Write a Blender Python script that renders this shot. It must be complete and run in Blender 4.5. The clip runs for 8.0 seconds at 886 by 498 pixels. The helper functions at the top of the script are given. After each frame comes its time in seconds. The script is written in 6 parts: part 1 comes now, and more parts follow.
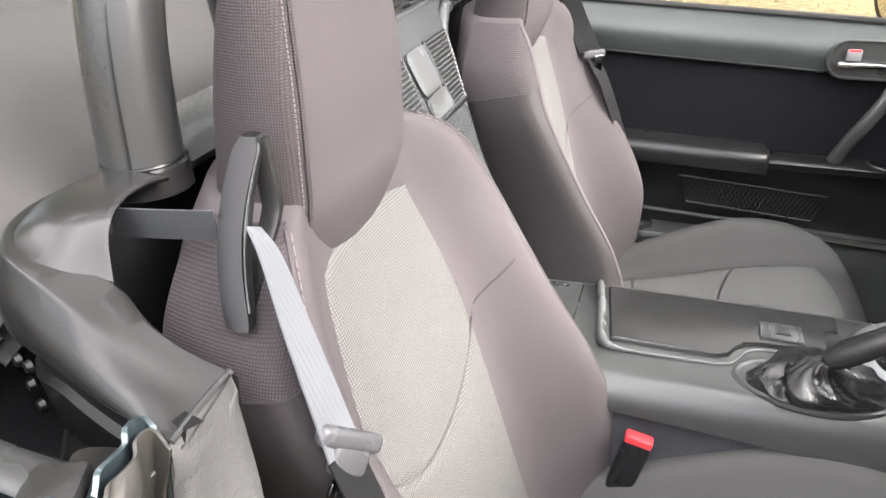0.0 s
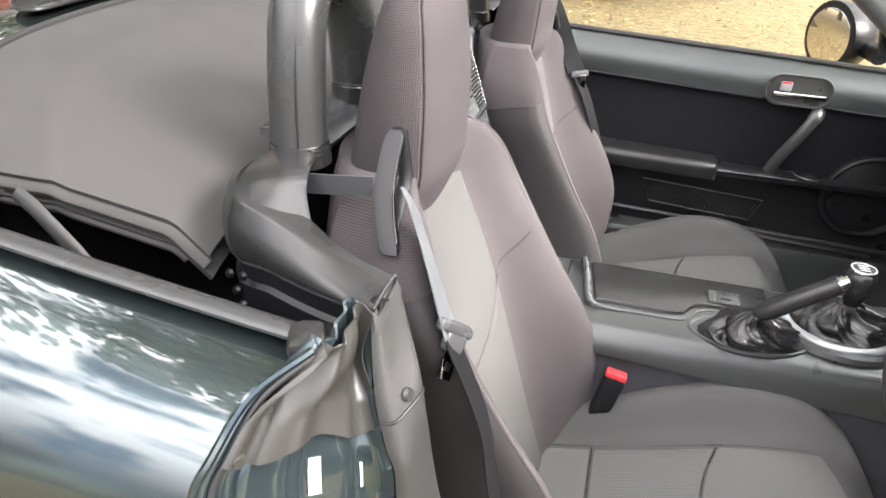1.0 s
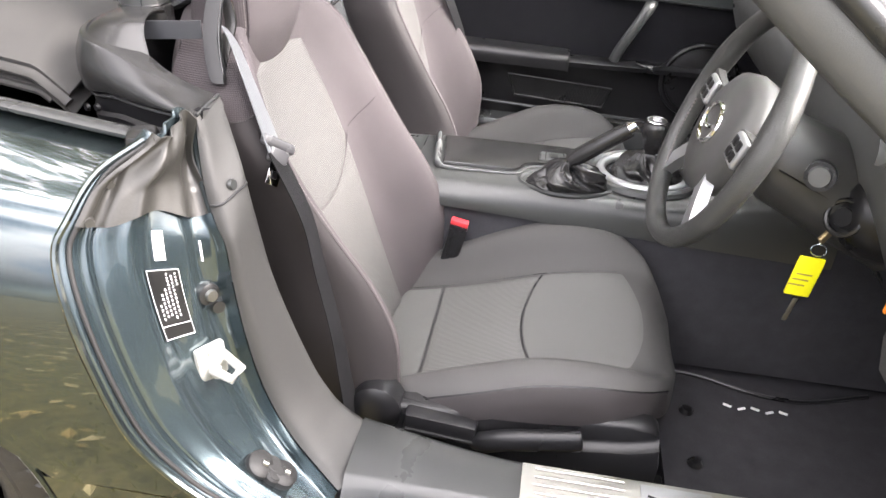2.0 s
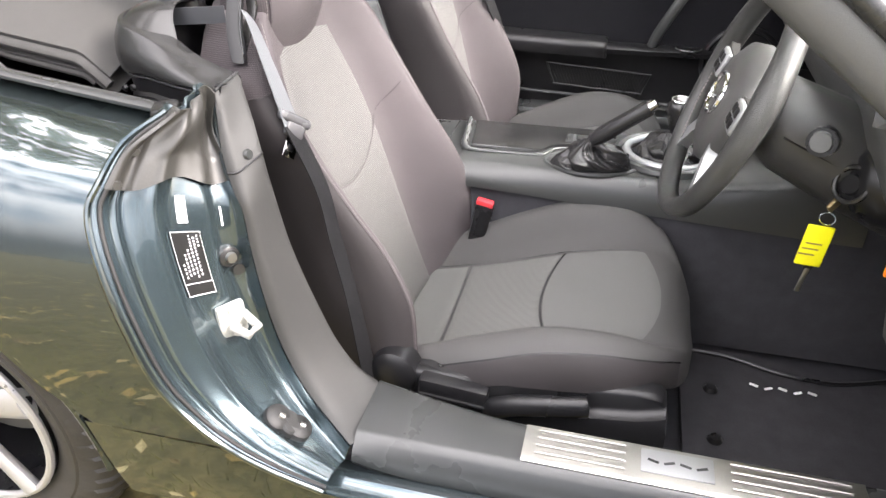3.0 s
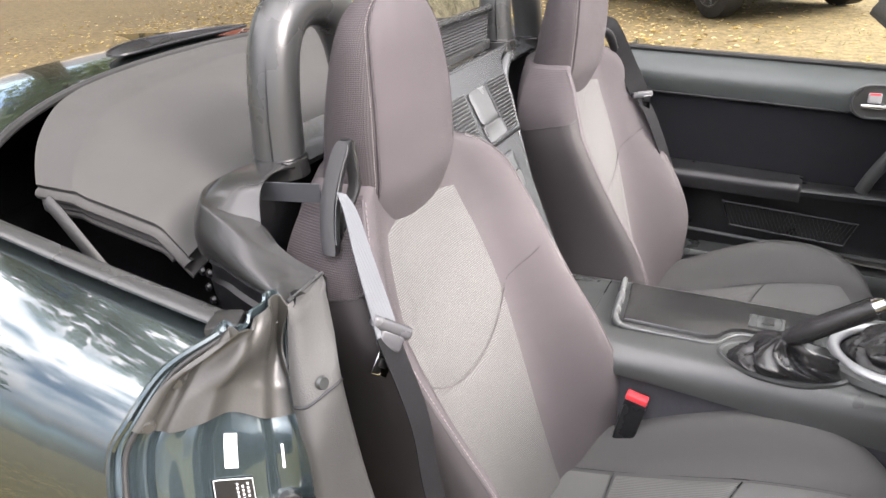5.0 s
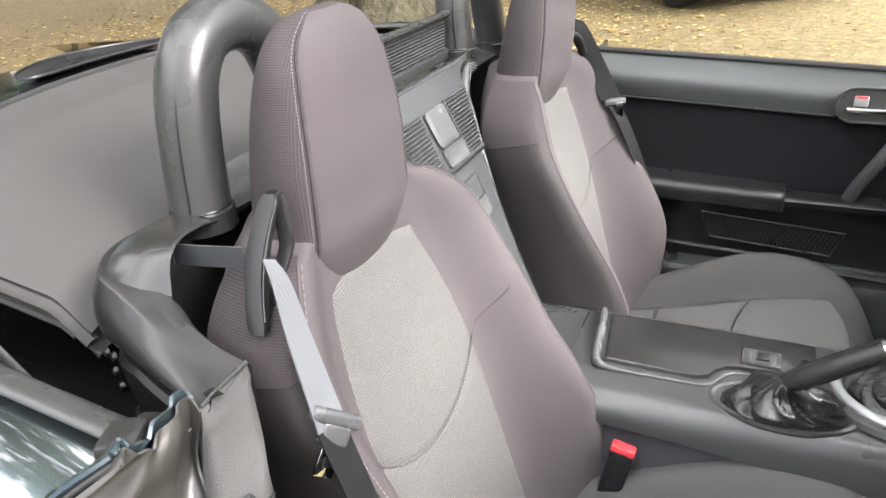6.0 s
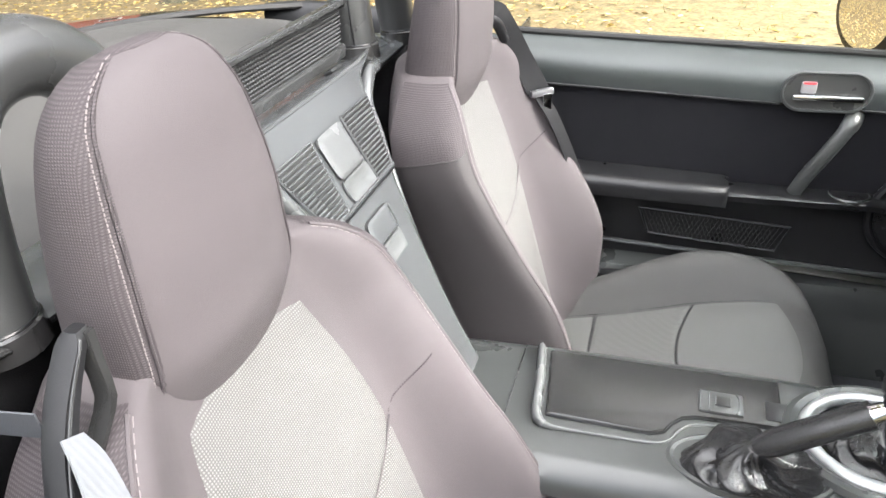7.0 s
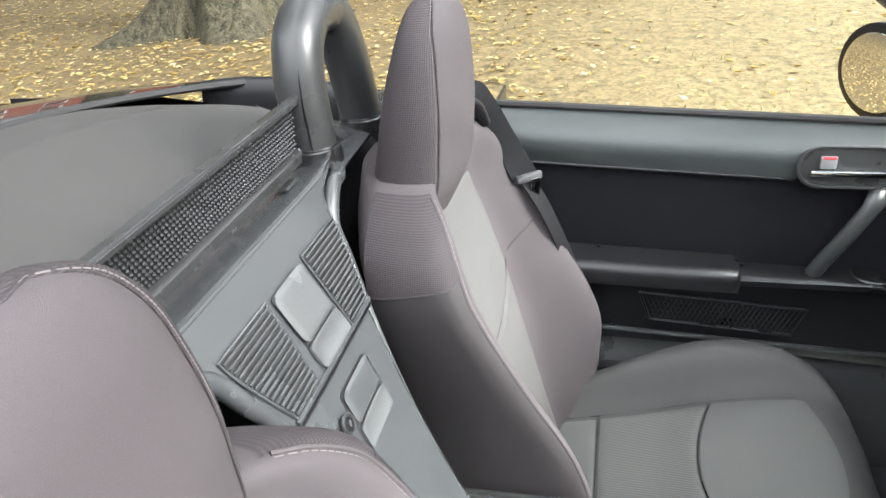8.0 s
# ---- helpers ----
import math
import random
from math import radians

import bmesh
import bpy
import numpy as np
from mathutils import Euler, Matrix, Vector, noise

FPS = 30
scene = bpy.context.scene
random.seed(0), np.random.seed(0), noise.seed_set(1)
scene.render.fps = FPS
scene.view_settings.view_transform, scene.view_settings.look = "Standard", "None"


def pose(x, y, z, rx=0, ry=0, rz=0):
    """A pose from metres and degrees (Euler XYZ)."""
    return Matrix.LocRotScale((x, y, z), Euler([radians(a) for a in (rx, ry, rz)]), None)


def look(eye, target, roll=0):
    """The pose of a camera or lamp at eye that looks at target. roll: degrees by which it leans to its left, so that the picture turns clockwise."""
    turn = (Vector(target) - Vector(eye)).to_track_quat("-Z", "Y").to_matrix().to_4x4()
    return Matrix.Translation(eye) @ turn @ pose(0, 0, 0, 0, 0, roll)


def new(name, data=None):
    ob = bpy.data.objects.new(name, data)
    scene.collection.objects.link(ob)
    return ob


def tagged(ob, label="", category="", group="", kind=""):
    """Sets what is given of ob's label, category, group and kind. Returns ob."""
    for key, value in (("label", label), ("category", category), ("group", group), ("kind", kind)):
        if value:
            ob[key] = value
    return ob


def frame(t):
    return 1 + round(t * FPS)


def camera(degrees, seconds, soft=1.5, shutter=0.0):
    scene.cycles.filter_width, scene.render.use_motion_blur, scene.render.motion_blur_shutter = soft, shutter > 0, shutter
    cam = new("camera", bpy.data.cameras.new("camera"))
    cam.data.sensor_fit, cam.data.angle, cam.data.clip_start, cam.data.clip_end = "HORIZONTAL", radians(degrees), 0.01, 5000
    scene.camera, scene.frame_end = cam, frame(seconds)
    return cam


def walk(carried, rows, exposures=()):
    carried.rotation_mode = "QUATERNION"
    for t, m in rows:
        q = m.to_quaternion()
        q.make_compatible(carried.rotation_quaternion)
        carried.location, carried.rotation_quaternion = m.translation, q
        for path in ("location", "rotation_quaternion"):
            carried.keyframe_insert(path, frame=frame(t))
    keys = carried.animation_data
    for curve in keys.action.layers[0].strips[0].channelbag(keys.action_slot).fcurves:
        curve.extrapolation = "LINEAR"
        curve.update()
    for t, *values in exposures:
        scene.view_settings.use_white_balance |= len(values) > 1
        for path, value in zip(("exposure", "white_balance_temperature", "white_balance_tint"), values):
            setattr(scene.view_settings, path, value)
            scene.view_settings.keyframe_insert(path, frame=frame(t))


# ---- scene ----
cam = camera(64.9, 8.0)
PATH = [
    (0, (-0.1130, -0.8546, 1.1020), (-0.6769, 0.7927, 0.1178), -1.78),
    (0.5, (-0.2571, -0.8278, 1.1433), (-0.6594, 0.8675, 0.1615), 2.07),
    (1, (-0.1595, -1.1278, 1.1874), (-0.5860, 0.5640, 0.2098), 2.45),
    (1.5, (-0.0510, -1.3081, 1.1617), (-0.2918, 0.3872, 0.1284), 3.84),
    (1.7, (-0.0120, -1.3285, 1.1572), (-0.1975, 0.3429, 0.0747), 3.31),
    (2.8, (0.1526, -1.3432, 1.1333), (-0.3532, 0.2568, 0.0451), -1.19),
    (3, (0.1483, -1.3812, 1.1348), (-0.2903, 0.2383, 0.0463), -1.12),
    (3.5, (0.1718, -1.3746, 1.1194), (-0.2452, 0.2290, -0.0008), -1.69),
    (4, (0.1803, -1.2470, 1.1004), (-0.4066, 0.3225, 0.0085), -3.08),
    (4.5, (0.1363, -1.1361, 1.1282), (-0.6484, 0.4215, 0.1494), -3.83),
    (4.7, (0.1098, -1.1075, 1.1519), (-0.7396, 0.4535, 0.2344), -3.41),
    (5.8, (0.0336, -1.0074, 1.1820), (-0.8305, 0.5800, 0.3254), -3.83),
    (6, (0.0291, -0.9474, 1.1778), (-0.7573, 0.6525, 0.2713), -4.34),
    (6.5, (0.0163, -0.8345, 1.1644), (-0.5995, 0.7498, 0.1105), -4.72),
    (7, (-0.0300, -0.7305, 1.2003), (-0.6106, 0.8788, 0.1644), -4.39),
    (7.5, (-0.1075, -0.5880, 1.2515), (-0.6829, 1.0722, 0.2962), -4.80),
    (8, (-0.1325, -0.5151, 1.2355), (-0.5957, 1.1615, 0.2483), -5.28),
]
walk(cam, [(t, look(eye, target, roll)) for t, eye, target, roll in PATH], [(0.0, 2.14, 6500, 14), (0.5, 2.37, 6460, 13), (1.0, 2.0, 6500, 14), (1.5, 2.25, 6520, 17), (3.0, 2.14, 6530, 16), (3.5, 2.07, 6530, 16), (4.0, 2.22, 6520, 16), (4.5, 2.14, 6480, 17), (5.8, 1.86, 6440, 14), (6.0, 1.94, 6420, 13), (6.5, 2.18, 6360, 12), (7.0, 2.34, 6340, 11), (7.5, 2.03, 6180, 10), (8.0, 1.86, 6120, 9)])

# ---- light ----
world = bpy.data.worlds.new("sky")
scene.world = world
world.use_nodes = True
wn, wl = world.node_tree.nodes, world.node_tree.links
wn.clear()
w_out = wn.new("ShaderNodeOutputWorld")
w_bg = wn.new("ShaderNodeBackground")
w_sky = wn.new("ShaderNodeTexSky")
w_sky.sky_type, w_sky.sun_disc = "NISHITA", False
w_sky.sun_elevation, w_sky.sun_rotation = radians(35), radians(97)
w_sky.air_density, w_sky.dust_density = 1.0, 2.0
w_map = wn.new("ShaderNodeTexCoord")
w_noise = wn.new("ShaderNodeTexNoise")
w_noise.inputs["Scale"].default_value, w_noise.inputs["Detail"].default_value = 5.5, 7.0
w_ramp = wn.new("ShaderNodeValToRGB")
w_ramp.color_ramp.elements[0].position, w_ramp.color_ramp.elements[1].position = 0.36, 0.53
w_mix = wn.new("ShaderNodeMixRGB")
wl.new(w_map.outputs["Generated"], w_noise.inputs["Vector"])
wl.new(w_noise.outputs["Fac"], w_ramp.inputs["Fac"])
w_sep, w_grad = wn.new("ShaderNodeSeparateXYZ"), wn.new("ShaderNodeMapRange")
w_grad.inputs["From Min"].default_value, w_grad.inputs["From Max"].default_value = 0.12, 1.0
w_grad.inputs["To Min"].default_value, w_grad.inputs["To Max"].default_value = 0.08, 2.3
w_cloud = wn.new("ShaderNodeVectorMath")
w_cloud.operation = "SCALE"
w_cloud.inputs[0].default_value = (17.5, 17.2, 16.9)
wl.new(w_map.outputs["Generated"], w_sep.inputs["Vector"])
wl.new(w_sep.outputs["Z"], w_grad.inputs["Value"])
wl.new(w_grad.outputs["Result"], w_cloud.inputs["Scale"])
wl.new(w_cloud.outputs["Vector"], w_mix.inputs["Color2"])
wl.new(w_ramp.outputs["Color"], w_mix.inputs["Fac"])
wl.new(w_sky.outputs["Color"], w_mix.inputs["Color1"])
wl.new(w_mix.outputs["Color"], w_bg.inputs["Color"])
w_bg.inputs["Strength"].default_value = 0.10
wl.new(w_bg.outputs["Background"], w_out.inputs["Surface"])
sun_data = bpy.data.lights.new("sun", "SUN")
sun_data.energy, sun_data.angle, sun_data.color = 2.1, radians(24), (1.0, 0.95, 0.88)
sun = new("sun", sun_data)
sun.matrix_basis = look((8.0, -1.0, 5.6), (0, 0, 0))


# ---- materials ----
def mat(name, color, rough=0.5, metal=0.0, var=0.25, scale=14.0, bump=0.0, bscale=400.0, weave=None, coat=0.0, spec=0.5, dist=0.002):
    m = bpy.data.materials.new(name)
    m.use_nodes = True
    nodes, links = m.node_tree.nodes, m.node_tree.links
    b = nodes["Principled BSDF"]
    co = nodes.new("ShaderNodeTexCoord")
    n1, n2 = nodes.new("ShaderNodeTexNoise"), nodes.new("ShaderNodeTexNoise")
    n1.inputs["Scale"].default_value, n1.inputs["Detail"].default_value = scale, 6.0
    n2.inputs["Scale"].default_value, n2.inputs["Detail"].default_value = bscale, 3.0
    links.new(co.outputs["Object"], n1.inputs["Vector"])
    links.new(co.outputs["Object"], n2.inputs["Vector"])
    add = nodes.new("ShaderNodeMath")
    add.operation = "ADD"
    links.new(n1.outputs["Fac"], add.inputs[0])
    links.new(n2.outputs["Fac"], add.inputs[1])
    ramp = nodes.new("ShaderNodeMapRange")
    ramp.inputs["From Min"].default_value, ramp.inputs["From Max"].default_value = 0.6, 1.4
    ramp.inputs["To Min"].default_value, ramp.inputs["To Max"].default_value = 1 - var, 1 + var
    links.new(add.outputs[0], ramp.inputs["Value"])
    mul = nodes.new("ShaderNodeVectorMath")
    mul.operation = "SCALE"
    mul.inputs[0].default_value = color
    links.new(ramp.outputs["Result"], mul.inputs["Scale"])
    links.new(mul.outputs["Vector"], b.inputs["Base Color"])
    rr = nodes.new("ShaderNodeMapRange")
    rr.inputs["From Min"].default_value, rr.inputs["From Max"].default_value = 0.3, 0.7
    rr.inputs["To Min"].default_value, rr.inputs["To Max"].default_value = max(rough * 0.85, 0.02), min(rough * 1.15, 1)
    links.new(n1.outputs["Fac"], rr.inputs["Value"])
    links.new(rr.outputs["Result"], b.inputs["Roughness"])
    b.inputs["Metallic"].default_value = metal
    b.inputs["Coat Weight"].default_value = coat
    b.inputs["Coat Roughness"].default_value, b.inputs["Coat IOR"].default_value = 0.03, 1.65
    b.inputs["Specular IOR Level"].default_value = spec
    height = n2.outputs["Fac"]
    if weave:
        fac = None
        for axis in weave[0].split("+"):
            wv = nodes.new("ShaderNodeTexWave")
            wv.wave_type, wv.bands_direction = "BANDS", axis
            wv.inputs["Scale"].default_value, wv.inputs["Distortion"].default_value = weave[1], 0.6
            links.new(co.outputs["Object"], wv.inputs["Vector"])
            if fac is None:
                fac = wv.outputs["Fac"]
            else:
                both = nodes.new("ShaderNodeMath")
                both.operation = "MULTIPLY"
                links.new(fac, both.inputs[0])
                links.new(wv.outputs["Fac"], both.inputs[1])
                fac = both.outputs[0]
        dark = nodes.new("ShaderNodeMapRange")
        dark.inputs["To Min"].default_value, dark.inputs["To Max"].default_value = weave[2], 1.0
        links.new(fac, dark.inputs["Value"])
        mul2 = nodes.new("ShaderNodeVectorMath")
        mul2.operation = "SCALE"
        links.new(mul.outputs["Vector"], mul2.inputs[0])
        links.new(dark.outputs["Result"], mul2.inputs["Scale"])
        links.new(mul2.outputs["Vector"], b.inputs["Base Color"])
        deep = nodes.new("ShaderNodeMath")
        deep.operation = "ADD"
        links.new(fac, deep.inputs[0])
        links.new(height, deep.inputs[1])
        height = deep.outputs[0]
    if bump:
        bp = nodes.new("ShaderNodeBump")
        bp.inputs["Strength"].default_value, bp.inputs["Distance"].default_value = bump, dist
        links.new(height, bp.inputs["Height"])
        links.new(bp.outputs["Normal"], b.inputs["Normal"])
    return m


FABRIC = mat("seat_fabric", (0.061, 0.053, 0.056), 0.78, var=0.10, scale=6, bump=0.35, bscale=1300, spec=0.35)
TWILL = mat("twill_fabric", (0.067, 0.057, 0.061), 0.78, var=0.08, scale=9, bump=0.32, bscale=1300, weave=("X+Z", 145, 0.45), spec=0.3)
# seat cloth darkened to carry the shade on the flanks
SHADECLOTH = mat("shaded_side_cloth", (0.031, 0.028, 0.029), 0.55, var=0.10, scale=9, bump=0.25, bscale=1300, spec=0.22)
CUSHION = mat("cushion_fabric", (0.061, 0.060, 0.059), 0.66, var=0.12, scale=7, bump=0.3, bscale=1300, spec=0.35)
INSERT = mat("seat_insert_fabric", (0.170, 0.166, 0.163), 0.85, var=0.08, scale=7, bump=0.35, bscale=1500, weave=("Y+Z", 108, 0.42), spec=0.25)
RIBBED = mat("seat_ribbed_fabric", (0.145, 0.144, 0.140), 0.85, var=0.10, scale=9, bump=0.25, bscale=1300, weave=("Y", 85, 0.55), spec=0.25)
THIGH = mat("thigh_panel_fabric", (0.108, 0.108, 0.105), 0.72, var=0.12, scale=6, bump=0.3, bscale=1300, spec=0.35)
BULKPLASTIC = mat("silver_grey_plastic", (0.050, 0.053, 0.055), 0.25, var=0.03, scale=4, bump=0.08, bscale=900, spec=0.85)
THREAD = mat("stitching", (0.15, 0.132, 0.132), 0.8, var=0.15, bump=0.3, bscale=1500)
PLASTIC = mat("grey_plastic", (0.034, 0.036, 0.036), 0.30, var=0.05, scale=7, bump=0.04, bscale=900, spec=0.55)
CAPPLASTIC = mat("dark_grained_plastic", (0.018, 0.018, 0.018), 0.24, var=0.10, scale=7, bump=0.06, bscale=900, spec=0.5)
HOOPPLASTIC = mat("hoop_plastic", (0.032, 0.033, 0.033), 0.28, var=0.10, scale=8, bump=0.10, bscale=800, spec=0.5)
DARK = mat("column_plastic", (0.050, 0.050, 0.049), 0.34, var=0.10, scale=8, bump=0.2, bscale=800, spec=0.5)
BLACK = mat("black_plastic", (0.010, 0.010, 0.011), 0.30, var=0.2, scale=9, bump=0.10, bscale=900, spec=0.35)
CARPET = mat("black_carpet", (0.038, 0.038, 0.043), 0.95, var=0.35, scale=30, bump=0.4, bscale=1000, spec=0.15)
MATPILE = mat("mat_pile", (0.040, 0.039, 0.043), 0.95, var=0.35, scale=30, bump=0.25, bscale=900, spec=0.15)
DOORCLOTH = mat("door_cloth", (0.009, 0.009, 0.011), 0.9, var=0.2, scale=20, bump=0.4, bscale=1600, spec=0.12)
VINYL = mat("door_vinyl", (0.046, 0.052, 0.052), 0.34, var=0.06, scale=6, bump=0.2, bscale=700, spec=0.45)
VENTGREY = mat("vent_surround_plastic", (0.13, 0.132, 0.132), 0.34, var=0.06, scale=8, bump=0.15, bscale=800)
HUBPAD = mat("hub_plastic", (0.058, 0.058, 0.057), 0.36, var=0.08, scale=8, bump=0.15, bscale=800)
# carpet darkened for the shade behind the seats; it lines the well too
DARKCARPET = mat("shaded_carpet", (0.010, 0.010, 0.011), 0.95, var=0.3, scale=30, bump=0.4, bscale=1000, spec=0.1)
DASHGREY = mat("dash_plastic", (0.095, 0.097, 0.097), 0.38, var=0.08, scale=7, bump=0.25, bscale=700, spec=0.5)
LEATHER = mat("black_leather", (0.016, 0.016, 0.017), 0.22, var=0.2, scale=20, bump=0.25, bscale=400)
WHEELLEATHER = mat("wheel_leather", (0.038, 0.039, 0.038), 0.33, var=0.25, scale=20, bump=0.35, bscale=600)
FLAPGREY = mat("satin_grey_plastic", (0.078, 0.081, 0.082), 0.25, var=0.06, scale=8)
SILVER = mat("silver_trim", (0.38, 0.39, 0.40), 0.40, metal=0.7, var=0.05, scale=8)
CHROME = mat("chrome", (0.80, 0.80, 0.80), 0.09, metal=1.0, var=0.04)
STEEL = mat("brushed_steel", (0.36, 0.355, 0.33), 0.36, metal=1.0, var=0.05, scale=30)
PAINT = mat("grey_green_metallic_paint", (0.066, 0.086, 0.090), 0.18, metal=0.85, var=0.06, scale=3, coat=1.0)
JAMBPAINT = mat("jamb_paint", (0.072, 0.100, 0.112), 0.24, metal=0.75, var=0.10, scale=5, coat=0.8)
RUBBER = mat("black_rubber", (0.016, 0.016, 0.016), 0.6, var=0.25, scale=20, bump=0.2)
TYRE = mat("dusty_tyre", (0.026, 0.024, 0.021), 0.62, var=0.35, scale=18, bump=0.3)
GAITER = mat("taupe_rubber", (0.034, 0.033, 0.030), 0.36, var=0.15, scale=14, bump=0.08)
ROOFCLOTH = mat("soft_top_cloth", (0.048, 0.047, 0.045), 0.72, var=0.10, scale=4, bump=0.3, bscale=1300, spec=0.3)
WEBBING = mat("belt_webbing", (0.125, 0.132, 0.142), 0.45, var=0.06, scale=20, bump=0.12, bscale=900, weave=("Y", 60, 0.93), spec=0.4)
WEBMID = mat("grey_belt_webbing", (0.050, 0.053, 0.060), 0.5, var=0.08, scale=20, bump=0.35, bscale=900)
WEBDARK = mat("dark_belt_webbing", (0.009, 0.009, 0.010), 0.7, var=0.1, scale=20, bump=0.35, bscale=900, spec=0.15)
TRIMPLASTIC = mat("matt_trim_plastic", (0.036, 0.036, 0.035), 0.50, var=0.12, scale=9, bump=0.3, bscale=700, spec=0.35)
TONGUE = mat("grey_buckle_plastic", (0.060, 0.060, 0.064), 0.28, var=0.1, scale=30)
RED = mat("red_button", (0.62, 0.04, 0.05), 0.4, var=0.08)
YELLOW = mat("yellow_tag", (0.85, 0.80, 0.01), 0.45, var=0.04)
WHITE = mat("white_print", (0.75, 0.75, 0.75), 0.5, var=0.05)
ZINC = mat("zinc_striker", (0.48, 0.48, 0.45), 0.42, metal=0.35, var=0.2, scale=60)
LABEL = mat("black_label", (0.012, 0.012, 0.012), 0.35, var=0.1)
ORANGE = mat("orange_lens", (0.8, 0.25, 0.02), 0.3, var=0.05)
BRASS = mat("worn_brass", (0.42, 0.33, 0.18), 0.35, metal=0.8, var=0.2, scale=40)
ALLOY = mat("alloy_rim", (0.50, 0.50, 0.51), 0.3, metal=0.6, var=0.05)
MESHPLASTIC = mat("mesh_plastic", (0.030, 0.031, 0.032), 0.25, var=0.1, spec=0.6)
MIRROR = mat("mirror_glass", (0.85, 0.85, 0.85), 0.02, metal=1.0, var=0.01)
GLASS = bpy.data.materials.new("clear_glass")
GLASS.use_nodes = True
gb = GLASS.node_tree.nodes["Principled BSDF"]
gb.inputs["Base Color"].default_value = (0.92, 0.97, 0.95, 1)
gb.inputs["Transmission Weight"].default_value, gb.inputs["Roughness"].default_value, gb.inputs["IOR"].default_value = 1.0, 0.0, 1.45


# ---- mesh tools ----
def V(*a):
    return Vector(a)


def lerp(a, b, t):
    return a + (b - a) * t


def curve(table):
    xs, ys = [p[0] for p in table], [p[1] for p in table]

    def f(x):
        if x <= xs[0]:
            return ys[0]
        if x >= xs[-1]:
            return ys[-1]
        for k in range(len(xs) - 1):
            if x <= xs[k + 1]:
                t = (x - xs[k]) / (xs[k + 1] - xs[k])
                p0 = ys[max(k - 1, 0)]
                p3 = ys[min(k + 2, len(ys) - 1)]
                h0, h1 = xs[k + 1] - xs[max(k - 1, 0)], xs[min(k + 2, len(xs) - 1)] - xs[k]
                d = xs[k + 1] - xs[k]
                m0, m1 = (ys[k + 1] - p0) / h0 * d, (p3 - ys[k]) / h1 * d
                t2, t3 = t * t, t * t * t
                return (2 * t3 - 3 * t2 + 1) * ys[k] + (t3 - 2 * t2 + t) * m0 + (3 * t2 - 2 * t3) * ys[k + 1] + (t3 - t2) * m1
    return f


def spline(points, n):
    ts = [k / (len(points) - 1) for k in range(len(points))]
    fs = [curve([(t, p[a]) for t, p in zip(ts, points)]) for a in range(3)]
    return [V(*[fa(k / (n - 1)) for fa in fs]) for k in range(n)]


def loft(rings, closed=True, caps=True, bm=None):
    bm = bm or bmesh.new()
    vs = [[bm.verts.new(p) for p in r] for r in rings]
    n = len(vs[0])
    for a, b in zip(vs, vs[1:]):
        for k in range(n if closed else n - 1):
            j = (k + 1) % n
            bm.faces.new((a[k], a[j], b[j], b[k]))
    if caps and closed:
        bm.faces.new(list(reversed(vs[0])))
        bm.faces.new(vs[-1])
    return bm


def tube(points, radius, n=10, bm=None, flat=None, caps=True, up=None):
    """A round or flattened rod along points. radius: one number or one for each point; flat: (a, b) factors of the section."""
    pts = [Vector(p) for p in points]
    rs = radius if isinstance(radius, (list, tuple)) else [radius] * len(pts)
    fa, fb = flat or (1, 1)
    rings, side = [], Vector(up) if up else None
    for k, p in enumerate(pts):
        d = (pts[min(k + 1, len(pts) - 1)] - pts[max(k - 1, 0)]).normalized()
        if side is None:
            side = d.orthogonal().normalized()
        side = (side - d * side.dot(d)).normalized()
        other = d.cross(side)
        rings.append([p + side * (rs[k] * fa * math.cos(2 * math.pi * j / n)) + other * (rs[k] * fb * math.sin(2 * math.pi * j / n)) for j in range(n)])
    return loft(rings, True, caps, bm)


def rbox(c, s, bevel=0.004, rot=None, bm=None, seg=2):
    """A box with rounded edges: centre, size."""
    b = bmesh.new()
    bmesh.ops.create_cube(b, size=1)
    bmesh.ops.scale(b, vec=s, verts=b.verts)
    if bevel:
        bmesh.ops.bevel(b, geom=list(b.edges), offset=min(bevel, min(s) * 0.45), segments=seg, affect="EDGES", profile=0.5)
    m = Matrix.Translation(c) @ (rot.to_4x4() if rot else Matrix.Identity(4))
    bmesh.ops.transform(b, matrix=m, verts=b.verts)
    return join(bm, b)


def join(bm, b):
    if bm is None:
        return b
    me = bpy.data.meshes.new("tmp")
    b.to_mesh(me)
    b.free()
    bm.from_mesh(me)
    bpy.data.meshes.remove(me)
    return bm


def grid(fn, nu, nv, thick=0.0, bm=None):
    """A sheet fn(u, v) for u, v in 0..1; thick gives it a back."""
    bm = bm or bmesh.new()
    vs = [[bm.verts.new(fn(i / nu, j / nv)) for j in range(nv + 1)] for i in range(nu + 1)]
    fs = [bm.faces.new((vs[i][j], vs[i + 1][j], vs[i + 1][j + 1], vs[i][j + 1])) for i in range(nu) for j in range(nv)]
    if thick:
        bm.normal_update()
        bmesh.ops.solidify(bm, geom=fs, thickness=thick)
    return bm


def disc(c, normal, radius, depth, n=24, bm=None, r2=None):
    a = Vector(normal).normalized()
    return tube([Vector(c), Vector(c) + a * depth], [radius, r2 if r2 is not None else radius], n, bm)


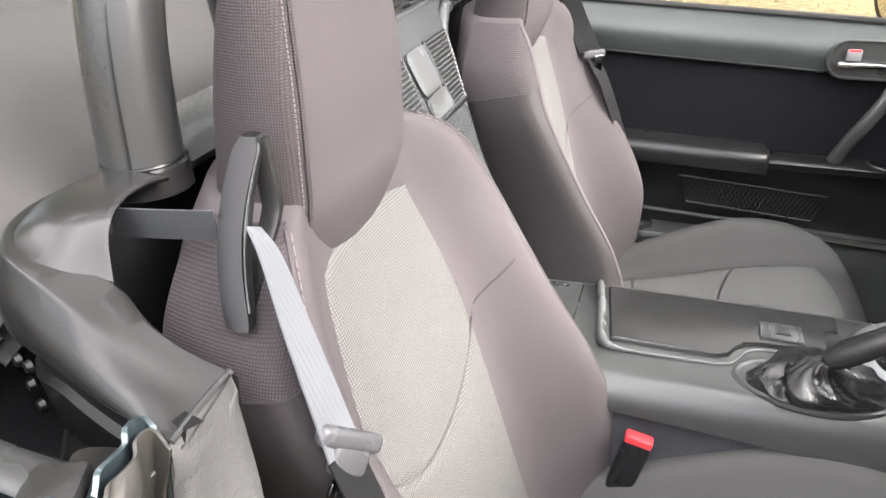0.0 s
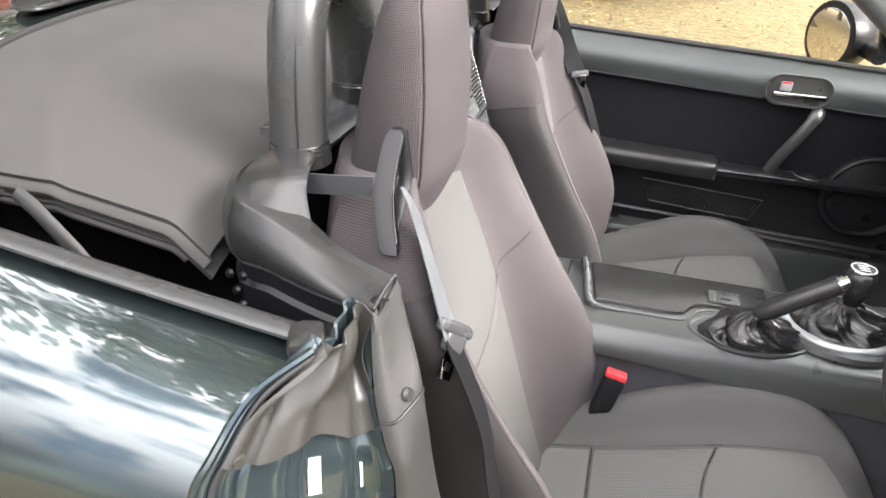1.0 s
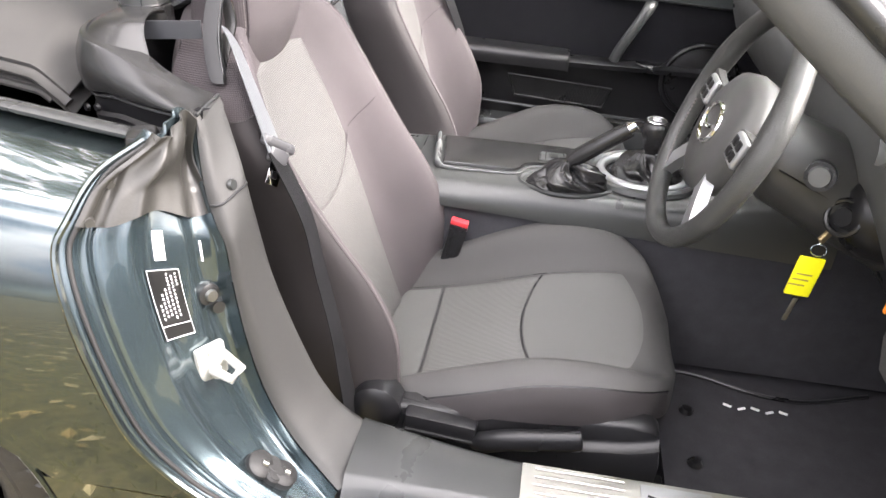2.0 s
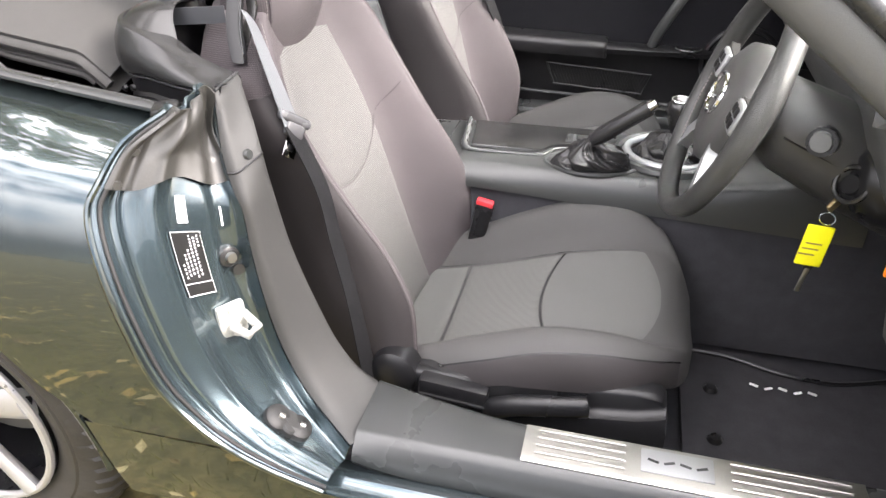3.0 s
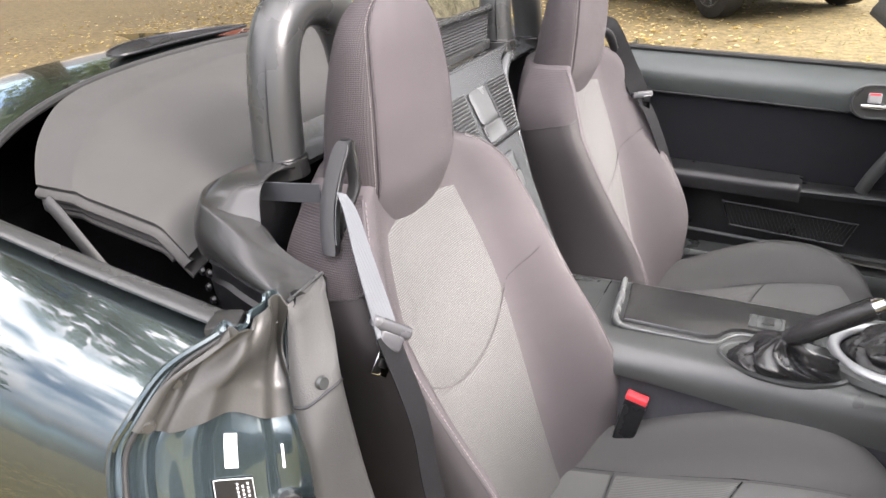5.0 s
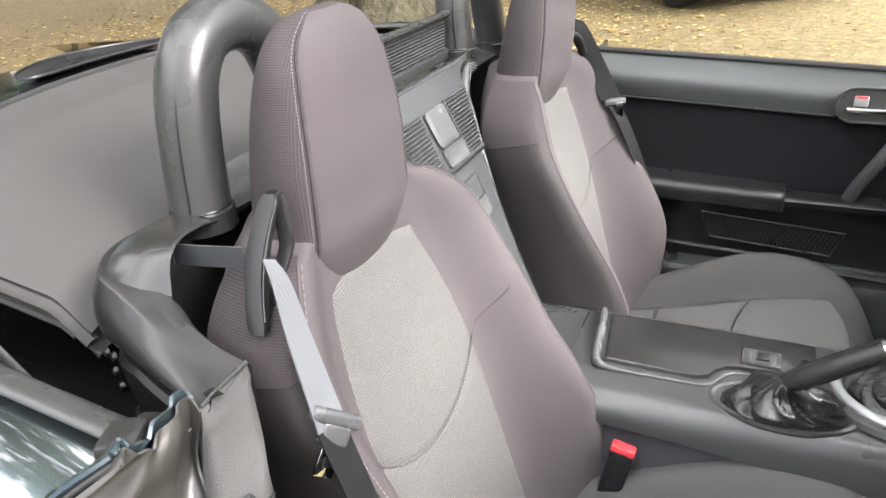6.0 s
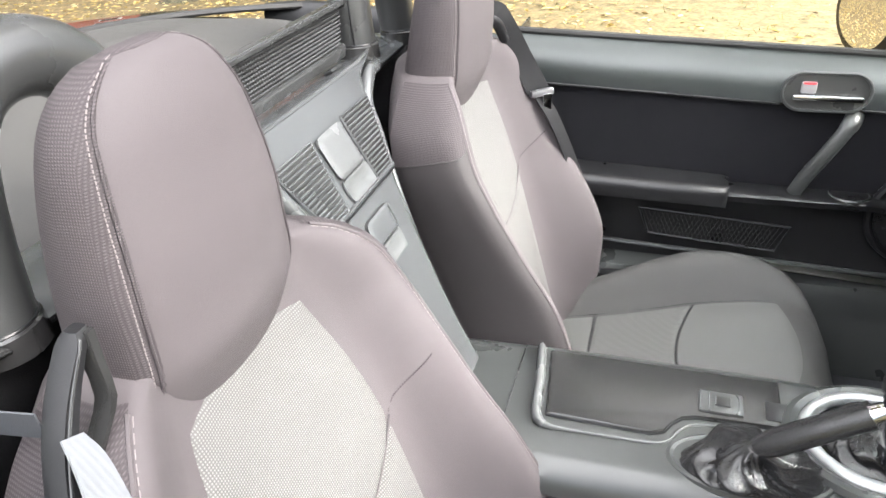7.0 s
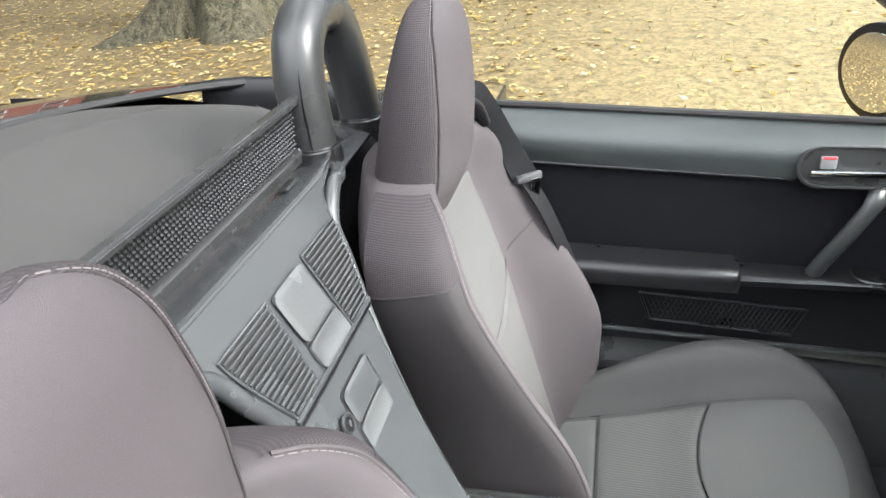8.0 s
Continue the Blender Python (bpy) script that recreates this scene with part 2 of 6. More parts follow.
def torus(c, normal, R, r, n=32, k=8, bm=None, sx=1.0, sy=1.0, up=None):
    a = Vector(normal).normalized()
    u = Vector(up).normalized() if up else a.orthogonal().normalized()
    w = a.cross(u)
    rings = []
    for i in range(n):
        t = 2 * math.pi * i / n
        d = (u * (math.cos(t) * sx) + w * (math.sin(t) * sy))
        p = Vector(c) + d * R
        dn = d.normalized()
        rings.append([p + dn * (r * math.cos(2 * math.pi * j / k)) + a * (r * math.sin(2 * math.pi * j / k)) for j in range(k)])
    rings.append(rings[0])
    bm = loft(rings, True, False, bm)
    bmesh.ops.remove_doubles(bm, verts=bm.verts, dist=1e-6)
    return bm


def part(name, bm, material, parent, label="", angle=38, kind=""):
    """One mesh object under a thing or a part."""
    me = bpy.data.meshes.new(name)
    bmesh.ops.recalc_face_normals(bm, faces=bm.faces)
    bm.to_mesh(me)
    bm.free()
    for p in me.polygons:
        p.use_smooth = True
    me.set_sharp_from_angle(angle=radians(angle))
    me.materials.append(material)
    ob = new(name, me)
    if parent is not None:
        ob.parent = parent
        if parent.parent is None and parent.data is None:
            ob.matrix_parent_inverse = parent.matrix_basis.inverted()
    if label or kind:
        tagged(ob, label, kind=kind)
    return ob


def thing(name, base, label, category, group="", kind=""):
    ob = new(name)
    ob.empty_display_size = 0.05
    ob.matrix_basis = Matrix.Translation(base)
    return tagged(ob, label, category, group, kind)


def solo(name, bm, material, label, category, group="", kind="", angle=38):
    return tagged(part(name, bm, material, None, "", angle), label, category, group, kind)


# ---- ground ----
GROUND = bpy.data.materials.new("leaf_littered_grass")
GROUND.use_nodes = True
gn, gl = GROUND.node_tree.nodes, GROUND.node_tree.links
g_co = gn.new("ShaderNodeTexCoord")
g_big, g_mid, g_fine = gn.new("ShaderNodeTexNoise"), gn.new("ShaderNodeTexNoise"), gn.new("ShaderNodeTexVoronoi")
g_big.inputs["Scale"].default_value, g_mid.inputs["Scale"].default_value, g_fine.inputs["Scale"].default_value = 0.45, 12.0, 48.0
g_mid.inputs["Detail"].default_value = 8
for k in (g_big, g_mid, g_fine):
    gl.new(g_co.outputs["Object"], k.inputs["Vector"])
g_r1 = gn.new("ShaderNodeValToRGB")
g_r1.color_ramp.elements[0].color, g_r1.color_ramp.elements[1].color = (0.060, 0.056, 0.022, 1), (0.26, 0.20, 0.090, 1)
g_r1.color_ramp.elements[0].position, g_r1.color_ramp.elements[1].position = 0.35, 0.65
gl.new(g_mid.outputs["Fac"], g_r1.inputs["Fac"])
g_r2 = gn.new("ShaderNodeValToRGB")
g_r2.color_ramp.elements[0].color, g_r2.color_ramp.elements[1].color = (0.100, 0.085, 0.036, 1), (0.46, 0.37, 0.17, 1)
g_r2.color_ramp.elements[0].position, g_r2.color_ramp.elements[1].position = 0.0, 1.0
gl.new(g_fine.outputs["Color"], g_r2.inputs["Fac"])
g_sep, g_side = gn.new("ShaderNodeSeparateXYZ"), gn.new("ShaderNodeMapRange")
gl.new(g_co.outputs["Object"], g_sep.inputs["Vector"])
g_side.inputs["From Min"].default_value, g_side.inputs["From Max"].default_value = -2.5, 1.5
gl.new(g_sep.outputs["X"], g_side.inputs["Value"])
g_straw = gn.new("ShaderNodeMixRGB")
g_straw.blend_type = "MULTIPLY"
g_straw.inputs["Fac"].default_value = 1.0
g_tone = gn.new("ShaderNodeMixRGB")
g_tone.inputs["Color1"].default_value, g_tone.inputs["Color2"].default_value = (0.56, 0.50, 0.44, 1), (0.90, 0.90, 0.92, 1)
gl.new(g_side.outputs["Result"], g_tone.inputs["Fac"])
g_m = gn.new("ShaderNodeMixRGB")
gl.new(g_big.outputs["Fac"], g_m.inputs["Fac"])
gl.new(g_r1.outputs["Color"], g_m.inputs["Color1"])
gl.new(g_r2.outputs["Color"], g_m.inputs["Color2"])
gl.new(g_m.outputs["Color"], g_straw.inputs["Color1"])
gl.new(g_tone.outputs["Color"], g_straw.inputs["Color2"])
g_near, g_green = gn.new("ShaderNodeMapRange"), gn.new("ShaderNodeMixRGB")
g_near.inputs["From Min"].default_value, g_near.inputs["From Max"].default_value = -1.4, 0.4
gl.new(g_sep.outputs["Y"], g_near.inputs["Value"])
g_mix = gn.new("ShaderNodeMixRGB")
g_mix.blend_type = "MULTIPLY"
g_mix.inputs["Fac"].default_value = 1.0
g_green.inputs["Color1"].default_value, g_green.inputs["Color2"].default_value = (0.62, 0.68, 0.50, 1), (1, 1, 1, 1)
gl.new(g_near.outputs["Result"], g_green.inputs["Fac"])
gl.new(g_straw.outputs["Color"], g_mix.inputs["Color1"])
gl.new(g_green.outputs["Color"], g_mix.inputs["Color2"])
gl.new(g_mix.outputs["Color"], gn["Principled BSDF"].inputs["Base Color"])
gn["Principled BSDF"].inputs["Roughness"].default_value = 0.9
g_b = gn.new("ShaderNodeBump")
g_b.inputs["Strength"].default_value, g_b.inputs["Distance"].default_value = 0.7, 0.03
gl.new(g_mid.outputs["Fac"], g_b.inputs["Height"])
gl.new(g_b.outputs["Normal"], gn["Principled BSDF"].inputs["Normal"])


def ground_point(u, v):
    x, y = (u - 0.5) * 2, (v - 0.5) * 2
    x, y = x * abs(x) ** 2 * 400, y * abs(y) ** 2 * 400
    near = math.exp(-(x * x + y * y) / 900)
    return V(x, y, (noise.noise(V(x * 0.5, y * 0.5, 0)) * 0.05 - 0.01) * near)


solo("ground", grid(ground_point, 120, 120), GROUND, "dry autumn grass strewn with yellow fallen leaves", "ground", kind="structure", angle=180)

# ---- car body, driver's side ----
# the rear edge of the door opening, from the deck down to the sill
EDGE = [(-0.377, -0.703, 0.826), (-0.415, -0.742, 0.800), (-0.433, -0.781, 0.762), (-0.442, -0.801, 0.734), (-0.431, -0.822, 0.685),
        (-0.408, -0.840, 0.609), (-0.378, -0.850, 0.521), (-0.338, -0.850, 0.460), (-0.294, -0.849, 0.420), (-0.240, -0.848, 0.392), (-0.170, -0.846, 0.368)]
# the outer edge of the plastic trim beside the seat
TRIM_OUT = [(-0.347, -0.641, 0.822), (-0.334, -0.668, 0.760), (-0.318, -0.684, 0.715), (-0.307, -0.690, 0.690), (-0.303, -0.694, 0.640),
            (-0.296, -0.698, 0.575), (-0.284, -0.702, 0.505), (-0.262, -0.710, 0.445), (-0.232, -0.722, 0.403), (-0.200, -0.735, 0.375), (-0.165, -0.755, 0.358)]
TRIM_IN = [(-0.344, -0.586, 0.837), (-0.325, -0.605, 0.790), (-0.308, -0.625, 0.755), (-0.298, -0.630, 0.700), (-0.284, -0.630, 0.620),
           (-0.268, -0.630, 0.560), (-0.251, -0.630, 0.507), (-0.232, -0.630, 0.455), (-0.210, -0.630, 0.415), (-0.190, -0.630, 0.390), (-0.165, -0.630, 0.371)]
SIDE = curve([(0.10, 0.78), (0.15, 0.80), (0.25, 0.835), (0.40, 0.85), (0.55, 0.85), (0.65, 0.835), (0.72, 0.81), (0.78, 0.77), (0.82, 0.715), (0.838, 0.68), (0.848, 0.655)])
EDGE_X = curve([(p[2], p[0]) for p in reversed(EDGE)])
edge_line, out_line, in_line = spline(EDGE, 61), spline(TRIM_OUT, 61), spline(TRIM_IN, 61)
TOP_Z = curve([(-1.75, 0.895), (-1.2, 0.890), (-0.80, 0.873), (-0.60, 0.846), (-0.43, 0.824), (-0.377, 0.818)])
WHEEL_X, WHEEL_Z, ARCH = -0.86, 0.31, 0.345


def arch_z(x):
    d = x - WHEEL_X
    return WHEEL_Z + math.sqrt(ARCH * ARCH - d * d) if abs(d) < ARCH else 0.0


car = thing("roadster", (-0.4, 0, 0), "dark grey-green metallic two-seat roadster with its driver's door open", "car")


def quarter(u, v):
    x, z = lerp(-0.378, -1.95, u), 0.42
    for k in range(6):
        low = max(0.424, arch_z(x)) if x > WHEEL_X else max(0.30, arch_z(x))
        z = lerp(low, 0.848, v ** 0.85)
        x = lerp(EDGE_X(z), -1.95, u)
    tail = max(0, -x - 1.2) / 1.0
    rise = TOP_Z(x) - 0.848
    return V(x, -(SIDE(z) - 0.30 * tail * tail) - 0.012 * math.exp(-((x - WHEEL_X) / 0.35) ** 2) * (1 - v), z + rise * v ** 4 - 0.016 * v ** 10)


part("quarter_panel", grid(quarter, 110, 40), PAINT, car, "glossy rear wing that mirrors sky and grass", 60)
part("arch_lip", tube([V(WHEEL_X + 0.346 * math.cos(math.pi * k / 40), -0.842, WHEEL_Z + 0.346 * math.sin(math.pi * k / 40)) for k in range(41)], 0.006, 8), PAINT, car)
part("quarter_panel_left", grid(lambda u, v: V(quarter(u, v).x, -quarter(u, v).y, quarter(u, v).z - 0.022 * v ** 3), 60, 30), PAINT, car, "", 60)


def skirt(u, v):
    x = lerp(-0.515, 1.30, u)
    top = max(0.368, EDGE_X_inv(x))
    z = lerp(0.257, top - 0.003, v)
    return V(x + (0.02 * (1 - v) if u == 0 else 0), -SIDE(z) + 0.001, z)


EDGE_Z = curve([(p[0], p[2]) for p in EDGE[6:]])


def EDGE_X_inv(x):
    return 0.42 if x < -0.294 else EDGE_Z(x)


part("side_skirt", grid(skirt, 80, 12), PAINT, car, "glossy sill panel below the door opening", 60)
part("side_skirt", grid(lambda u, v: V(lerp(-0.515, 1.13, u), SIDE(lerp(0.22, 0.40, v)), lerp(0.22, 0.40, v)), 20, 8), PAINT, car, "", 60)


# painted door jamb between the wing's edge and the trim
def jamb_off(v):
    return 0.65 * JAMB(v)


JAMB = curve([(0, 0), (0.03, 0.006), (0.07, 0.007), (0.10, 0.001), (0.13, -0.010), (0.18, -0.010), (0.22, 0.000), (0.36, 0.002), (0.41, 0.004), (0.46, -0.004),
              (0.52, -0.014), (0.66, -0.020), (0.78, -0.026), (0.82, -0.036), (0.93, -0.040), (0.97, -0.034), (1.0, -0.006)])


def jamb(u, v):
    k = u * 60
    i = min(int(k), 59)
    e, o = edge_line[i].lerp(edge_line[i + 1], k - i), out_line[i].lerp(out_line[i + 1], k - i)
    across = (o - e).normalized()
    along = (edge_line[i + 1] - edge_line[i]).normalized()
    n = across.cross(along).normalized()
    if n.x < 0:
        n = -n
    return e.lerp(o, v) + n * jamb_off(v)


part("door_jamb", grid(jamb, 60, 50, 0.003), JAMBPAINT, car, "lighter blue-grey painted door jamb", 60)
part("wing_edge", tube([p + V(0.003, -0.001, 0) for p in edge_line], 0.0042, 8), PAINT, car, "rolled edge of the wing")
part("weather_strip", tube([jamb(k / 60, 0.075) + V(0.003, -0.002, 0) for k in range(61)], 0.0028, 8), RUBBER, car, "dark rubber edge strip")


# rubber flap over the top of the jamb
def flap(u, v):
    p = jamb(u * (0.205 - 0.05 * v + 0.015 * math.sin(v * 9)), 0.02 + v * 0.97)
    fold = 0.011 * math.sin(v * 11 + u * 2.5 + 1.5 * math.sin(v * 4)) * math.sin(min(1, u * 1.5) * math.pi) * (0.4 + v)
    return p + V(0.011 + fold, -0.006 - 0.3 * fold, 0)


gaiter = part("weather_flap", grid(flap, 24, 44, 0.002), GAITER, car, "creased taupe rubber flap with push pins", 60)
for u, v in ((0.55, 0.10), (0.93, 0.08)):
    c = flap(u, v)
    part("push_pin", disc(c - V(0.002, -0.001, 0), (0.8, -0.6, 0.1), 0.007, 0.006, 14, None, 0.005), GAITER, gaiter)

# sill: painted ledge and plastic cover
SILL = [(-0.8465, 0.360), (-0.842, 0.368), (-0.834, 0.367), (-0.826, 0.342), (-0.818, 0.334), (-0.806, 0.336), (-0.798, 0.343), (-0.778, 0.334), (-0.768, 0.322), (-0.750, 0.318)]
part("sill_ledge", loft([[V(x, y, z) for y, z in SILL] for x in [lerp(-0.186, 1.3, k / 20) for k in range(21)]], False), JAMBPAINT, car, "", 50)
IN_Y = curve([(-0.16, -0.632), (-0.08, -0.648), (0.0, -0.662), (0.08, -0.670), (1.3, -0.670)])


def cover_ring(x):
    lift = 0.016 * max(0, (-0.05 - x) / 0.11) ** 2
    n = IN_Y(x)
    return [V(x, y, z) for y, z in ((-0.764, 0.316 + lift), (-0.767, 0.326 + lift), (-0.762, 0.338 + lift), (-0.750, 0.362), (-0.742, 0.371), (-0.734, 0.3735), (lerp(-0.734, n, 0.5), 0.3745), (n - 0.006, 0.3745), (n, 0.371), (n + 0.004, 0.355), (n + 0.008, 0.20))]


part("sill_cover", loft([cover_ring(lerp(-0.160, 1.3, (k / 30) ** 1.5)) for k in range(31)], False), PLASTIC, car, "dark plastic sill cover", 50)


# trim beside the seat
def side_trim(u, v):
    k = u * 60
    i = min(int(k), 59)
    o, n = out_line[i].lerp(out_line[i + 1], k - i), in_line[i].lerp(in_line[i + 1], k - i)
    bulge = 0.014 * (1 - (2 * v - 1) ** 6) * min(1, 0.6 + u / 0.3)
    turn = 0.05 * max(0, (v - 0.86) / 0.14) ** 1.5 * min(1, max(0, u - 0.3) / 0.3)
    return o.lerp(n, min(v / 0.9, 1)) + V(bulge * 0.75 - turn, bulge * -0.5 + turn * 0.1, bulge * 0.1 * u)


trim = part("pillar_trim", grid(side_trim, 60, 20), TRIMPLASTIC, car, "grained grey plastic trim beside the seat", 50)
part("trim_screw", disc(side_trim(0.165, 0.52) - V(0.001, 0, 0), (0.95, -0.2, 0.2), 0.0075, 0.004, 18, None, 0.006), PLASTIC, trim)
part("trim_seam", tube([side_trim(0.150 + 0.075 * v, v) + V(0.0008, -0.0006, 0) for v in [k / 12 * 0.93 for k in range(13)]], 0.0016, 6), BLACK, trim)

# striker, tie-down bracket, jamb bolt, labels
striker = part("door_striker", rbox((-0.328, -0.733, 0.541), (0.012, 0.040, 0.052), 0.005, Matrix.Rotation(radians(-35), 3, "Z")), ZINC, car, "white-grey metal door striker")
part("striker_loop", tube([V(-0.322, -0.743, 0.535), V(-0.290, -0.756, 0.538), V(-0.286, -0.738, 0.541), V(-0.320, -0.716, 0.541)], 0.006, 8), ZINC, striker)
for dz in (-0.017, 0.021):
    part("bolt", disc((-0.323, -0.733, 0.541 + dz), (0.8, -0.6, 0), 0.010, 0.006, 12, None, 0.008), ZINC, striker)
def on_jamb(u, v, lift=0.0015):
    a, b, c = jamb(u, v), jamb(min(u + 0.01, 1), v), jamb(u, min(v + 0.01, 1))
    n = (c - a).cross(b - a).normalized()
    return a + (n if n.x > 0 else -n) * lift


def decal(name, u0, u1, v0, v1, material, parent, lift=0.0015, label=""):
    return part(name, grid(lambda a, b: on_jamb(lerp(u0, u1, a), lerp(v0, v1, b), lift), 8, 8, 0.0004), material, parent, label)


bolt = part("jamb_bolt", tube([on_jamb(0.425, 0.86, -0.004), on_jamb(0.425, 0.86, 0.008), on_jamb(0.425, 0.86, 0.010)], [0.016, 0.014, 0.009], 20), CAPPLASTIC, car, "dark bolt head")
part("bolt_head", tube([on_jamb(0.425, 0.86, 0.009), on_jamb(0.425, 0.86, 0.015)], [0.0085, 0.007], 12), STEEL, bolt)
part("jamb_bolt", tube([on_jamb(0.455, 0.91, -0.004), on_jamb(0.455, 0.91, 0.008)], [0.010, 0.008], 16), CAPPLASTIC, car)
block = bmesh.new()
for u, v, r in ((0.795, 0.585, 0.019), (0.850, 0.675, 0.019), (0.815, 0.66, 0.013), (0.835, 0.60, 0.014)):
    tube([on_jamb(u, v, -0.004), on_jamb(u, v, 0.011), on_jamb(u, v, 0.014)], [r * 1.08, r, r * 0.78], 16, block)
bracket = part("door_guide_block", block, RUBBER, car, "black moulded guide block with two slots")
# steel rods stand in for bright reflections of the paint seen through the slots
for u, v in ((0.792, 0.592), (0.847, 0.682)):
    part("slot_glint", tube([on_jamb(u, v, 0.0125), on_jamb(u + 0.012, v + 0.02, 0.0125)], 0.0048, 10), STEEL, bracket)


plate = decal("maker_label", 0.357, 0.492, 0.48, 0.69, LABEL, car, 0.002, "black label with rows of white print")
for a, b, c, d in ((0.357, 0.3585, 0.48, 0.69), (0.4905, 0.492, 0.48, 0.69), (0.357, 0.492, 0.48, 0.4825), (0.357, 0.492, 0.6875, 0.69), (0.468, 0.4692, 0.48, 0.69)):
    decal("label_border", a, b, c, d, WHITE, plate, 0.003)
for k, (a, b) in enumerate(((0.366, 0.400), (0.371, 0.463), (0.366, 0.465), (0.400, 0.463), (0.410, 0.465), (0.430, 0.465))):
    v = 0.655 - 0.027 * k
    for j in range(int((b - a) / 0.008)):
        decal("print_mark", a + 0.008 * j, a + 0.008 * j + 0.0045, v, v + 0.010, WHITE, plate, 0.003)
decal("white_sticker", 0.240, 0.335, 0.555, 0.625, WHITE, car, 0.002, "blank white sticker strip")
decal("white_sticker", 0.29, 0.345, 0.86, 0.875, WHITE, car, 0.002)

# rear wheel
wheel = car


def tyre_ring(k):
    """A section of the tyre; every seventh is a cut across the tread's shoulder."""
    cut = 0.007 if k % 7 in (0, 1) else 0.0
    prof = [(0.205, -0.085, 0), (0.235, -0.100, 0), (0.250, -0.104, 0), (0.254, -0.1015, 0), (0.264, -0.103, 0.5), (0.286, -0.098, 1), (0.302, -0.084, 1), (0.311, -0.060, 1), (0.304, -0.055, 0), (0.304, -0.049, 0), (0.314, -0.044, 0.8), (0.315, -0.012, 0.8), (0.305, -0.008, 0), (0.305, 0.008, 0), (0.315, 0.012, 0.8), (0.312, 0.075, 0.8), (0.300, 0.098, 0), (0.222, 0.085, 0)]
    return [V(WHEEL_X + (r - cut * w) * math.cos(a), -0.712 + d, WHEEL_Z + (r - cut * w) * math.sin(a)) for r, d, w in prof for a in [2 * math.pi * k / 420 + 0.25 * d]]


tyre = part("tyre", loft([tyre_ring(k) for k in range(421)], True, False), TYRE, wheel, "black treaded tyre", 30)
rim = part("rim", torus((WHEEL_X, -0.809, WHEEL_Z), (0, -1, 0), 0.200, 0.007, 48, 8), ALLOY, wheel, "silver rim")
for k in range(5):
    a = 2 * math.pi * k / 5 + 0.3
    part("spoke", tube([V(WHEEL_X, -0.777, WHEEL_Z), V(WHEEL_X + 0.1 * math.cos(a), -0.799, WHEEL_Z + 0.1 * math.sin(a)), V(WHEEL_X + 0.198 * math.cos(a), -0.805, WHEEL_Z + 0.198 * math.sin(a))], [0.036, 0.026, 0.030], 10, None, (1, 0.45), True, (0, 0, 1)), ALLOY, rim)
part("barrel", tube([V(WHEEL_X, -0.807, WHEEL_Z), V(WHEEL_X, -0.62, WHEEL_Z)], 0.199, 40, None, None, False), BLACK, rim)
part("brake_disc", disc((WHEEL_X, -0.71, WHEEL_Z), (0, 1, 0), 0.14, 0.02, 36), STEEL, wheel)
part("arch_liner", grid(lambda u, v: V(WHEEL_X + 0.355 * math.cos(math.pi * u), lerp(-0.82, -0.50, v), WHEEL_Z + 0.355 * math.sin(math.pi * u)), 30, 4, 0.004), BLACK, car)

# ---- rear deck, boot, soft top ----
deck_strip = [V(x, -0.672 + 0.10 * max(0, -0.75 - x) ** 1.5, TOP_Z(x) - 0.006) for x in [lerp(-0.400, -1.25, k / 20) for k in range(21)]]
part("deck_seal", tube(deck_strip, 0.013, 14, None, (1.20, 0.55), True, (0, 1, -0.3)), HOOPPLASTIC, car, "dark seal along the top of the wing")
part("deck_seal_end", rbox((-0.392, -0.680, 0.815), (0.034, 0.040, 0.020), 0.007, Matrix.Rotation(radians(25), 3, "Z")), CAPPLASTIC, car)
part("deck_seal_left", tube([V(p.x, -p.y, p.z - 0.02) for p in deck_strip[:11]], 0.013, 10, None, (1, 0.8)), CAPPLASTIC, car)


def boot(u, v):
    a = lerp(-1, 1, v)
    x = lerp(-0.812 - 0.255 * (1 - abs(a) ** 3), -1.95, u ** 1.3)
    y = a * lerp(0.668, 0.60, u * u)
    return V(x, y, 0.884 + 0.050 * (1 - a * a) + 0.03 * u * (1 - u) - 0.16 * u ** 2.2)


part("boot_lid", grid(boot, 24, 40, 0.004), PAINT, car, "glossy boot lid", 60)
part("tail", grid(lambda u, v: V(-1.95 - 0.12 * math.sin(u * 2.5), lerp(-0.6, 0.6, v), lerp(0.79, 0.3, u)), 8, 8, 0.004), PAINT, car)
lamp_r = 0.182


def lamp_dish(u, v):
    a, q = 2 * math.pi * u, v
    y, dx = lamp_r * q * math.cos(a), 0.066 * q * math.sin(a)
    x = -1.160 + dx + 1.6 * y * y
    return V(x, y, 0.953 - 0.03 * (-1.06 - x) - 0.05 * y * y - 0.016 * (1 - q ** 3))


dish = part("brake_lamp_recess", grid(lamp_dish, 40, 10, 0.0), BLACK, car, "glossy black dished recess of the high brake lamp", 60)
part("recess_rim", tube([lamp_dish(k / 40, 1.0) for k in range(41)], 0.003, 6), BLACK, dish)
part("boot_crease", tube([boot(0.13, k / 40) + V(0, 0, 0.0005) for k in range(41)], 0.0015, 5), BLACK, car)
rim_line = spline([(-0.90, 0.655, 0.893), (-0.82, 0.664, 0.897), (-0.727, 0.667, 0.893), (-0.62, 0.668, 0.880), (-0.52, 0.664, 0.862), (-0.44, 0.655, 0.845)], 30)
part("deck_rim", loft([[p + V(0, -0.020, -0.080), p + V(0, -0.012, -0.030), p + V(0, -0.006, -0.004), p + V(0, 0, 0.002), p + V(0, 0.008, 0), p + V(0, 0.030, -0.018), p + V(0, 0.060, -0.050)] for p in rim_line], False), BLACK, car, "black rim beside the folded roof", 60)
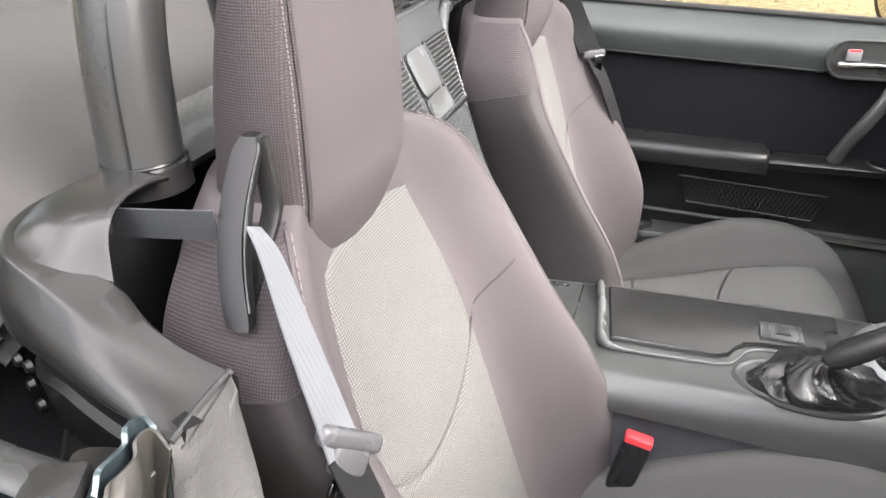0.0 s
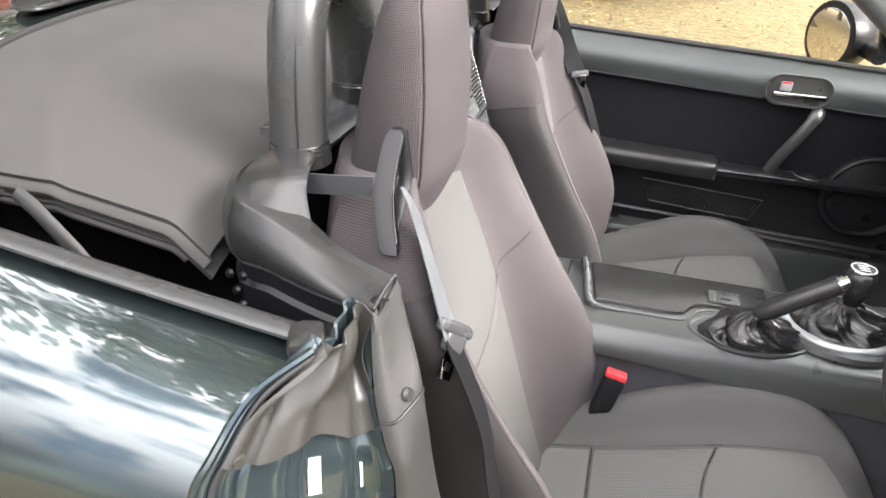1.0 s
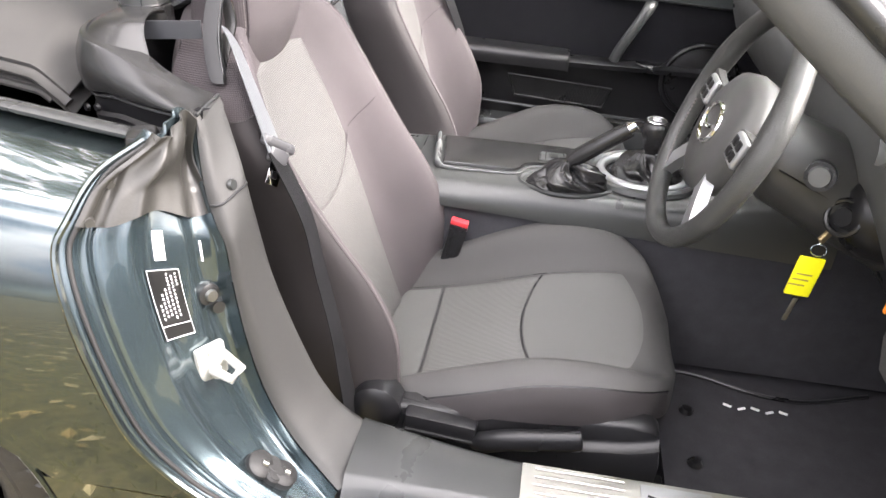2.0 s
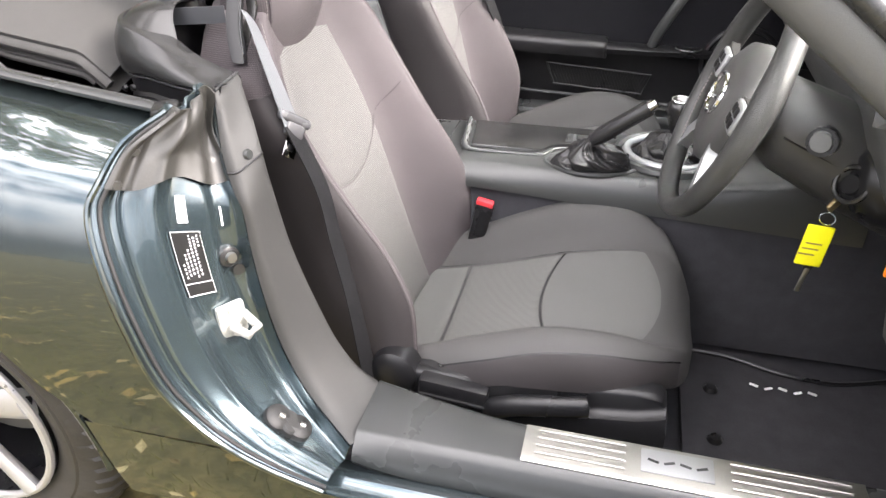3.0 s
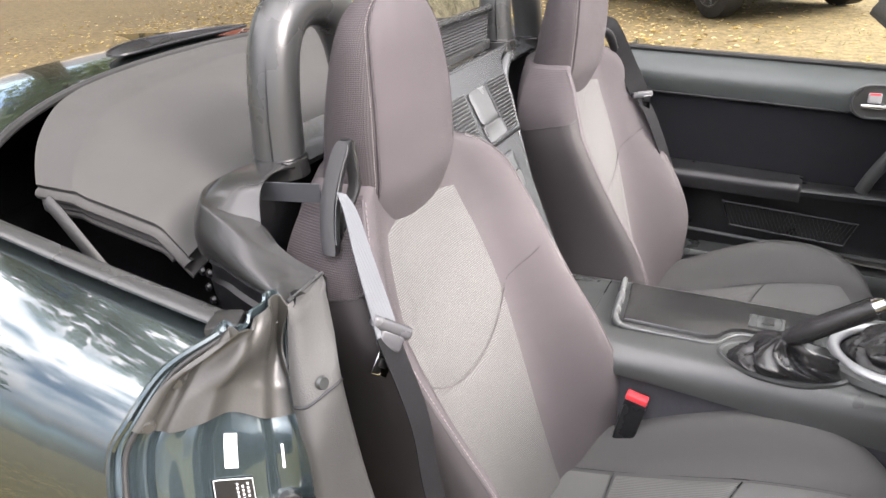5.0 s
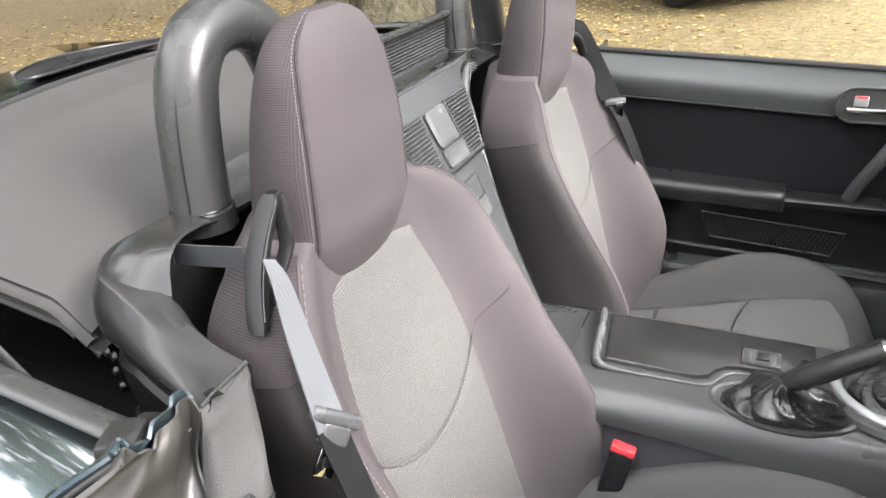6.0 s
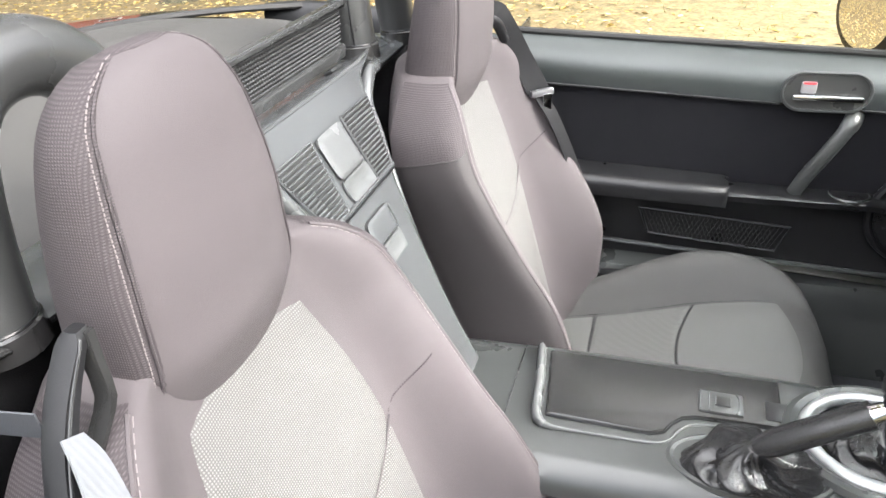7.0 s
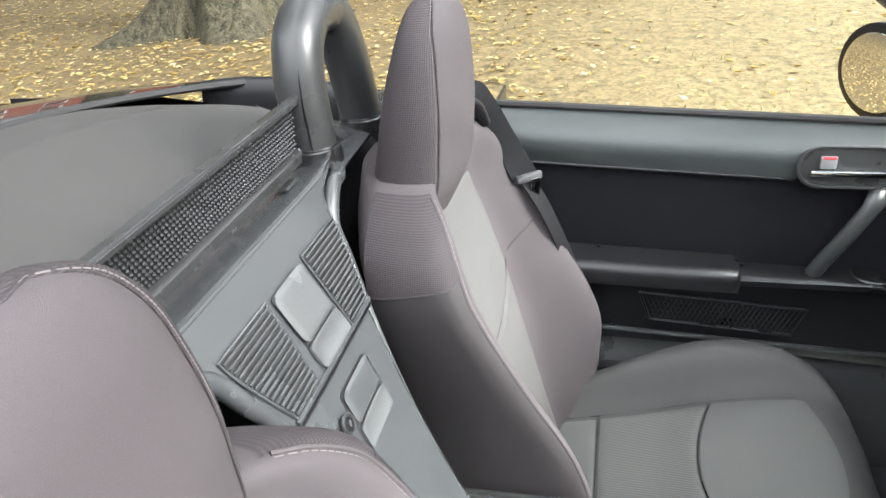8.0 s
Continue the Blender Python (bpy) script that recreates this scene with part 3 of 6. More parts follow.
part("boot_lip", tube([boot(0, k / 40) + V(0.004, 0, 0.004) for k in range(41)], 0.007, 8), RUBBER, car)


def top_sheet(u, v, drop=0.0):
    a = lerp(-1, 1, v)
    w = 0.568
    x = lerp(-0.560, -0.815 - 0.258 * (1 - abs(a) ** 3), u)
    edge = 1 - (max(abs(a) - 0.86, 0) / 0.14) ** 2 * 0.20
    z = 0.866 + 0.065 * min(1, u / 0.7) - 0.032 * a * a - 0.045 * (1 - edge) - 0.02 * max(0, 0.15 - u) / 0.15
    sag = 0.026 * max(0, (abs(a) - 0.70) / 0.30) ** 1.5 * min(1, max(0, u - 0.15) / 0.5)
    return V(x, a * w, z + 0.003 * noise.noise(V(x * 5, a * 4, 0)) - sag - drop)


roof = thing("folded_soft_top", (-0.8, 0, 0.8), "folded dark grey cloth soft top lying behind the roll hoops", "soft top")
part("top_panel", grid(top_sheet, 30, 50, 0.006), ROOFCLOTH, roof, "", 60)
part("folded_layer", grid(lambda u, v: top_sheet(u, v, 0.028) * 1.0 + V(-0.012 * (0.5 - abs(v - 0.5)) * 2, 0, 0), 30, 50, 0.006), ROOFCLOTH, roof, "", 60)
for s in (-1, 1):
    part("edge_binding", tube([top_sheet(k / 30, 0.5 + 0.499 * s) + V(0, 0.002 * s, -0.008) for k in range(31)], 0.008, 8, None, (1, 0.8)), ROOFCLOTH, roof)
    part("lower_binding", tube([top_sheet(k / 30, 0.5 + 0.499 * s) + V(0, -0.004 * s, -0.030) for k in range(3, 31)], 0.008, 8, None, (1, 0.8)), ROOFCLOTH, roof)
    part("frame_arm", tube([V(-0.765, 0.592 * s, 0.860), V(-0.742, 0.597 * s, 0.848), V(-0.700, 0.600 * s, 0.806), V(-0.66, 0.585 * s, 0.72)], 0.007, 10, None, (1.3, 0.7), True, (1, 0, 0)), RUBBER, roof, "folded black frame arm", 40)
part("well_floor", grid(lambda u, v: V(lerp(-0.45, -1.35, u), lerp(-0.66, 0.66, v), 0.66), 2, 2, 0.004), DARKCARPET, car, "black soft top well")
for s in (-1, 1):
    part("well_wall", grid(lambda u, v: V(lerp(-0.40, -1.35, u), s * lerp(0.648, 0.64, v), lerp(0.795 + (0.070 * min(1, u * 1.6) if s > 0 else 0.05 * u), 0.60, v)), 8, 4, 0.004), DARKCARPET, car)
part("well_rear", grid(lambda u, v: V(-1.32, lerp(-0.66, 0.66, u), lerp(0.60, 0.86, v)), 4, 2, 0.004), DARKCARPET, car)

# ---- roll hoops, bulkhead, wind deflector ----
MID = 0.016  # the car's middle line


def roll_hoop(name, s):
    """A padded hoop behind a seat; s: the side of the car."""
    t = thing(name, (-0.512, MID + 0.354 * s, 0.88), "dark grey padded roll hoop behind the seat", "roll hoop", "roll hoops")
    line = [(0.448, 0.880), (0.443, 0.915), (0.437, 0.955), (0.428, 0.995), (0.414, 1.032), (0.388, 1.060), (0.352, 1.070), (0.314, 1.064), (0.285, 1.044), (0.269, 1.012), (0.263, 0.975), (0.262, 0.935), (0.262, 0.895)]
    pts = spline([V(-0.512 - 0.05 * (z - 0.88), MID + y * s, z) for y, z in line], 44)
    part("hoop_tube", tube(pts, 0.0325, 24, None, (1.0, 0.98), True, (1, 0, 0)), HOOPPLASTIC, t, "", 60)
    for d, z in ((0.446, 0.872), (0.262, 0.896)):
        part("base_ring", tube([V(-0.512, MID + d * s, z), V(-0.512, MID + d * s, z + 0.021), V(-0.512, MID + d * s, z + 0.024)], [0.0365, 0.035, 0.032], 26), CAPPLASTIC, t)
        part("base_groove", torus((-0.512, MID + d * s, z + 0.0245), (0, 0, 1), 0.0322, 0.0015, 28, 6), BLACK, t)
    for side in (0.92, -0.92):
        part("cover_seam", tube([p + V(0.40, side * s, 0).normalized() * 0.0322 for p in (pts[1:15] if side > 0 else pts[30:43])], 0.0013, 5), BLACK, t)
    return t


roll_hoop("roll_hoop", -1)
roll_hoop("roll_hoop", 1)

bulk = thing("rear_bulkhead", (-0.40, MID, 0.5), "silver-grey grained plastic bulkhead panel between the seats", "bulkhead panel")
SLOPE_N, SLOPE_D = V(1, 0, 0.47).normalized(), V(0.47, 0, -1).normalized()


def on_slope(y, z, lift=0.0):
    """A place on the panel's one long slope: y from its middle, its height, and a lift off it."""
    return V(-0.034 - 0.47 * z, MID + y, z) + SLOPE_N * lift


SLOPE_W = curve([(0.48, 0.052), (0.555, 0.054), (0.604, 0.060), (0.692, 0.078), (0.786, 0.108), (0.866, 0.139), (0.890, 0.150), (0.906, 0.165), (0.917, 0.205)])


def slope_sheet(z0, z1, inset, lift):
    def f(u, v):
        z, a = lerp(z0, z1, u), lerp(-1, 1, v)
        w = SLOPE_W(z) - inset
        curl = max(0, abs(a) - 0.96) / 0.04
        return on_slope(a * w, z, lift - 0.004 * curl ** 2)
    return f


part("upper_panel", grid(slope_sheet(0.917, 0.785, 0.0, 0.0), 40, 40, 0.003), BULKPLASTIC, bulk, "", 60)
part("lower_panel", grid(slope_sheet(0.782, 0.46, 0.002, -0.001), 40, 30, 0.003), BULKPLASTIC, bulk, "flat lower panel", 60)
part("panel_ridge", tube([on_slope(lerp(-1, 1, k / 10) * 0.104, 0.789, 0.000) for k in range(11)], 0.005, 8, None, (1, 0.7)), BULKPLASTIC, bulk, "rounded ridge above the joint")
SHELF = spline([(-0.560, 0, 0.894), (-0.535, 0, 0.898), (-0.515, 0, 0.902), (-0.500, 0, 0.907), (-0.484, 0, 0.9145), (-0.472, 0, 0.9185), (-0.4645, 0, 0.9165)], 24)


def shelf(u, v):
    p, a = SHELF[round(u * 23)], lerp(-1, 1, v)
    end = max(0, abs(a) - 0.72) / 0.28
    return V(p.x - 0.018 * end ** 2 * (u ** 2), MID + a * lerp(0.30, 0.215, u ** 3), p.z - 0.006 * end ** 2)


part("shelf", grid(shelf, 23, 40, 0.004), BULKPLASTIC, bulk, "grained shelf below the wind deflector", 60)
part("shelf_crease", tube([V(-0.4655, MID + lerp(-0.17, 0.17, k / 10), 0.9172) for k in range(11)], 0.0022, 8), BULKPLASTIC, bulk, "raised crease of the shelf")
for y in (-0.155, 0.155):
    part("shelf_clip", rbox((-0.504, MID + y, 0.9085), (0.016, 0.034, 0.005), 0.002, Matrix.Rotation(radians(-22), 3, "Y")), HOOPPLASTIC, bulk)
for s in (-1, 1):
    def patch(u, v, lift, grow=0.0):
        z = lerp(0.8785 + grow, 0.7925 - grow, u)
        inner, outer = lerp(0.0445, 0.050, u) - grow, lerp(0.133, 0.0985, u ** 1.25) + grow
        return on_slope(s * lerp(inner, outer, v), z, lift)
    g = part("speaker_grille", grid(lambda u, v: patch(u, v, 0.0018), 10, 10, 0.001), LABEL, bulk, "slatted speaker grille")
    part("grille_frame", tube([patch(u, v, 0.0025, 0.001) for u, v in [(k / 8, 0) for k in range(9)] + [(1, k / 8) for k in range(1, 9)] + [(1 - k / 8, 1) for k in range(1, 9)] + [(0, 1 - k / 8) for k in range(1, 9)]], 0.0016, 6), BULKPLASTIC, g)
    for k in range(15):
        u = (k + 0.6) / 15.2
        part("slat", tube([patch(u, 0.01, 0.0035), patch(u, 0.99, 0.0035)], 0.0017, 6), BULKPLASTIC, g)


def slope_plate(name, y0, y1, z0, z1, lift, thick, material, parent, label="", skew=0.0, dish=0.0):
    """A rounded plate lying on the slope, with an optional hollow."""
    def f(u, v):
        a, b = lerp(-1, 1, u), lerp(-1, 1, v)
        k = max(abs(a), abs(b)) / max((abs(a) ** 8 + abs(b) ** 8) ** 0.125, 1e-6)
        a, b = a * k, b * k
        z = lerp(z0, z1, (a + 1) / 2)
        return on_slope(lerp(y0, y1, (b + 1) / 2) + skew * (a + 1) / 2, z, lift - thick * 0.6 * max(abs(a), abs(b)) ** 12 - dish * (1 - a * a) * (1 - b ** 6))
    return part(name, grid(f, 16, 16, thick), material, parent, label, 50)


tray = slope_plate("ashtray_recess", -0.039, 0.039, 0.881, 0.790, 0.0006, 0.003, LABEL, bulk, "dark gap round the flap", 0.006)
slope_plate("flap", -0.036, 0.035, 0.8785, 0.8225, 0.0075, 0.005, FLAPGREY, tray, "satin grey flap", 0.004)
slope_plate("scoop", -0.032, 0.041, 0.8205, 0.792, 0.0062, 0.003, FLAPGREY, tray, "hollow finger scoop", 0.003, 0.0048)
box_lid = slope_plate("locker_recess", -0.036, 0.041, 0.765, 0.6995, 0.0012, 0.003, LABEL, bulk, "dark gap round the locker catch", -0.009)
slope_plate("locker_catch", -0.034, 0.039, 0.763, 0.729, 0.0050, 0.004, BULKPLASTIC, box_lid, "flat locker catch", -0.004)
slope_plate("latch_scoop", -0.039, 0.033, 0.7275, 0.7015, 0.0050, 0.003, FLAPGREY, box_lid, "hollow finger scoop", -0.004, 0.003)
lock = part("locker_lock", disc(on_slope(-0.053, 0.743, 0.0), SLOPE_N, 0.0095, 0.006, 18), BLACK, bulk)
part("lock_ring", torus(on_slope(-0.053, 0.743, 0.005), SLOPE_N, 0.0095, 0.0022, 20, 6), HOOPPLASTIC, lock)
part("lock_slot", rbox(on_slope(-0.053, 0.743, 0.0065), (0.002, 0.002, 0.009), 0), SILVER, lock)
part("panel_joint", tube([on_slope(lerp(-1, 1, k / 8) * 0.103, 0.7835, 0.0005) for k in range(9)], 0.0018, 6), BLACK, bulk)
for s in (-1, 1):
    # back wall behind each seat, carpet blackened for shade, and the trim below the hoop
    part("rear_wall", grid(lambda u, v: V(lerp(-0.530, -0.44, u), MID + s * lerp(0.150, lerp(0.485, 0.685, min(1, u / 0.35)), v), lerp(0.868, 0.16, u)), 12, 8, 0.004), DARKCARPET, bulk, "carpeted rear wall, coloured black for shade behind the seat")
    part("shelf_side", grid(lambda u, v: V(lerp(-0.560, -0.480, u) - 0.012 * v, MID + s * lerp(0.17, 0.43, v), 0.893 - 0.014 * u ** 3 - 0.004 * v), 8, 8, 0.01), BULKPLASTIC, bulk)
    lip = spline([V(-0.488, MID + 0.262 * s, 0.890), V(-0.470, MID + 0.225 * s, 0.892), V(-0.462, MID + 0.186 * s, 0.896)] + [on_slope(s * (SLOPE_W(z) + 0.001), z, -0.009) for z in (0.870, 0.830, 0.786, 0.73, 0.66)], 30)
    part("panel_lip", tube(lip, [0.0105 if k < 16 else max(0.003, 0.0105 - 0.0006 * (k - 15)) for k in range(30)], 12), BULKPLASTIC, bulk, "rounded lip beside the seat", 60)
    # black colour here stands for the shade the seats throw on the panel's flank
    part("tunnel_side", grid(lambda u, v: on_slope(s * (SLOPE_W(lerp(0.88, 0.47, u)) - 0.004), lerp(0.88, 0.47, u), -0.005) + V(-0.10 * v, 0.004 * s * v, -0.02 * v), 16, 4, 0.003), BLACK, bulk, "side of the panel, coloured black for the seat's shade", 60)

deflector = thing("wind_deflector", (-0.518, MID, 0.905), "dark plastic mesh wind deflector between the roll hoops", "wind deflector")


def defl(y, z, out=0.0):
    return V(-0.524 + 0.10 * (z - 0.905) + out, MID + y, z)


def defl_ring(hw, z0, z1, r, out):
    ring = []
    for cy, cz, a0 in ((hw - r, z1 - r, 0), (-hw + r, z1 - r, 90), (-hw + r, z0 + r, 180), (hw - r, z0 + r, 270)):
        for k in range(7):
            a = radians(a0 + 15 * k)
            ring.append(defl(cy + r * math.cos(a), cz + r * math.sin(a), out))
    return ring


rings = [defl_ring(*q) for q in ((0.252, 0.905, 0.991, 0.012, -0.006), (0.252, 0.905, 0.991, 0.012, 0.004), (0.249, 0.908, 0.988, 0.011, 0.0075), (0.236, 0.920, 0.9835, 0.009, 0.0075), (0.233, 0.923, 0.981, 0.008, 0.003), (0.233, 0.923, 0.981, 0.008, -0.006))]
part("frame", loft(rings + [rings[0]], True, False), HOOPPLASTIC, deflector, "dark moulded frame with rounded corners", 40)
# thin bead added to draw the bright sheen line on the frame's top
part("sheen_bead", tube([defl(lerp(-0.240, 0.240, k / 8), 0.9895, 0.005) for k in range(9)], 0.0022, 8), MESHPLASTIC, deflector, "added bead for the sheen line along the frame's top")
part("backing", grid(lambda u, v: defl(lerp(-0.234, 0.234, u), lerp(0.922, 0.982, v), -0.003), 4, 4, 0.001), LABEL, deflector, "thin black backing net")
mesh_bm = bmesh.new()
for c in range(74):
    for k in range(10):
        p = defl(lerp(-0.229, 0.229, (c + 0.5 * (k % 2)) / 73.5), lerp(0.9265, 0.9775, k / 9), -0.0012)
        ring = [mesh_bm.verts.new(p + V(0, 0.0024 * math.cos(a), 0.0021 * math.sin(a))) for a in [math.pi * h / 3 for h in range(6)]]
        inner = [mesh_bm.verts.new(p + V(0.0022, 0.0011 * math.cos(a), 0.0010 * math.sin(a))) for a in [math.pi * h / 3 for h in range(6)]]
        for h in range(6):
            mesh_bm.faces.new((ring[h], ring[(h + 1) % 6], inner[(h + 1) % 6], inner[h]))
        mesh_bm.faces.new(inner)
part("mesh", mesh_bm, MESHPLASTIC, deflector, "black plastic mesh", kind="stuff")

# corner trim below the hoop: stations from the hoop round the corner to the door, each with its top, crease and lower edge
CAPS = [
    ((-0.530, -0.440, 0.891), (-0.536, -0.440, 0.889), (-0.538, -0.440, 0.828)),
    ((-0.540, -0.497, 0.891), (-0.546, -0.501, 0.889), (-0.549, -0.506, 0.828)),
    ((-0.535, -0.532, 0.890), (-0.541, -0.538, 0.888), (-0.545, -0.545, 0.826)),
    ((-0.519, -0.557, 0.887), (-0.524, -0.564, 0.885), (-0.529, -0.573, 0.825)),
    ((-0.499, -0.566, 0.884), (-0.506, -0.576, 0.883), (-0.512, -0.586, 0.825)),
    ((-0.470, -0.566, 0.878), (-0.478, -0.584, 0.877), (-0.480, -0.598, 0.829)),
    ((-0.442, -0.561, 0.869), (-0.450, -0.590, 0.867), (-0.450, -0.609, 0.828)),
    ((-0.409, -0.576, 0.857), (-0.418, -0.599, 0.856), (-0.415, -0.620, 0.827)),
    ((-0.378, -0.583, 0.846), (-0.382, -0.602, 0.844), (-0.380, -0.630, 0.828)),
    ((-0.344, -0.584, 0.835), (-0.346, -0.601, 0.833), (-0.346, -0.640, 0.830)),
]


def flip(p, s):
    return V(p[0], MID + (p[1] - MID) * -s, p[2])


def cap_body(s):
    rings = []
    for k, (i, c, b) in enumerate(CAPS):
        i, c, b = flip(i, s), flip(c, s), flip(b, s)
        along, down = (c - i).normalized(), (b - c).normalized()
        n = V(c.x + 0.43, c.y - flip((0, -0.50, 0), s).y, 0).normalized() * 0.006 if k < 6 else V(0, 0.006 * s, 0)
        soft = 0.0025 if k < 7 else 0.008
        rings.append([i + V(0.012, -0.012 * -s, -0.045), i + V(0.003, 0.003 * -s, -0.006), i + V(0, 0, -0.0005), i.lerp(c, 0.5), c - along * soft, c - along * soft * 0.3 + down * soft * 0.3, c + down * soft, c.lerp(b, 0.35) + n, c.lerp(b, 0.65) + n, c.lerp(b, 0.9) + n * 0.4, b, b - n * 2])
    cols = [spline([r[k] for r in rings], 54) for k in range(12)]
    return [[c[k] for c in cols] for k in range(54)]


SHROUD = [  # arches from the belt opening back to the crease
    ((-0.474, -0.452, 0.893), (-0.470, -0.478, 0.900), (-0.463, -0.510, 0.904), (-0.457, -0.532, 0.900), (-0.4535, -0.544, 0.888), (-0.443, -0.559, 0.8675)),
    ((-0.496, -0.452, 0.895), (-0.493, -0.480, 0.902), (-0.487, -0.514, 0.905), (-0.481, -0.540, 0.901), (-0.475, -0.555, 0.890), (-0.466, -0.569, 0.8755)),
    ((-0.516, -0.450, 0.895), (-0.514, -0.480, 0.900), (-0.511, -0.515, 0.902), (-0.504, -0.543, 0.898), (-0.496, -0.558, 0.889), (-0.486, -0.571, 0.8805)),
    ((-0.529, -0.448, 0.894), (-0.530, -0.482, 0.896), (-0.529, -0.514, 0.896), (-0.521, -0.542, 0.893), (-0.512, -0.558, 0.887), (-0.500, -0.570, 0.8825)),
    ((-0.535, -0.446, 0.889), (-0.539, -0.483, 0.889), (-0.538, -0.513, 0.888), (-0.531, -0.541, 0.887), (-0.521, -0.559, 0.884), (-0.506, -0.572, 0.8815))]


def cap_shroud(s):
    arches = [spline([flip(p, s) for p in a], 28) for a in reversed(SHROUD)]
    cols = [spline([a[k] for a in arches], 24) for k in range(28)]
    return [[c[k] for c in cols] for k in range(24)]


for s in (1, -1):
    body_rows = cap_body(s)
    corner = part("hoop_corner_trim", loft(body_rows, False), CAPPLASTIC, bulk, "grained corner trim below the hoop", 50)
    shroud = cap_shroud(s)
    edge = shroud[-1]
    part("belt_shroud", loft(shroud, False), CAPPLASTIC, corner, "rounded shroud where the belt comes out", 60)
    part("shroud_rim", loft([[p + V(-0.001, 0, 0.0005) for p in edge], [p + V(0.0025, 0, -0.001) for p in edge], [p + V(0.001, 0, -0.004) for p in edge], [p + V(-0.030, 0.006 * s, -0.008) for p in edge]], False), CAPPLASTIC, corner, "turned-in rim of the shroud", 60)
BRACKET = spline([Vector(c[2]) for c in CAPS[1:]], 30)
cap_end, trim_top = spline([Vector(p) for p in CAPS[-1]], 12), [side_trim(0.03, lerp(0.9, 0.0, k / 11)) for k in range(12)]
part("trim_top", loft([cap_end, [a.lerp(b, 0.5) + V(0.004, -0.002, 0) for a, b in zip(cap_end, trim_top)], trim_top], False), TRIMPLASTIC, trim, "", 50)
part("trim_rim", tube([p + V(0.001, 0, 0.0005) for p in cap_end], 0.0022, 8), HOOPPLASTIC, trim)
part("latch_bracket", loft([[p + V(0.012, 0.016, 0.004), p + V(0.006, 0.008, 0.003), p + V(0.005, 0.006, -0.004), p + V(0.006, 0.008, -0.030), p + V(0.004, 0.003, -0.034), p + V(0.006, 0.006, -0.085)] for p in BRACKET], False), BLACK, bulk, "black metal latch bracket", 30)
for x, y, z in ((-0.528, -0.577, 0.798), (-0.520, -0.580, 0.780), (-0.508, -0.585, 0.803), (-0.512, -0.584, 0.766)):
    part("bracket_screw", disc((x, y, z), (-0.35, -0.9, 0.1), 0.0055, 0.004, 12, None, 0.004), BLACK, bulk)
cup = bmesh.new()
loft([[V(-0.388 + r * (1 + 0.12 * math.sin(3 * a)) * math.cos(a), -0.645 + r * 0.85 * math.sin(a), z + 0.006 * math.sin(2 * a + 1)) for a in [2 * math.pi * k / 28 for k in range(28)]] for r, z in ((0.034, 0.742), (0.027, 0.763), (0.024, 0.782), (0.028, 0.800), (0.0265, 0.801), (0.022, 0.784), (0.018, 0.777))], True, True, cup)
part("flap_collar", cup, GAITER, gaiter, "open rubber collar at the top of the flap", 60)
part("bracket_ridge", tube([p + V(0.005, 0.004, -0.007) for p in BRACKET], 0.0020, 8), MESHPLASTIC, bulk, "folded edge of the bracket")


# ---- front of the car, other wheels, open driver's door ----
FRONT_X = 1.47
FRONT_TOP = curve([(0.60, 0.80), (0.90, 0.785), (1.30, 0.745), (1.65, 0.68), (1.95, 0.58)])


def front_wing(u, v, s):
    x = lerp(0.63, 1.95, u)
    d = x - FRONT_X
    low = WHEEL_Z + math.sqrt(ARCH * ARCH - d * d) if abs(d) < ARCH else 0.24
    top = FRONT_TOP(x)
    z = lerp(min(low, top - 0.05), top, v)
    return V(x, s * (SIDE(z * 0.848 / top) - 0.26 * max(0, (x - 1.1) / 0.85) ** 2.5), z)


for s in (-1, 1):
    part("front_wing", grid(lambda u, v: front_wing(u, v, s), 60, 24), PAINT, car, "", 60)
part("bonnet", grid(lambda u, v: V(lerp(0.70, 1.95, u), lerp(-1, 1, v) * (abs(front_wing(u, 1.0, 1).y) - 0.004), FRONT_TOP(lerp(0.63, 1.95, u)) + 0.055 * (1 - lerp(-1, 1, v) ** 2) * (1 - 0.6 * u)), 24, 24, 0.004), PAINT, car, "glossy bonnet", 60)
part("front_bumper", grid(lambda u, v: V(1.95 + 0.10 * math.sin(math.pi * (0.15 + 0.85 * u)) * (1 - 0.8 * lerp(-1, 1, v) ** 2) - 0.03 * lerp(-1, 1, v) ** 2, lerp(-0.42, 0.42, v), lerp(0.60, 0.22, u)), 10, 16, 0.004), PAINT, car, "", 60)


def road_wheel(x, s):
    side = s * 0.700
    rings = [[V(x + r * math.cos(a), side + s * d, WHEEL_Z + r * math.sin(a)) for r, d in ((0.205, 0.085), (0.235, 0.100), (0.280, 0.106), (0.302, 0.098), (0.312, 0.075), (0.314, 0.0), (0.312, -0.075), (0.300, -0.098), (0.222, -0.085))] for a in [2 * math.pi * k / 48 for k in range(49)]]
    part("tyre", loft(rings, True, False), TYRE, car)
    r = part("rim", torus((x, s * 0.797, WHEEL_Z), (0, s, 0), 0.200, 0.010, 40, 8), ALLOY, car)
    for k in range(5):
        a = 2 * math.pi * k / 5 + 0.3
        part("spoke", tube([V(x, s * 0.765, WHEEL_Z), V(x + 0.198 * math.cos(a), s * 0.793, WHEEL_Z + 0.198 * math.sin(a))], [0.036, 0.028], 10, None, (1, 0.45), True, (0, 0, 1)), ALLOY, r)
    part("barrel", tube([V(x, s * 0.795, WHEEL_Z), V(x, s * 0.62, WHEEL_Z)], 0.199, 32, None, None, False), BLACK, r)


for x, s in ((WHEEL_X, 1), (FRONT_X, -1), (FRONT_X, 1)):
    road_wheel(x, s)
swing = Matrix.Rotation(radians(72), 4, "Z")
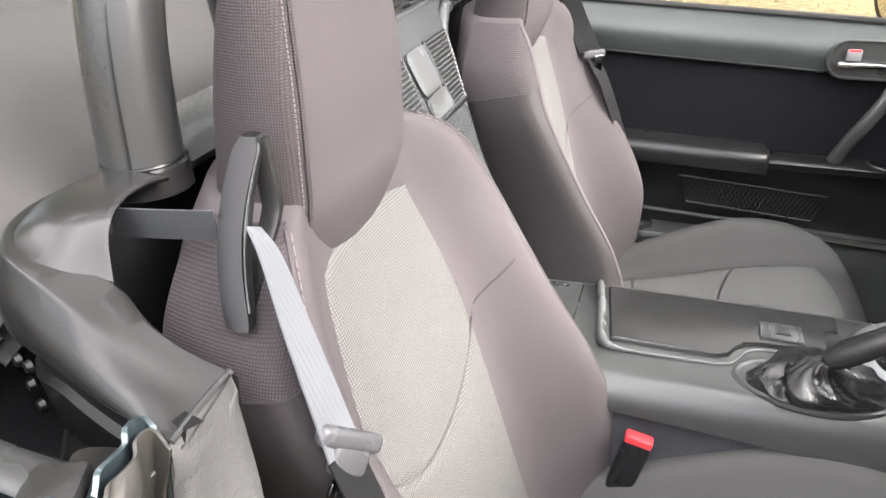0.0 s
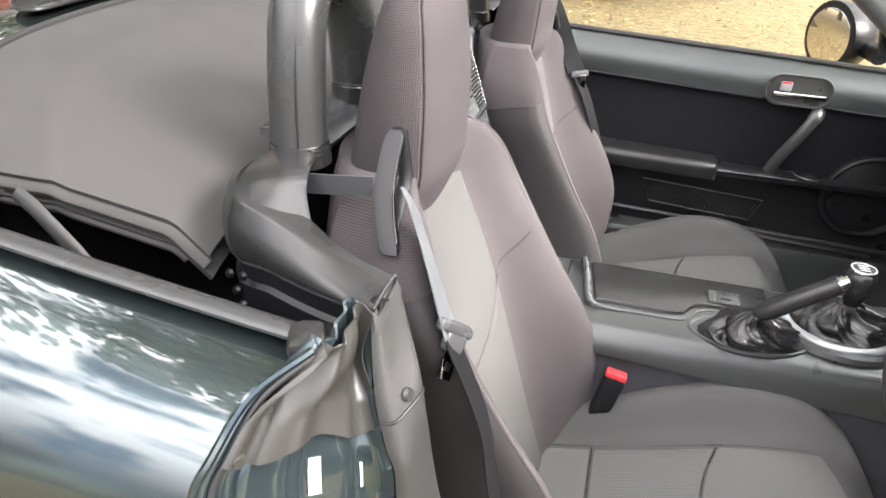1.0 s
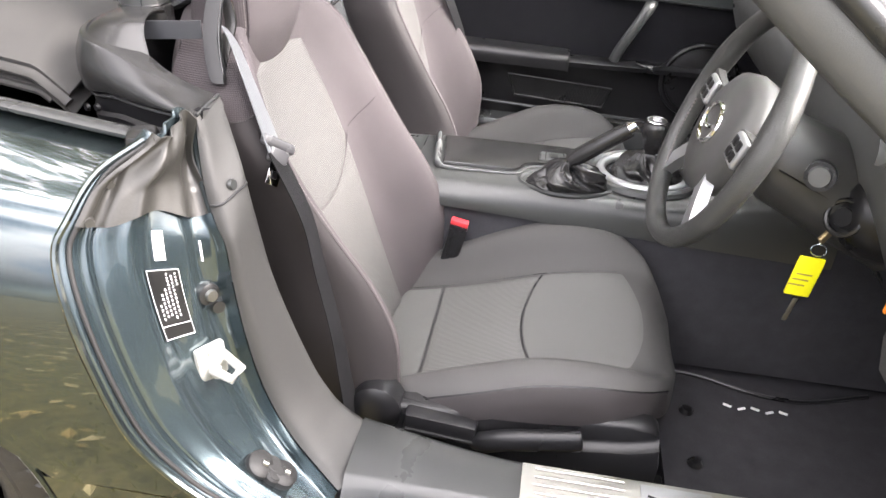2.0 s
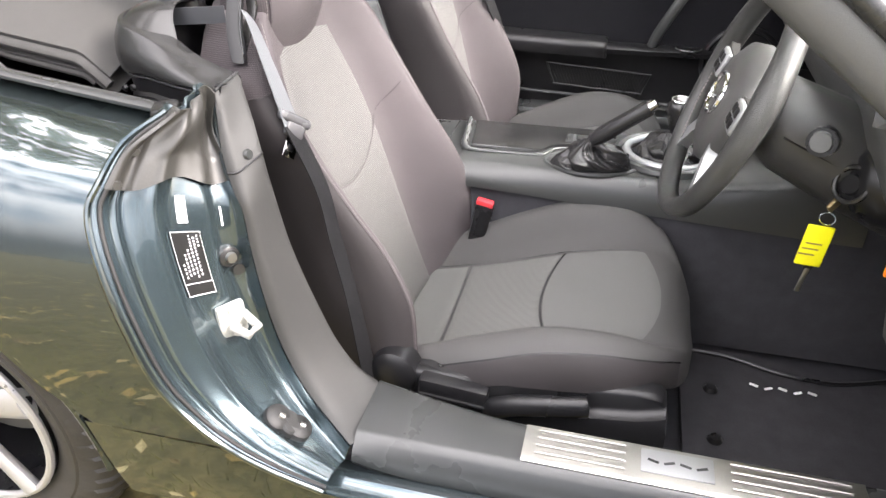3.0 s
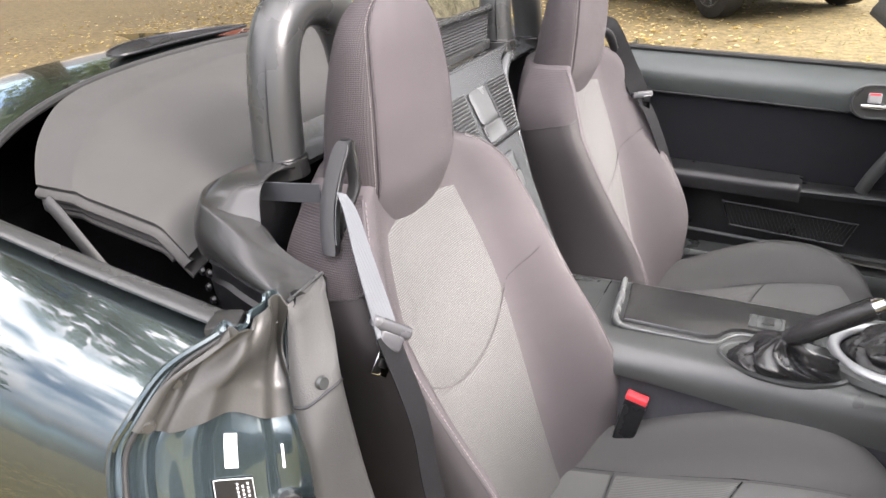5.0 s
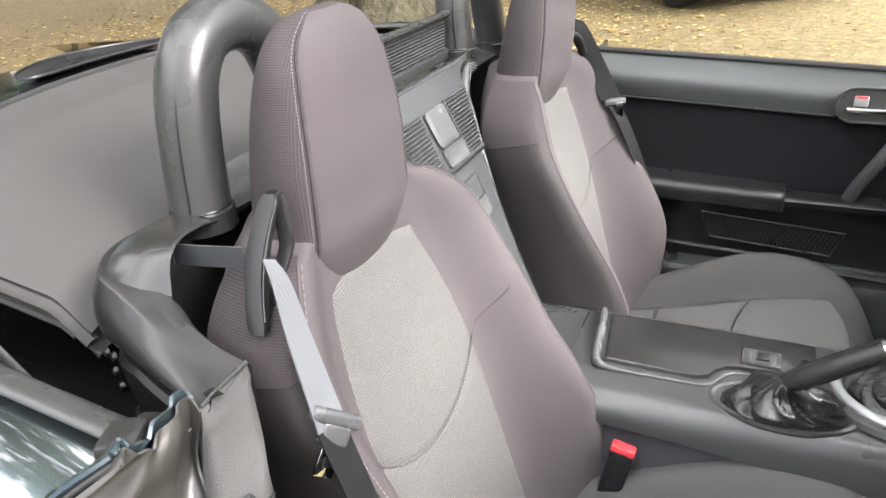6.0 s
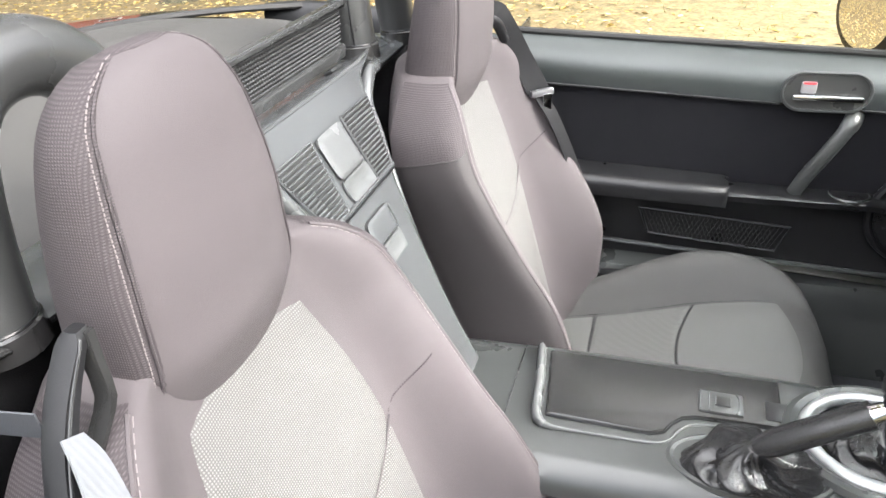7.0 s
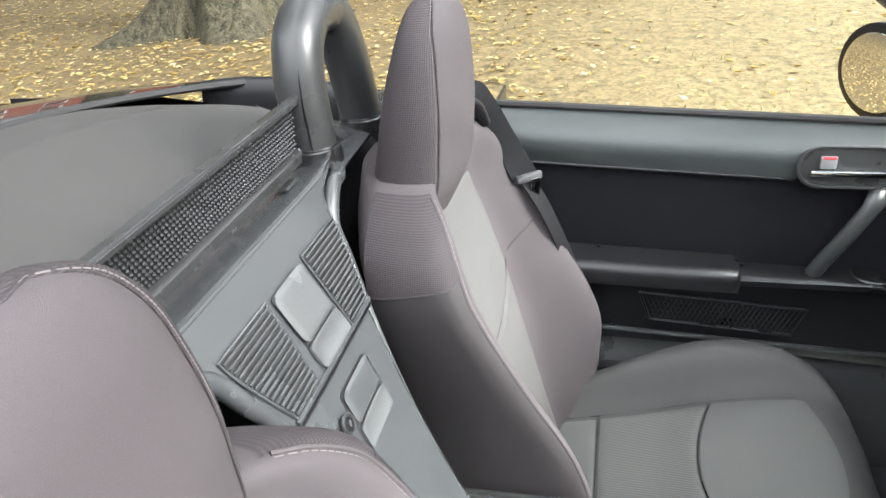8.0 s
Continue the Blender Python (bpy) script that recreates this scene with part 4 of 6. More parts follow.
hinge = V(0.64, -0.80, 0)


def on_door(a, z, inward):
    """A place on the open door: a metres from its hinge, z up, inward from its outer skin."""
    y = -SIDE(z * 0.97) + 0.80 + inward
    return hinge + swing @ V(-a, y, z)


part("open_door_skin", grid(lambda u, v: on_door(lerp(0.0, 1.0 - 0.10 * (1 - v) ** 2, u), lerp(0.38, 0.82, v), 0.0), 24, 16, 0.004), PAINT, car, "open driver's door", 60)
part("open_door_lining", grid(lambda u, v: on_door(lerp(0.03, 0.97 - 0.10 * (1 - v) ** 2, u), lerp(0.39, 0.82, v), lerp(0.10, 0.06, v)), 16, 10, 0.006), BLACK, car, "", 60)

# ---- floor and cabin shell ----
solo("cabin_floor", grid(lambda u, v: V(lerp(-0.55, 1.25, u), lerp(-0.625, 0.66, v), 0.130), 4, 4, 0.012), CARPET, "black carpeted cabin floor", "floor", kind="structure")
solo("footwell_wall", grid(lambda u, v: V(lerp(0.86, 1.15, u), lerp(-0.625, 0.66, v), lerp(0.156, 0.62, u)), 6, 4, 0.02), CARPET, "black carpeted footwell wall", "wall", kind="structure")
solo("tunnel", loft([[V(x, y, z) for y, z in ((-0.150, 0.15), (-0.122, 0.44), (-0.10, 0.47), (0.10, 0.47), (0.122, 0.44), (0.150, 0.15))] for x in (-0.45, 0.2, 0.8, 1.1)], False), CARPET, "black carpeted transmission tunnel", "tunnel", kind="structure")

mat_thing = thing("floor_mat", (0.55, -0.38, 0.16), "black carpet floor mat with stitched white marks", "floor mat")
part("mat_carpet", grid(lambda u, v: V(lerp(0.33, 0.90, u), lerp(-0.57, -0.20 + 0.02 * math.sin(u * 9), v), 0.166 + 0.02 * max(0, u - 0.7)), 12, 8, 0.008), MATPILE, mat_thing)
part("mat_edge", tube(spline([(0.33, -0.20, 0.172), (0.42, -0.205, 0.172), (0.52, -0.235, 0.172), (0.62, -0.240, 0.172), (0.75, -0.20, 0.175)], 20), 0.004, 6), BLACK, mat_thing)
for x, y in ((0.385, -0.311), (0.385, -0.440)):
    part("mat_button", disc((x, y, 0.172), (0, 0, 1), 0.014, 0.008, 18, None, 0.009), BLACK, mat_thing)
for k in range(5):
    x = 0.465 + 0.026 * k
    part("stitched_mark", rbox((x, -0.285 - 0.004 * (k % 2), 0.1765), (0.016, 0.005, 0.003), 0.001, Matrix.Rotation(radians(25 if k % 2 else -20), 3, "Z")), WHITE, mat_thing)

# ---- seats ----
# sections by height: depth of the centre, half width, bolster, half width of the insert
XC = curve([(0.24, -0.190), (0.31, -0.215), (0.45, -0.262), (0.61, -0.315), (0.72, -0.350), (0.80, -0.374), (0.88, -0.385)])
HW = curve([(0.24, 0.225), (0.30, 0.236), (0.38, 0.237), (0.46, 0.234), (0.54, 0.228), (0.62, 0.228), (0.70, 0.2325), (0.76, 0.233), (0.81, 0.2185), (0.84, 0.192), (0.862, 0.160), (0.876, 0.125)])
BOL = curve([(0.24, 0.04), (0.30, 0.070), (0.38, 0.101), (0.46, 0.122), (0.54, 0.115), (0.62, 0.090), (0.70, 0.068), (0.76, 0.054), (0.81, 0.045), (0.85, 0.026), (0.876, 0.0)])
IW = curve([(0.24, 0.106), (0.35, 0.112), (0.45, 0.122), (0.55, 0.133), (0.62, 0.137), (0.68, 0.132), (0.74, 0.118), (0.80, 0.098), (0.82, 0.091), (0.88, 0.088)])


def back_front(y, z):
    """x of the backrest's front face."""
    a, iw, hw, bo = abs(y), IW(z), HW(z), BOL(z)
    x = XC(z) + 0.012 * (a / iw) ** 2 if a < iw else XC(z) + 0.012
    if a >= iw:
        u = min((a - iw) / (hw - iw), 1)
        rise = 0.5 - 0.5 * math.cos(min(u / 0.80, 1) * math.pi)
        fall = max(0, (u - 0.70) / 0.30)
        x += bo * rise - (0.020 + bo * 0.15) * (1 - math.sqrt(max(0, 1 - fall * fall)))
    return x


def back_ring(z):
    hw, xs = HW(z), XC(z)
    ring = [V(back_front(hw * t, z), hw * t, z) for t in [math.sin(math.pi / 2 * (k / 22 - 1)) if k < 22 else math.sin(math.pi / 2 * ((k - 22) / 22)) for k in range(45)]]
    edge = back_front(hw, z)
    rear, flank = xs - lerp(0.125, 0.105, (z - 0.24) / 0.63), xs - lerp(0.085, 0.055, (z - 0.24) / 0.63)
    for k in range(1, 18):
        if k <= 4 or k >= 14:
            q = (k if k <= 4 else 18 - k) / 4
            ring.append(V(lerp(edge, flank, q), hw * (1 if k <= 4 else -1) * (1 - 0.06 * q * q), z))
        else:
            q = (k - 9) / 5
            ring.append(V(lerp(rear, flank, abs(q) ** 2.5), -hw * q * 0.94, z))
    return ring


CH = curve([(-0.24, 0.268), (-0.11, 0.300), (0.0, 0.333), (0.08, 0.359), (0.16, 0.377), (0.22, 0.385), (0.27, 0.382), (0.300, 0.362), (0.320, 0.335)])
CB = curve([(-0.24, 0.03), (-0.10, 0.062), (0.0, 0.078), (0.08, 0.080), (0.16, 0.066), (0.22, 0.046), (0.27, 0.022), (0.30, 0.006), (0.32, 0.0)])
CLOW = curve([(-0.24, 0.340), (-0.11, 0.362), (-0.02, 0.360), (0.07, 0.368), (0.16, 0.375), (0.245, 0.378), (0.29, 0.360), (0.32, 0.320)])
CW = curve([(-0.24, 0.225), (-0.1, 0.240), (0.0, 0.255), (0.08, 0.258), (0.16, 0.254), (0.22, 0.240), (0.26, 0.212), (0.29, 0.172), (0.308, 0.130), (0.320, 0.085)])


def cush_top(x, y):
    a, w = abs(y), CW(x)
    iw = min(0.138, w * 0.66)
    z = CH(x) + 0.006 * (a / iw) ** 2 if a < iw else CH(x) + 0.006
    if a >= iw:
        u = min((a - iw) / (w - iw), 1)
        z += CB(x) * (0.5 - 0.5 * math.cos(min(u / 0.56, 1) * math.pi))
        f = max(0, (u - 0.52) / 0.48)
        z -= (0.050 + CB(x) * 0.2) * (1 - math.sqrt(max(0, 1 - f * f)))
    return z


def cush_ring(x):
    w = CW(x)
    ring = [V(x, w * t, cush_top(x, w * t)) for t in [math.sin(math.pi / 2 * (k / 22 - 1)) for k in range(45)]]
    low = CLOW(x)
    for k in range(1, 12):
        a = math.pi * k / 12
        q = math.copysign(abs(math.cos(a)) ** 0.5, math.cos(a))
        inner = min(1, (1 - abs(q)) / 0.35)
        ring.append(V(x, w * q, lerp(lerp(cush_top(x, w), low, min(1, math.sin(a) * 3)), min(low, CH(x) - 0.030), inner)))
    return ring


def stitches(points, r=0.0005, length=0.006, bm=None):
    """Short stitches, end to end, along a seam."""
    bm = bm or bmesh.new()
    pts = [Vector(p) for p in points]
    total = sum((b - a).length for a, b in zip(pts, pts[1:]))
    n = max(2, int(total / length))
    fine = spline(pts, n * 2 + 1)
    for k in range(0, 2 * n, 2):
        tube([fine[k], fine[k].lerp(fine[k + 1], 1.35)], r, 5, bm)
    return bm


HEAD_TOP = 1.087
HR_X = curve([(0.79, -0.378), (0.82, -0.363), (0.86, -0.3476), (0.90, -0.3454), (0.95, -0.3445), (1.00, -0.348), (1.04, -0.353), (1.07, -0.3632), (1.081, -0.3715), (HEAD_TOP, -0.386)])
HR_W = curve([(0.79, 0.119), (0.86, 0.119), (0.90, 0.1175), (0.95, 0.1145), (1.00, 0.107), (1.04, 0.0960), (1.065, 0.078), (1.079, 0.054), (HEAD_TOP, 0.026)])
HR_B = curve([(0.79, -0.476), (0.86, -0.4652), (0.90, -0.4574), (0.95, -0.4496), (1.00, -0.4390), (1.04, -0.428), (1.07, -0.4185), (1.081, -0.412), (HEAD_TOP, -0.398)])


def head_front(y, z):
    """x of the headrest's front at y from its middle."""
    f, b, w = HR_X(z), HR_B(z), HR_W(z) * 0.95
    return f - min(0.028, 0.40 * (f - b)) * min(1, abs(y) / w) ** 2.6


def head_ring(z):
    w, f, b = HR_W(z), HR_X(z), HR_B(z)
    seam = w * 0.95
    corner = head_front(seam, z)
    ring = [V(head_front(seam * t, z), seam * t, z) for t in [k / 12 - 1 for k in range(25)]]
    for k in range(1, 16):
        a = math.pi * k / 16
        ring.append(V(lerp(corner, min(b, corner - 0.002), math.sin(a) ** 0.55), (w if 2 < k < 14 else lerp(seam, w, 0.6)) * math.copysign(abs(math.cos(a)) ** 0.5, math.cos(a)), z))
    return ring


def swoosh(y):
    """Height of the curved seam across the backrest's insert."""
    return 0.560 + 0.062 * (abs(y) / 0.137) ** 2.2


def seat(yc, s, who, lean, cushion_at):
    """A bucket seat with built-in headrest; s: the side of the sill; lean: how much more upright its back is; cushion_at: the cushion's slide and lift."""
    t = thing("bucket_seat", (-0.05, yc, 0.16), "charcoal cloth bucket seat with built-in headrest, the " + who + " seat", "car seat", "front seats")

    def place(bm, up):
        for v in bm.verts:
            if up:
                v.co = V(v.co.x + lean * (v.co.z - 0.60), v.co.y + yc, v.co.z)
            else:
                v.co = V(v.co.x + cushion_at[0], v.co.y + yc, v.co.z + cushion_at[1])
        return bm

    def bpart(name, bm, material, parent, label="", angle=38):
        return part(name, place(bm, True), material, parent, label, angle)

    def cpart(name, bm, material, parent, label="", angle=38):
        return part(name, place(bm, False), material, parent, label, angle)

    back = bpart("backrest", loft([back_ring(lerp(0.24, 0.876, (k / 44) ** 0.9)) for k in range(45)]), FABRIC, t, "charcoal cloth bolsters", 60)

    def ins(u, v):
        a = lerp(-1, 1, u)
        z = lerp(0.275, 0.817 - 0.010 * a * a, v)
        y = a * IW(z)
        tuck = max(abs(a) ** 12, abs(2 * v - 1) ** 40)
        return V(back_front(y, z) + 0.006 * (1 - tuck) - 0.003 * tuck - 0.004 * math.exp(-((z - swoosh(y)) / 0.005) ** 2), y, z)

    bpart("backrest_insert", grid(ins, 40, 130), INSERT, back, "lighter mesh cloth centre panel", 70)
    bpart("insert_seam", tube([V(back_front(y, swoosh(y)) + 0.0022, y, swoosh(y)) for y in [lerp(-0.136, 0.136, k / 30) for k in range(31)]], 0.0014, 6), FABRIC, back)
    for d in (-1, 1):
        edge, flank = [], []
        for k in range(48):
            z = lerp(0.27, 0.868, k / 47)
            y = lerp(IW(z), HW(z), 0.84)
            edge.append(V(back_front(y, z) + 0.0005, d * y, z))

        def side(z, v, lift=0.0):
            y, x1 = HW(z), XC(z) - lerp(0.085, 0.055, (z - 0.24) / 0.63)
            yy = lerp(IW(z), HW(z), lerp(0.84, 1.0, min(1, v * 3)))
            if v <= 1 / 3:
                return V(back_front(yy, z) + 0.0008 + lift, d * (yy + 0.0008), z)
            w = (v - 1 / 3) * 1.5
            return V(lerp(back_front(y, z), x1, w), d * (y * (1 - 0.06 * w * w) + 0.0012 + lift), z)

        fall = lambda v: 0.800 - 0.030 * v
        # the flank's shade is put into this panel's colour
        bpart("side_panel", grid(lambda u, v: side(lerp(0.262, fall(v), u), v), 44, 24), SHADECLOTH, back, "smooth side panel, coloured dark for shade", 70)
        bpart("shoulder_panel", grid(lambda u, v: side(lerp(fall(v), 0.872, u), v, 0.0004), 16, 24), TWILL, back, "twill shoulder panel", 70)
        bpart("piping", tube(edge, 0.0024, 6), FABRIC, back)
        bpart("stitching", stitches([p + V(0.0012, -0.004 * d, 0) for p in edge]), THREAD, back, "pale stitching")
        bpart("side_seam", tube([side(fall(v / 10), v / 10, 0.0003) for v in range(11)], 0.0013, 5), SHADECLOTH, back)
        bpart("cross_seam", tube([V(back_front(lerp(0.137, 0.188, k / 8), 0.622 + 0.055 * k / 8) + 0.0002, d * lerp(0.137, 0.188, k / 8), 0.622 + 0.055 * k / 8) for k in range(9)], 0.0011, 5), TWILL, back)
    head = bpart("headrest", loft([head_ring(lerp(0.795, HEAD_TOP, (k / 36) ** 0.85)) for k in range(37)]), TWILL, t, "tall built-in headrest with twill sides", 60)
    bpart("front_panel", grid(lambda u, v: V(head_front(0.83 * HR_W(lerp(0.80, 1.0845, u)) * lerp(-1, 1, v), lerp(0.80, 1.0845, u)) + 0.0016 - 0.0022 * max(abs(2 * v - 1) ** 14, u ** 30), 0.83 * HR_W(lerp(0.80, 1.0845, u)) * lerp(-1, 1, v), lerp(0.80, 1.0845, u) + 0.0012 * u ** 8), 60, 24), FABRIC, head, "smooth cloth front", 70)
    half = [(0.83 * HR_W(z), z) for z in [lerp(0.81, 1.0845, (k / 40) ** 0.8) for k in range(41)]] + [(0.012, 1.0852)]
    line = [V(head_front(y, z) + 0.0006, -y, z) for y, z in half] + [V(head_front(y, z) + 0.0006, y, z) for y, z in reversed(half)]
    bpart("seam", tube(line, 0.0015, 6), TWILL, head)
    bpart("stitching", stitches([V(head_front(p.y * 1.05, p.z) + 0.0006, p.y * 1.05, p.z + 0.0004) for p in line], 0.0006, 0.0048), THREAD, head, "pale stitching")
    # cushion
    xs = [lerp(-0.24, 0.320, (k / 48) ** 0.8) for k in range(49)]
    cush = cpart("cushion", loft([cush_ring(x) for x in xs]), CUSHION, t, "charcoal cloth cushion with raised bolsters", 60)
    arc = lambda y: 0.052 + 0.030 * (y / 0.138) ** 2

    def cins(u, v):
        a = lerp(-1, 1, v)
        y = a * 0.136
        x = lerp(-0.112, arc(y), u)
        tuck = max(abs(a) ** 14, abs(2 * u - 1) ** 14)
        return V(x, y, cush_top(x, y) + 0.004 * (1 - tuck) - 0.002 * tuck)

    cpart("cushion_insert", grid(cins, 30, 40), RIBBED, cush, "ribbed cloth centre panel", 70)
    def thigh(u, v):
        a = lerp(-1, 1, v)
        y = a * 0.137
        x = lerp(arc(y), 0.268 - 0.035 * a * a, u)
        tuck = max(abs(a) ** 14, (1 - u) ** 16, u ** 10)
        return V(x, y, cush_top(x, y) + 0.0035 * (1 - tuck) - 0.001 * tuck)

    cpart("thigh_panel", grid(thigh, 34, 40), THIGH, cush, "lighter smooth cloth thigh panel", 70)
    cpart("rear_panel", grid(lambda u, v: V(lerp(-0.215, -0.114, u), 0.136 * lerp(-1, 1, v), cush_top(lerp(-0.215, -0.114, u), 0.136 * lerp(-1, 1, v)) + 0.003 - 0.004 * max(abs(2 * v - 1) ** 12, u ** 16)), 12, 24), THIGH, cush, "smooth cloth panel at the back of the cushion", 70)
    cpart("thigh_seam", tube([V(arc(y), y, cush_top(arc(y), y) + 0.0003) for y in [lerp(-0.134, 0.134, k / 24) for k in range(25)]], 0.0012, 6), BLACK, cush)
    for d in (-1, 1):
        line = []
        for k in range(29):
            x = lerp(-0.20, 0.292, k / 28)
            y = lerp(min(0.138, CW(x) * 0.66), CW(x), lerp(0.90, 0.80, (k / 28) ** 2))
            line.append(V(x, d * y, cush_top(x, y) + 0.0005))
        cpart("piping", tube(line, 0.0016, 6), LEATHER, cush)
        cpart("stitching", stitches([p + V(0, -0.004 * d, 0.0012) for p in line], 0.0005, 0.007), THREAD, cush)

        def skirt_of(u, v):
            x = lerp(-0.20, 0.292, u)
            q = lerp(lerp(0.90, 0.80, u ** 2), 1.0, min(1, v * 2))
            y = lerp(min(0.138, CW(x) * 0.66), CW(x), q)
            z = cush_top(x, y) if v <= 0.5 else lerp(cush_top(x, CW(x)), CLOW(x) - 0.002, (v - 0.5) * 2)
            return V(x, d * (y + 0.0010), z + 0.0006 * (v < 0.5))

        # bolster flank, its shade put into the cloth colour
        cpart("bolster_side", grid(skirt_of, 40, 16), SHADECLOTH, cush, "smooth side of the bolster, coloured dark for shade", 70)
        cpart("bolster_seam", tube([V(x, d * 0.139, cush_top(x, 0.139) + 0.0006) for x in [lerp(-0.20, 0.22, k / 24) for k in range(25)]], 0.0008, 6), BLACK, cush)
    cpart("cross_seam", tube([V(-0.113, y, cush_top(-0.113, y) + 0.0004) for y in [lerp(-0.138, 0.138, k / 16) for k in range(17)]], 0.0010, 6), BLACK, cush)
    # lower side trim with levers on the sill side
    y0 = s * 0.252
    shield = cpart("side_trim", loft([[V(x, y0 - s * 0.03, top), V(x, y0 - s * 0.004, top + 0.002), V(x, y0 + s * 0.003, top - 0.005), V(x, y0 + s * 0.001, step + 0.012), V(x, y0 + s * 0.006, step + 0.003), V(x, y0 + s * 0.018, step), V(x, y0 + s * 0.021, step - 0.008), V(x, y0 + s * 0.018, 0.23), V(x, y0 - s * 0.03, 0.22)] for x, top, step in ((-0.20, 0.345, 0.30), (-0.10, 0.358, 0.305), (-0.02, 0.358, 0.315), (0.07, 0.372, 0.325), (0.16, 0.380, 0.335), (0.23, 0.385, 0.345), (0.262, 0.383, 0.355), (0.272, 0.372, 0.360), (0.276, 0.34, 0.335))]), BLACK, t, "black plastic seat side trim", 50)
    cpart("recline_lever", tube(spline([(0.000, y0 + s * 0.016, 0.315), (0.025, y0 + s * 0.024, 0.332), (0.055, y0 + s * 0.027, 0.346), (0.10, y0 + s * 0.026, 0.354), (0.150, y0 + s * 0.022, 0.360), (0.160, y0 + s * 0.020, 0.361)], 24), [0.012, 0.014, 0.016] + [0.018] * 18 + [0.017, 0.014, 0.008], 14, None, (1, 0.7), True, (0, 0, 1)), BLACK, shield, "black lever")
    cpart("height_lever", rbox((-0.052, y0 + s * 0.010, 0.338), (0.112, 0.026, 0.036), 0.005, Matrix.Rotation(radians(5), 3, "Y")), BLACK, shield)
    cpart("lever_ridge", rbox((-0.052, y0 + s * 0.016, 0.328), (0.108, 0.022, 0.006), 0.002, Matrix.Rotation(radians(5), 3, "Y")), BLACK, shield)
    cpart("hinge_cover", loft([[V(-0.155 + r * 1.1 * math.cos(a), y0 + s * d, 0.345 + r * 1.2 * math.sin(a)) for a in [2 * math.pi * k / 20 for k in range(20)]] for r, d in ((0.036, -0.03), (0.036, 0.006), (0.030, 0.012), (0.014, 0.014))]), BLACK, shield)
    for d in (-1, 1):
        part("seat_rail", rbox((0.03, yc + d * 0.18, 0.175), (0.58, 0.035, 0.03), 0.004), BLACK, t)
        for x in (-0.15, 0.22):
            part("rail_foot", rbox((x, yc + d * 0.18, 0.212), (0.06, 0.04, 0.06), 0.004), BLACK, t)
    return t


seat(-0.331, -1, "driver's", 0.0, (0.0, 0.0))
seat(0.366, 1, "passenger's", 0.068, (-0.026, -0.025))


# ---- seat belts ----
def ribbon(points, width, side, bm=None, thick=0.0015):
    """A strap along points; width and side (the way across it): one for all or one for each point."""
    n = 40
    c = spline(points, n)
    ws = [p.x for p in spline([(w, 0, 0) for w in width], n)] if isinstance(width, list) else [width] * n
    sides = spline(side, n) if isinstance(side, list) else [Vector(side)] * n
    return grid(lambda u, v: c[round(u * (n - 1))] + sides[round(u * (n - 1))].normalized() * (ws[round(u * (n - 1))] * (v - 0.5)), n - 1, 6, thick, bm)


belt = thing("seat_belt", (-0.30, -0.58, 0.2), "grey webbing seat belt hanging beside the driver's seat", "seat belt", "seat belts")
g_top, g_long = V(-0.386, -0.467, 0.940), V(0.020, -0.074, -0.106)


def guide_ring(t, w, h, dy, bow=0.0):
    c = g_top + g_long * t + V(bow, dy, 0)
    return [c + V(w, -h, 0), c + V(w, h, 0), c + V(0, h * 1.3, 0), c + V(-w, h, 0), c + V(-w, -h, 0), c + V(0, -h * 1.3, 0)]


def guide_bow(t):
    return 0.005 - 0.010 * math.sin(math.pi * min(1, t * 0.95))


guide_steps = [k / 24 for k in range(25)]
guide = part("belt_guide", loft([guide_ring(t, 0.0095 - 0.004 * max(0, 1 - t / 0.10) ** 2 - 0.0015 * max(0, (t - 0.9) / 0.1) ** 2, 0.0045 + 0.002 * math.sin(math.pi * t), 0, guide_bow(t)) for t in guide_steps]), BLACK, belt, "dark plastic belt guide loop on the seat shoulder", 50)
part("guide_strut", loft([guide_ring(t, 0.007, 0.003, dy, b) for t, dy, b in ((0.02, 0.004, 0.008), (0.2, 0.013, 0.008), (0.35, 0.021, 0.009), (0.46, 0.026, 0.009), (0.54, 0.027, 0.007), (0.8, 0.022, 0.0), (0.97, 0.006, 0.0))]), CAPPLASTIC, guide, "", 50)
# bead added so that the guide's front edge shows a soft highlight
part("guide_highlight", tube([g_top + g_long * t + V(0.0090 + guide_bow(t) - 0.005 * max(0, 1 - t / 0.10) ** 2, -0.002, 0) for t in guide_steps[1:-2]], 0.0016, 8), MESHPLASTIC, guide, "added bead for the highlight along the edge")
part("upper_webbing", ribbon([(-0.358, -0.514, 0.896), (-0.345, -0.519, 0.877), (-0.322, -0.535, 0.830), (-0.292, -0.550, 0.752)], [0.018, 0.027, 0.036, 0.040], [V(-0.05, 0.93, -0.50), V(-0.05, 0.93, -0.38), V(-0.05, 0.93, -0.30), V(0.05, 0.9, -0.25)]), WEBBING, belt, "pale grey webbing")
part("rear_webbing", ribbon([(-0.480, -0.510, 0.881), (-0.450, -0.511, 0.884), (-0.420, -0.509, 0.886), (-0.394, -0.507, 0.888)], 0.024, (0.1, -0.1, 1)), WEBMID, belt, "grey webbing from the reel")
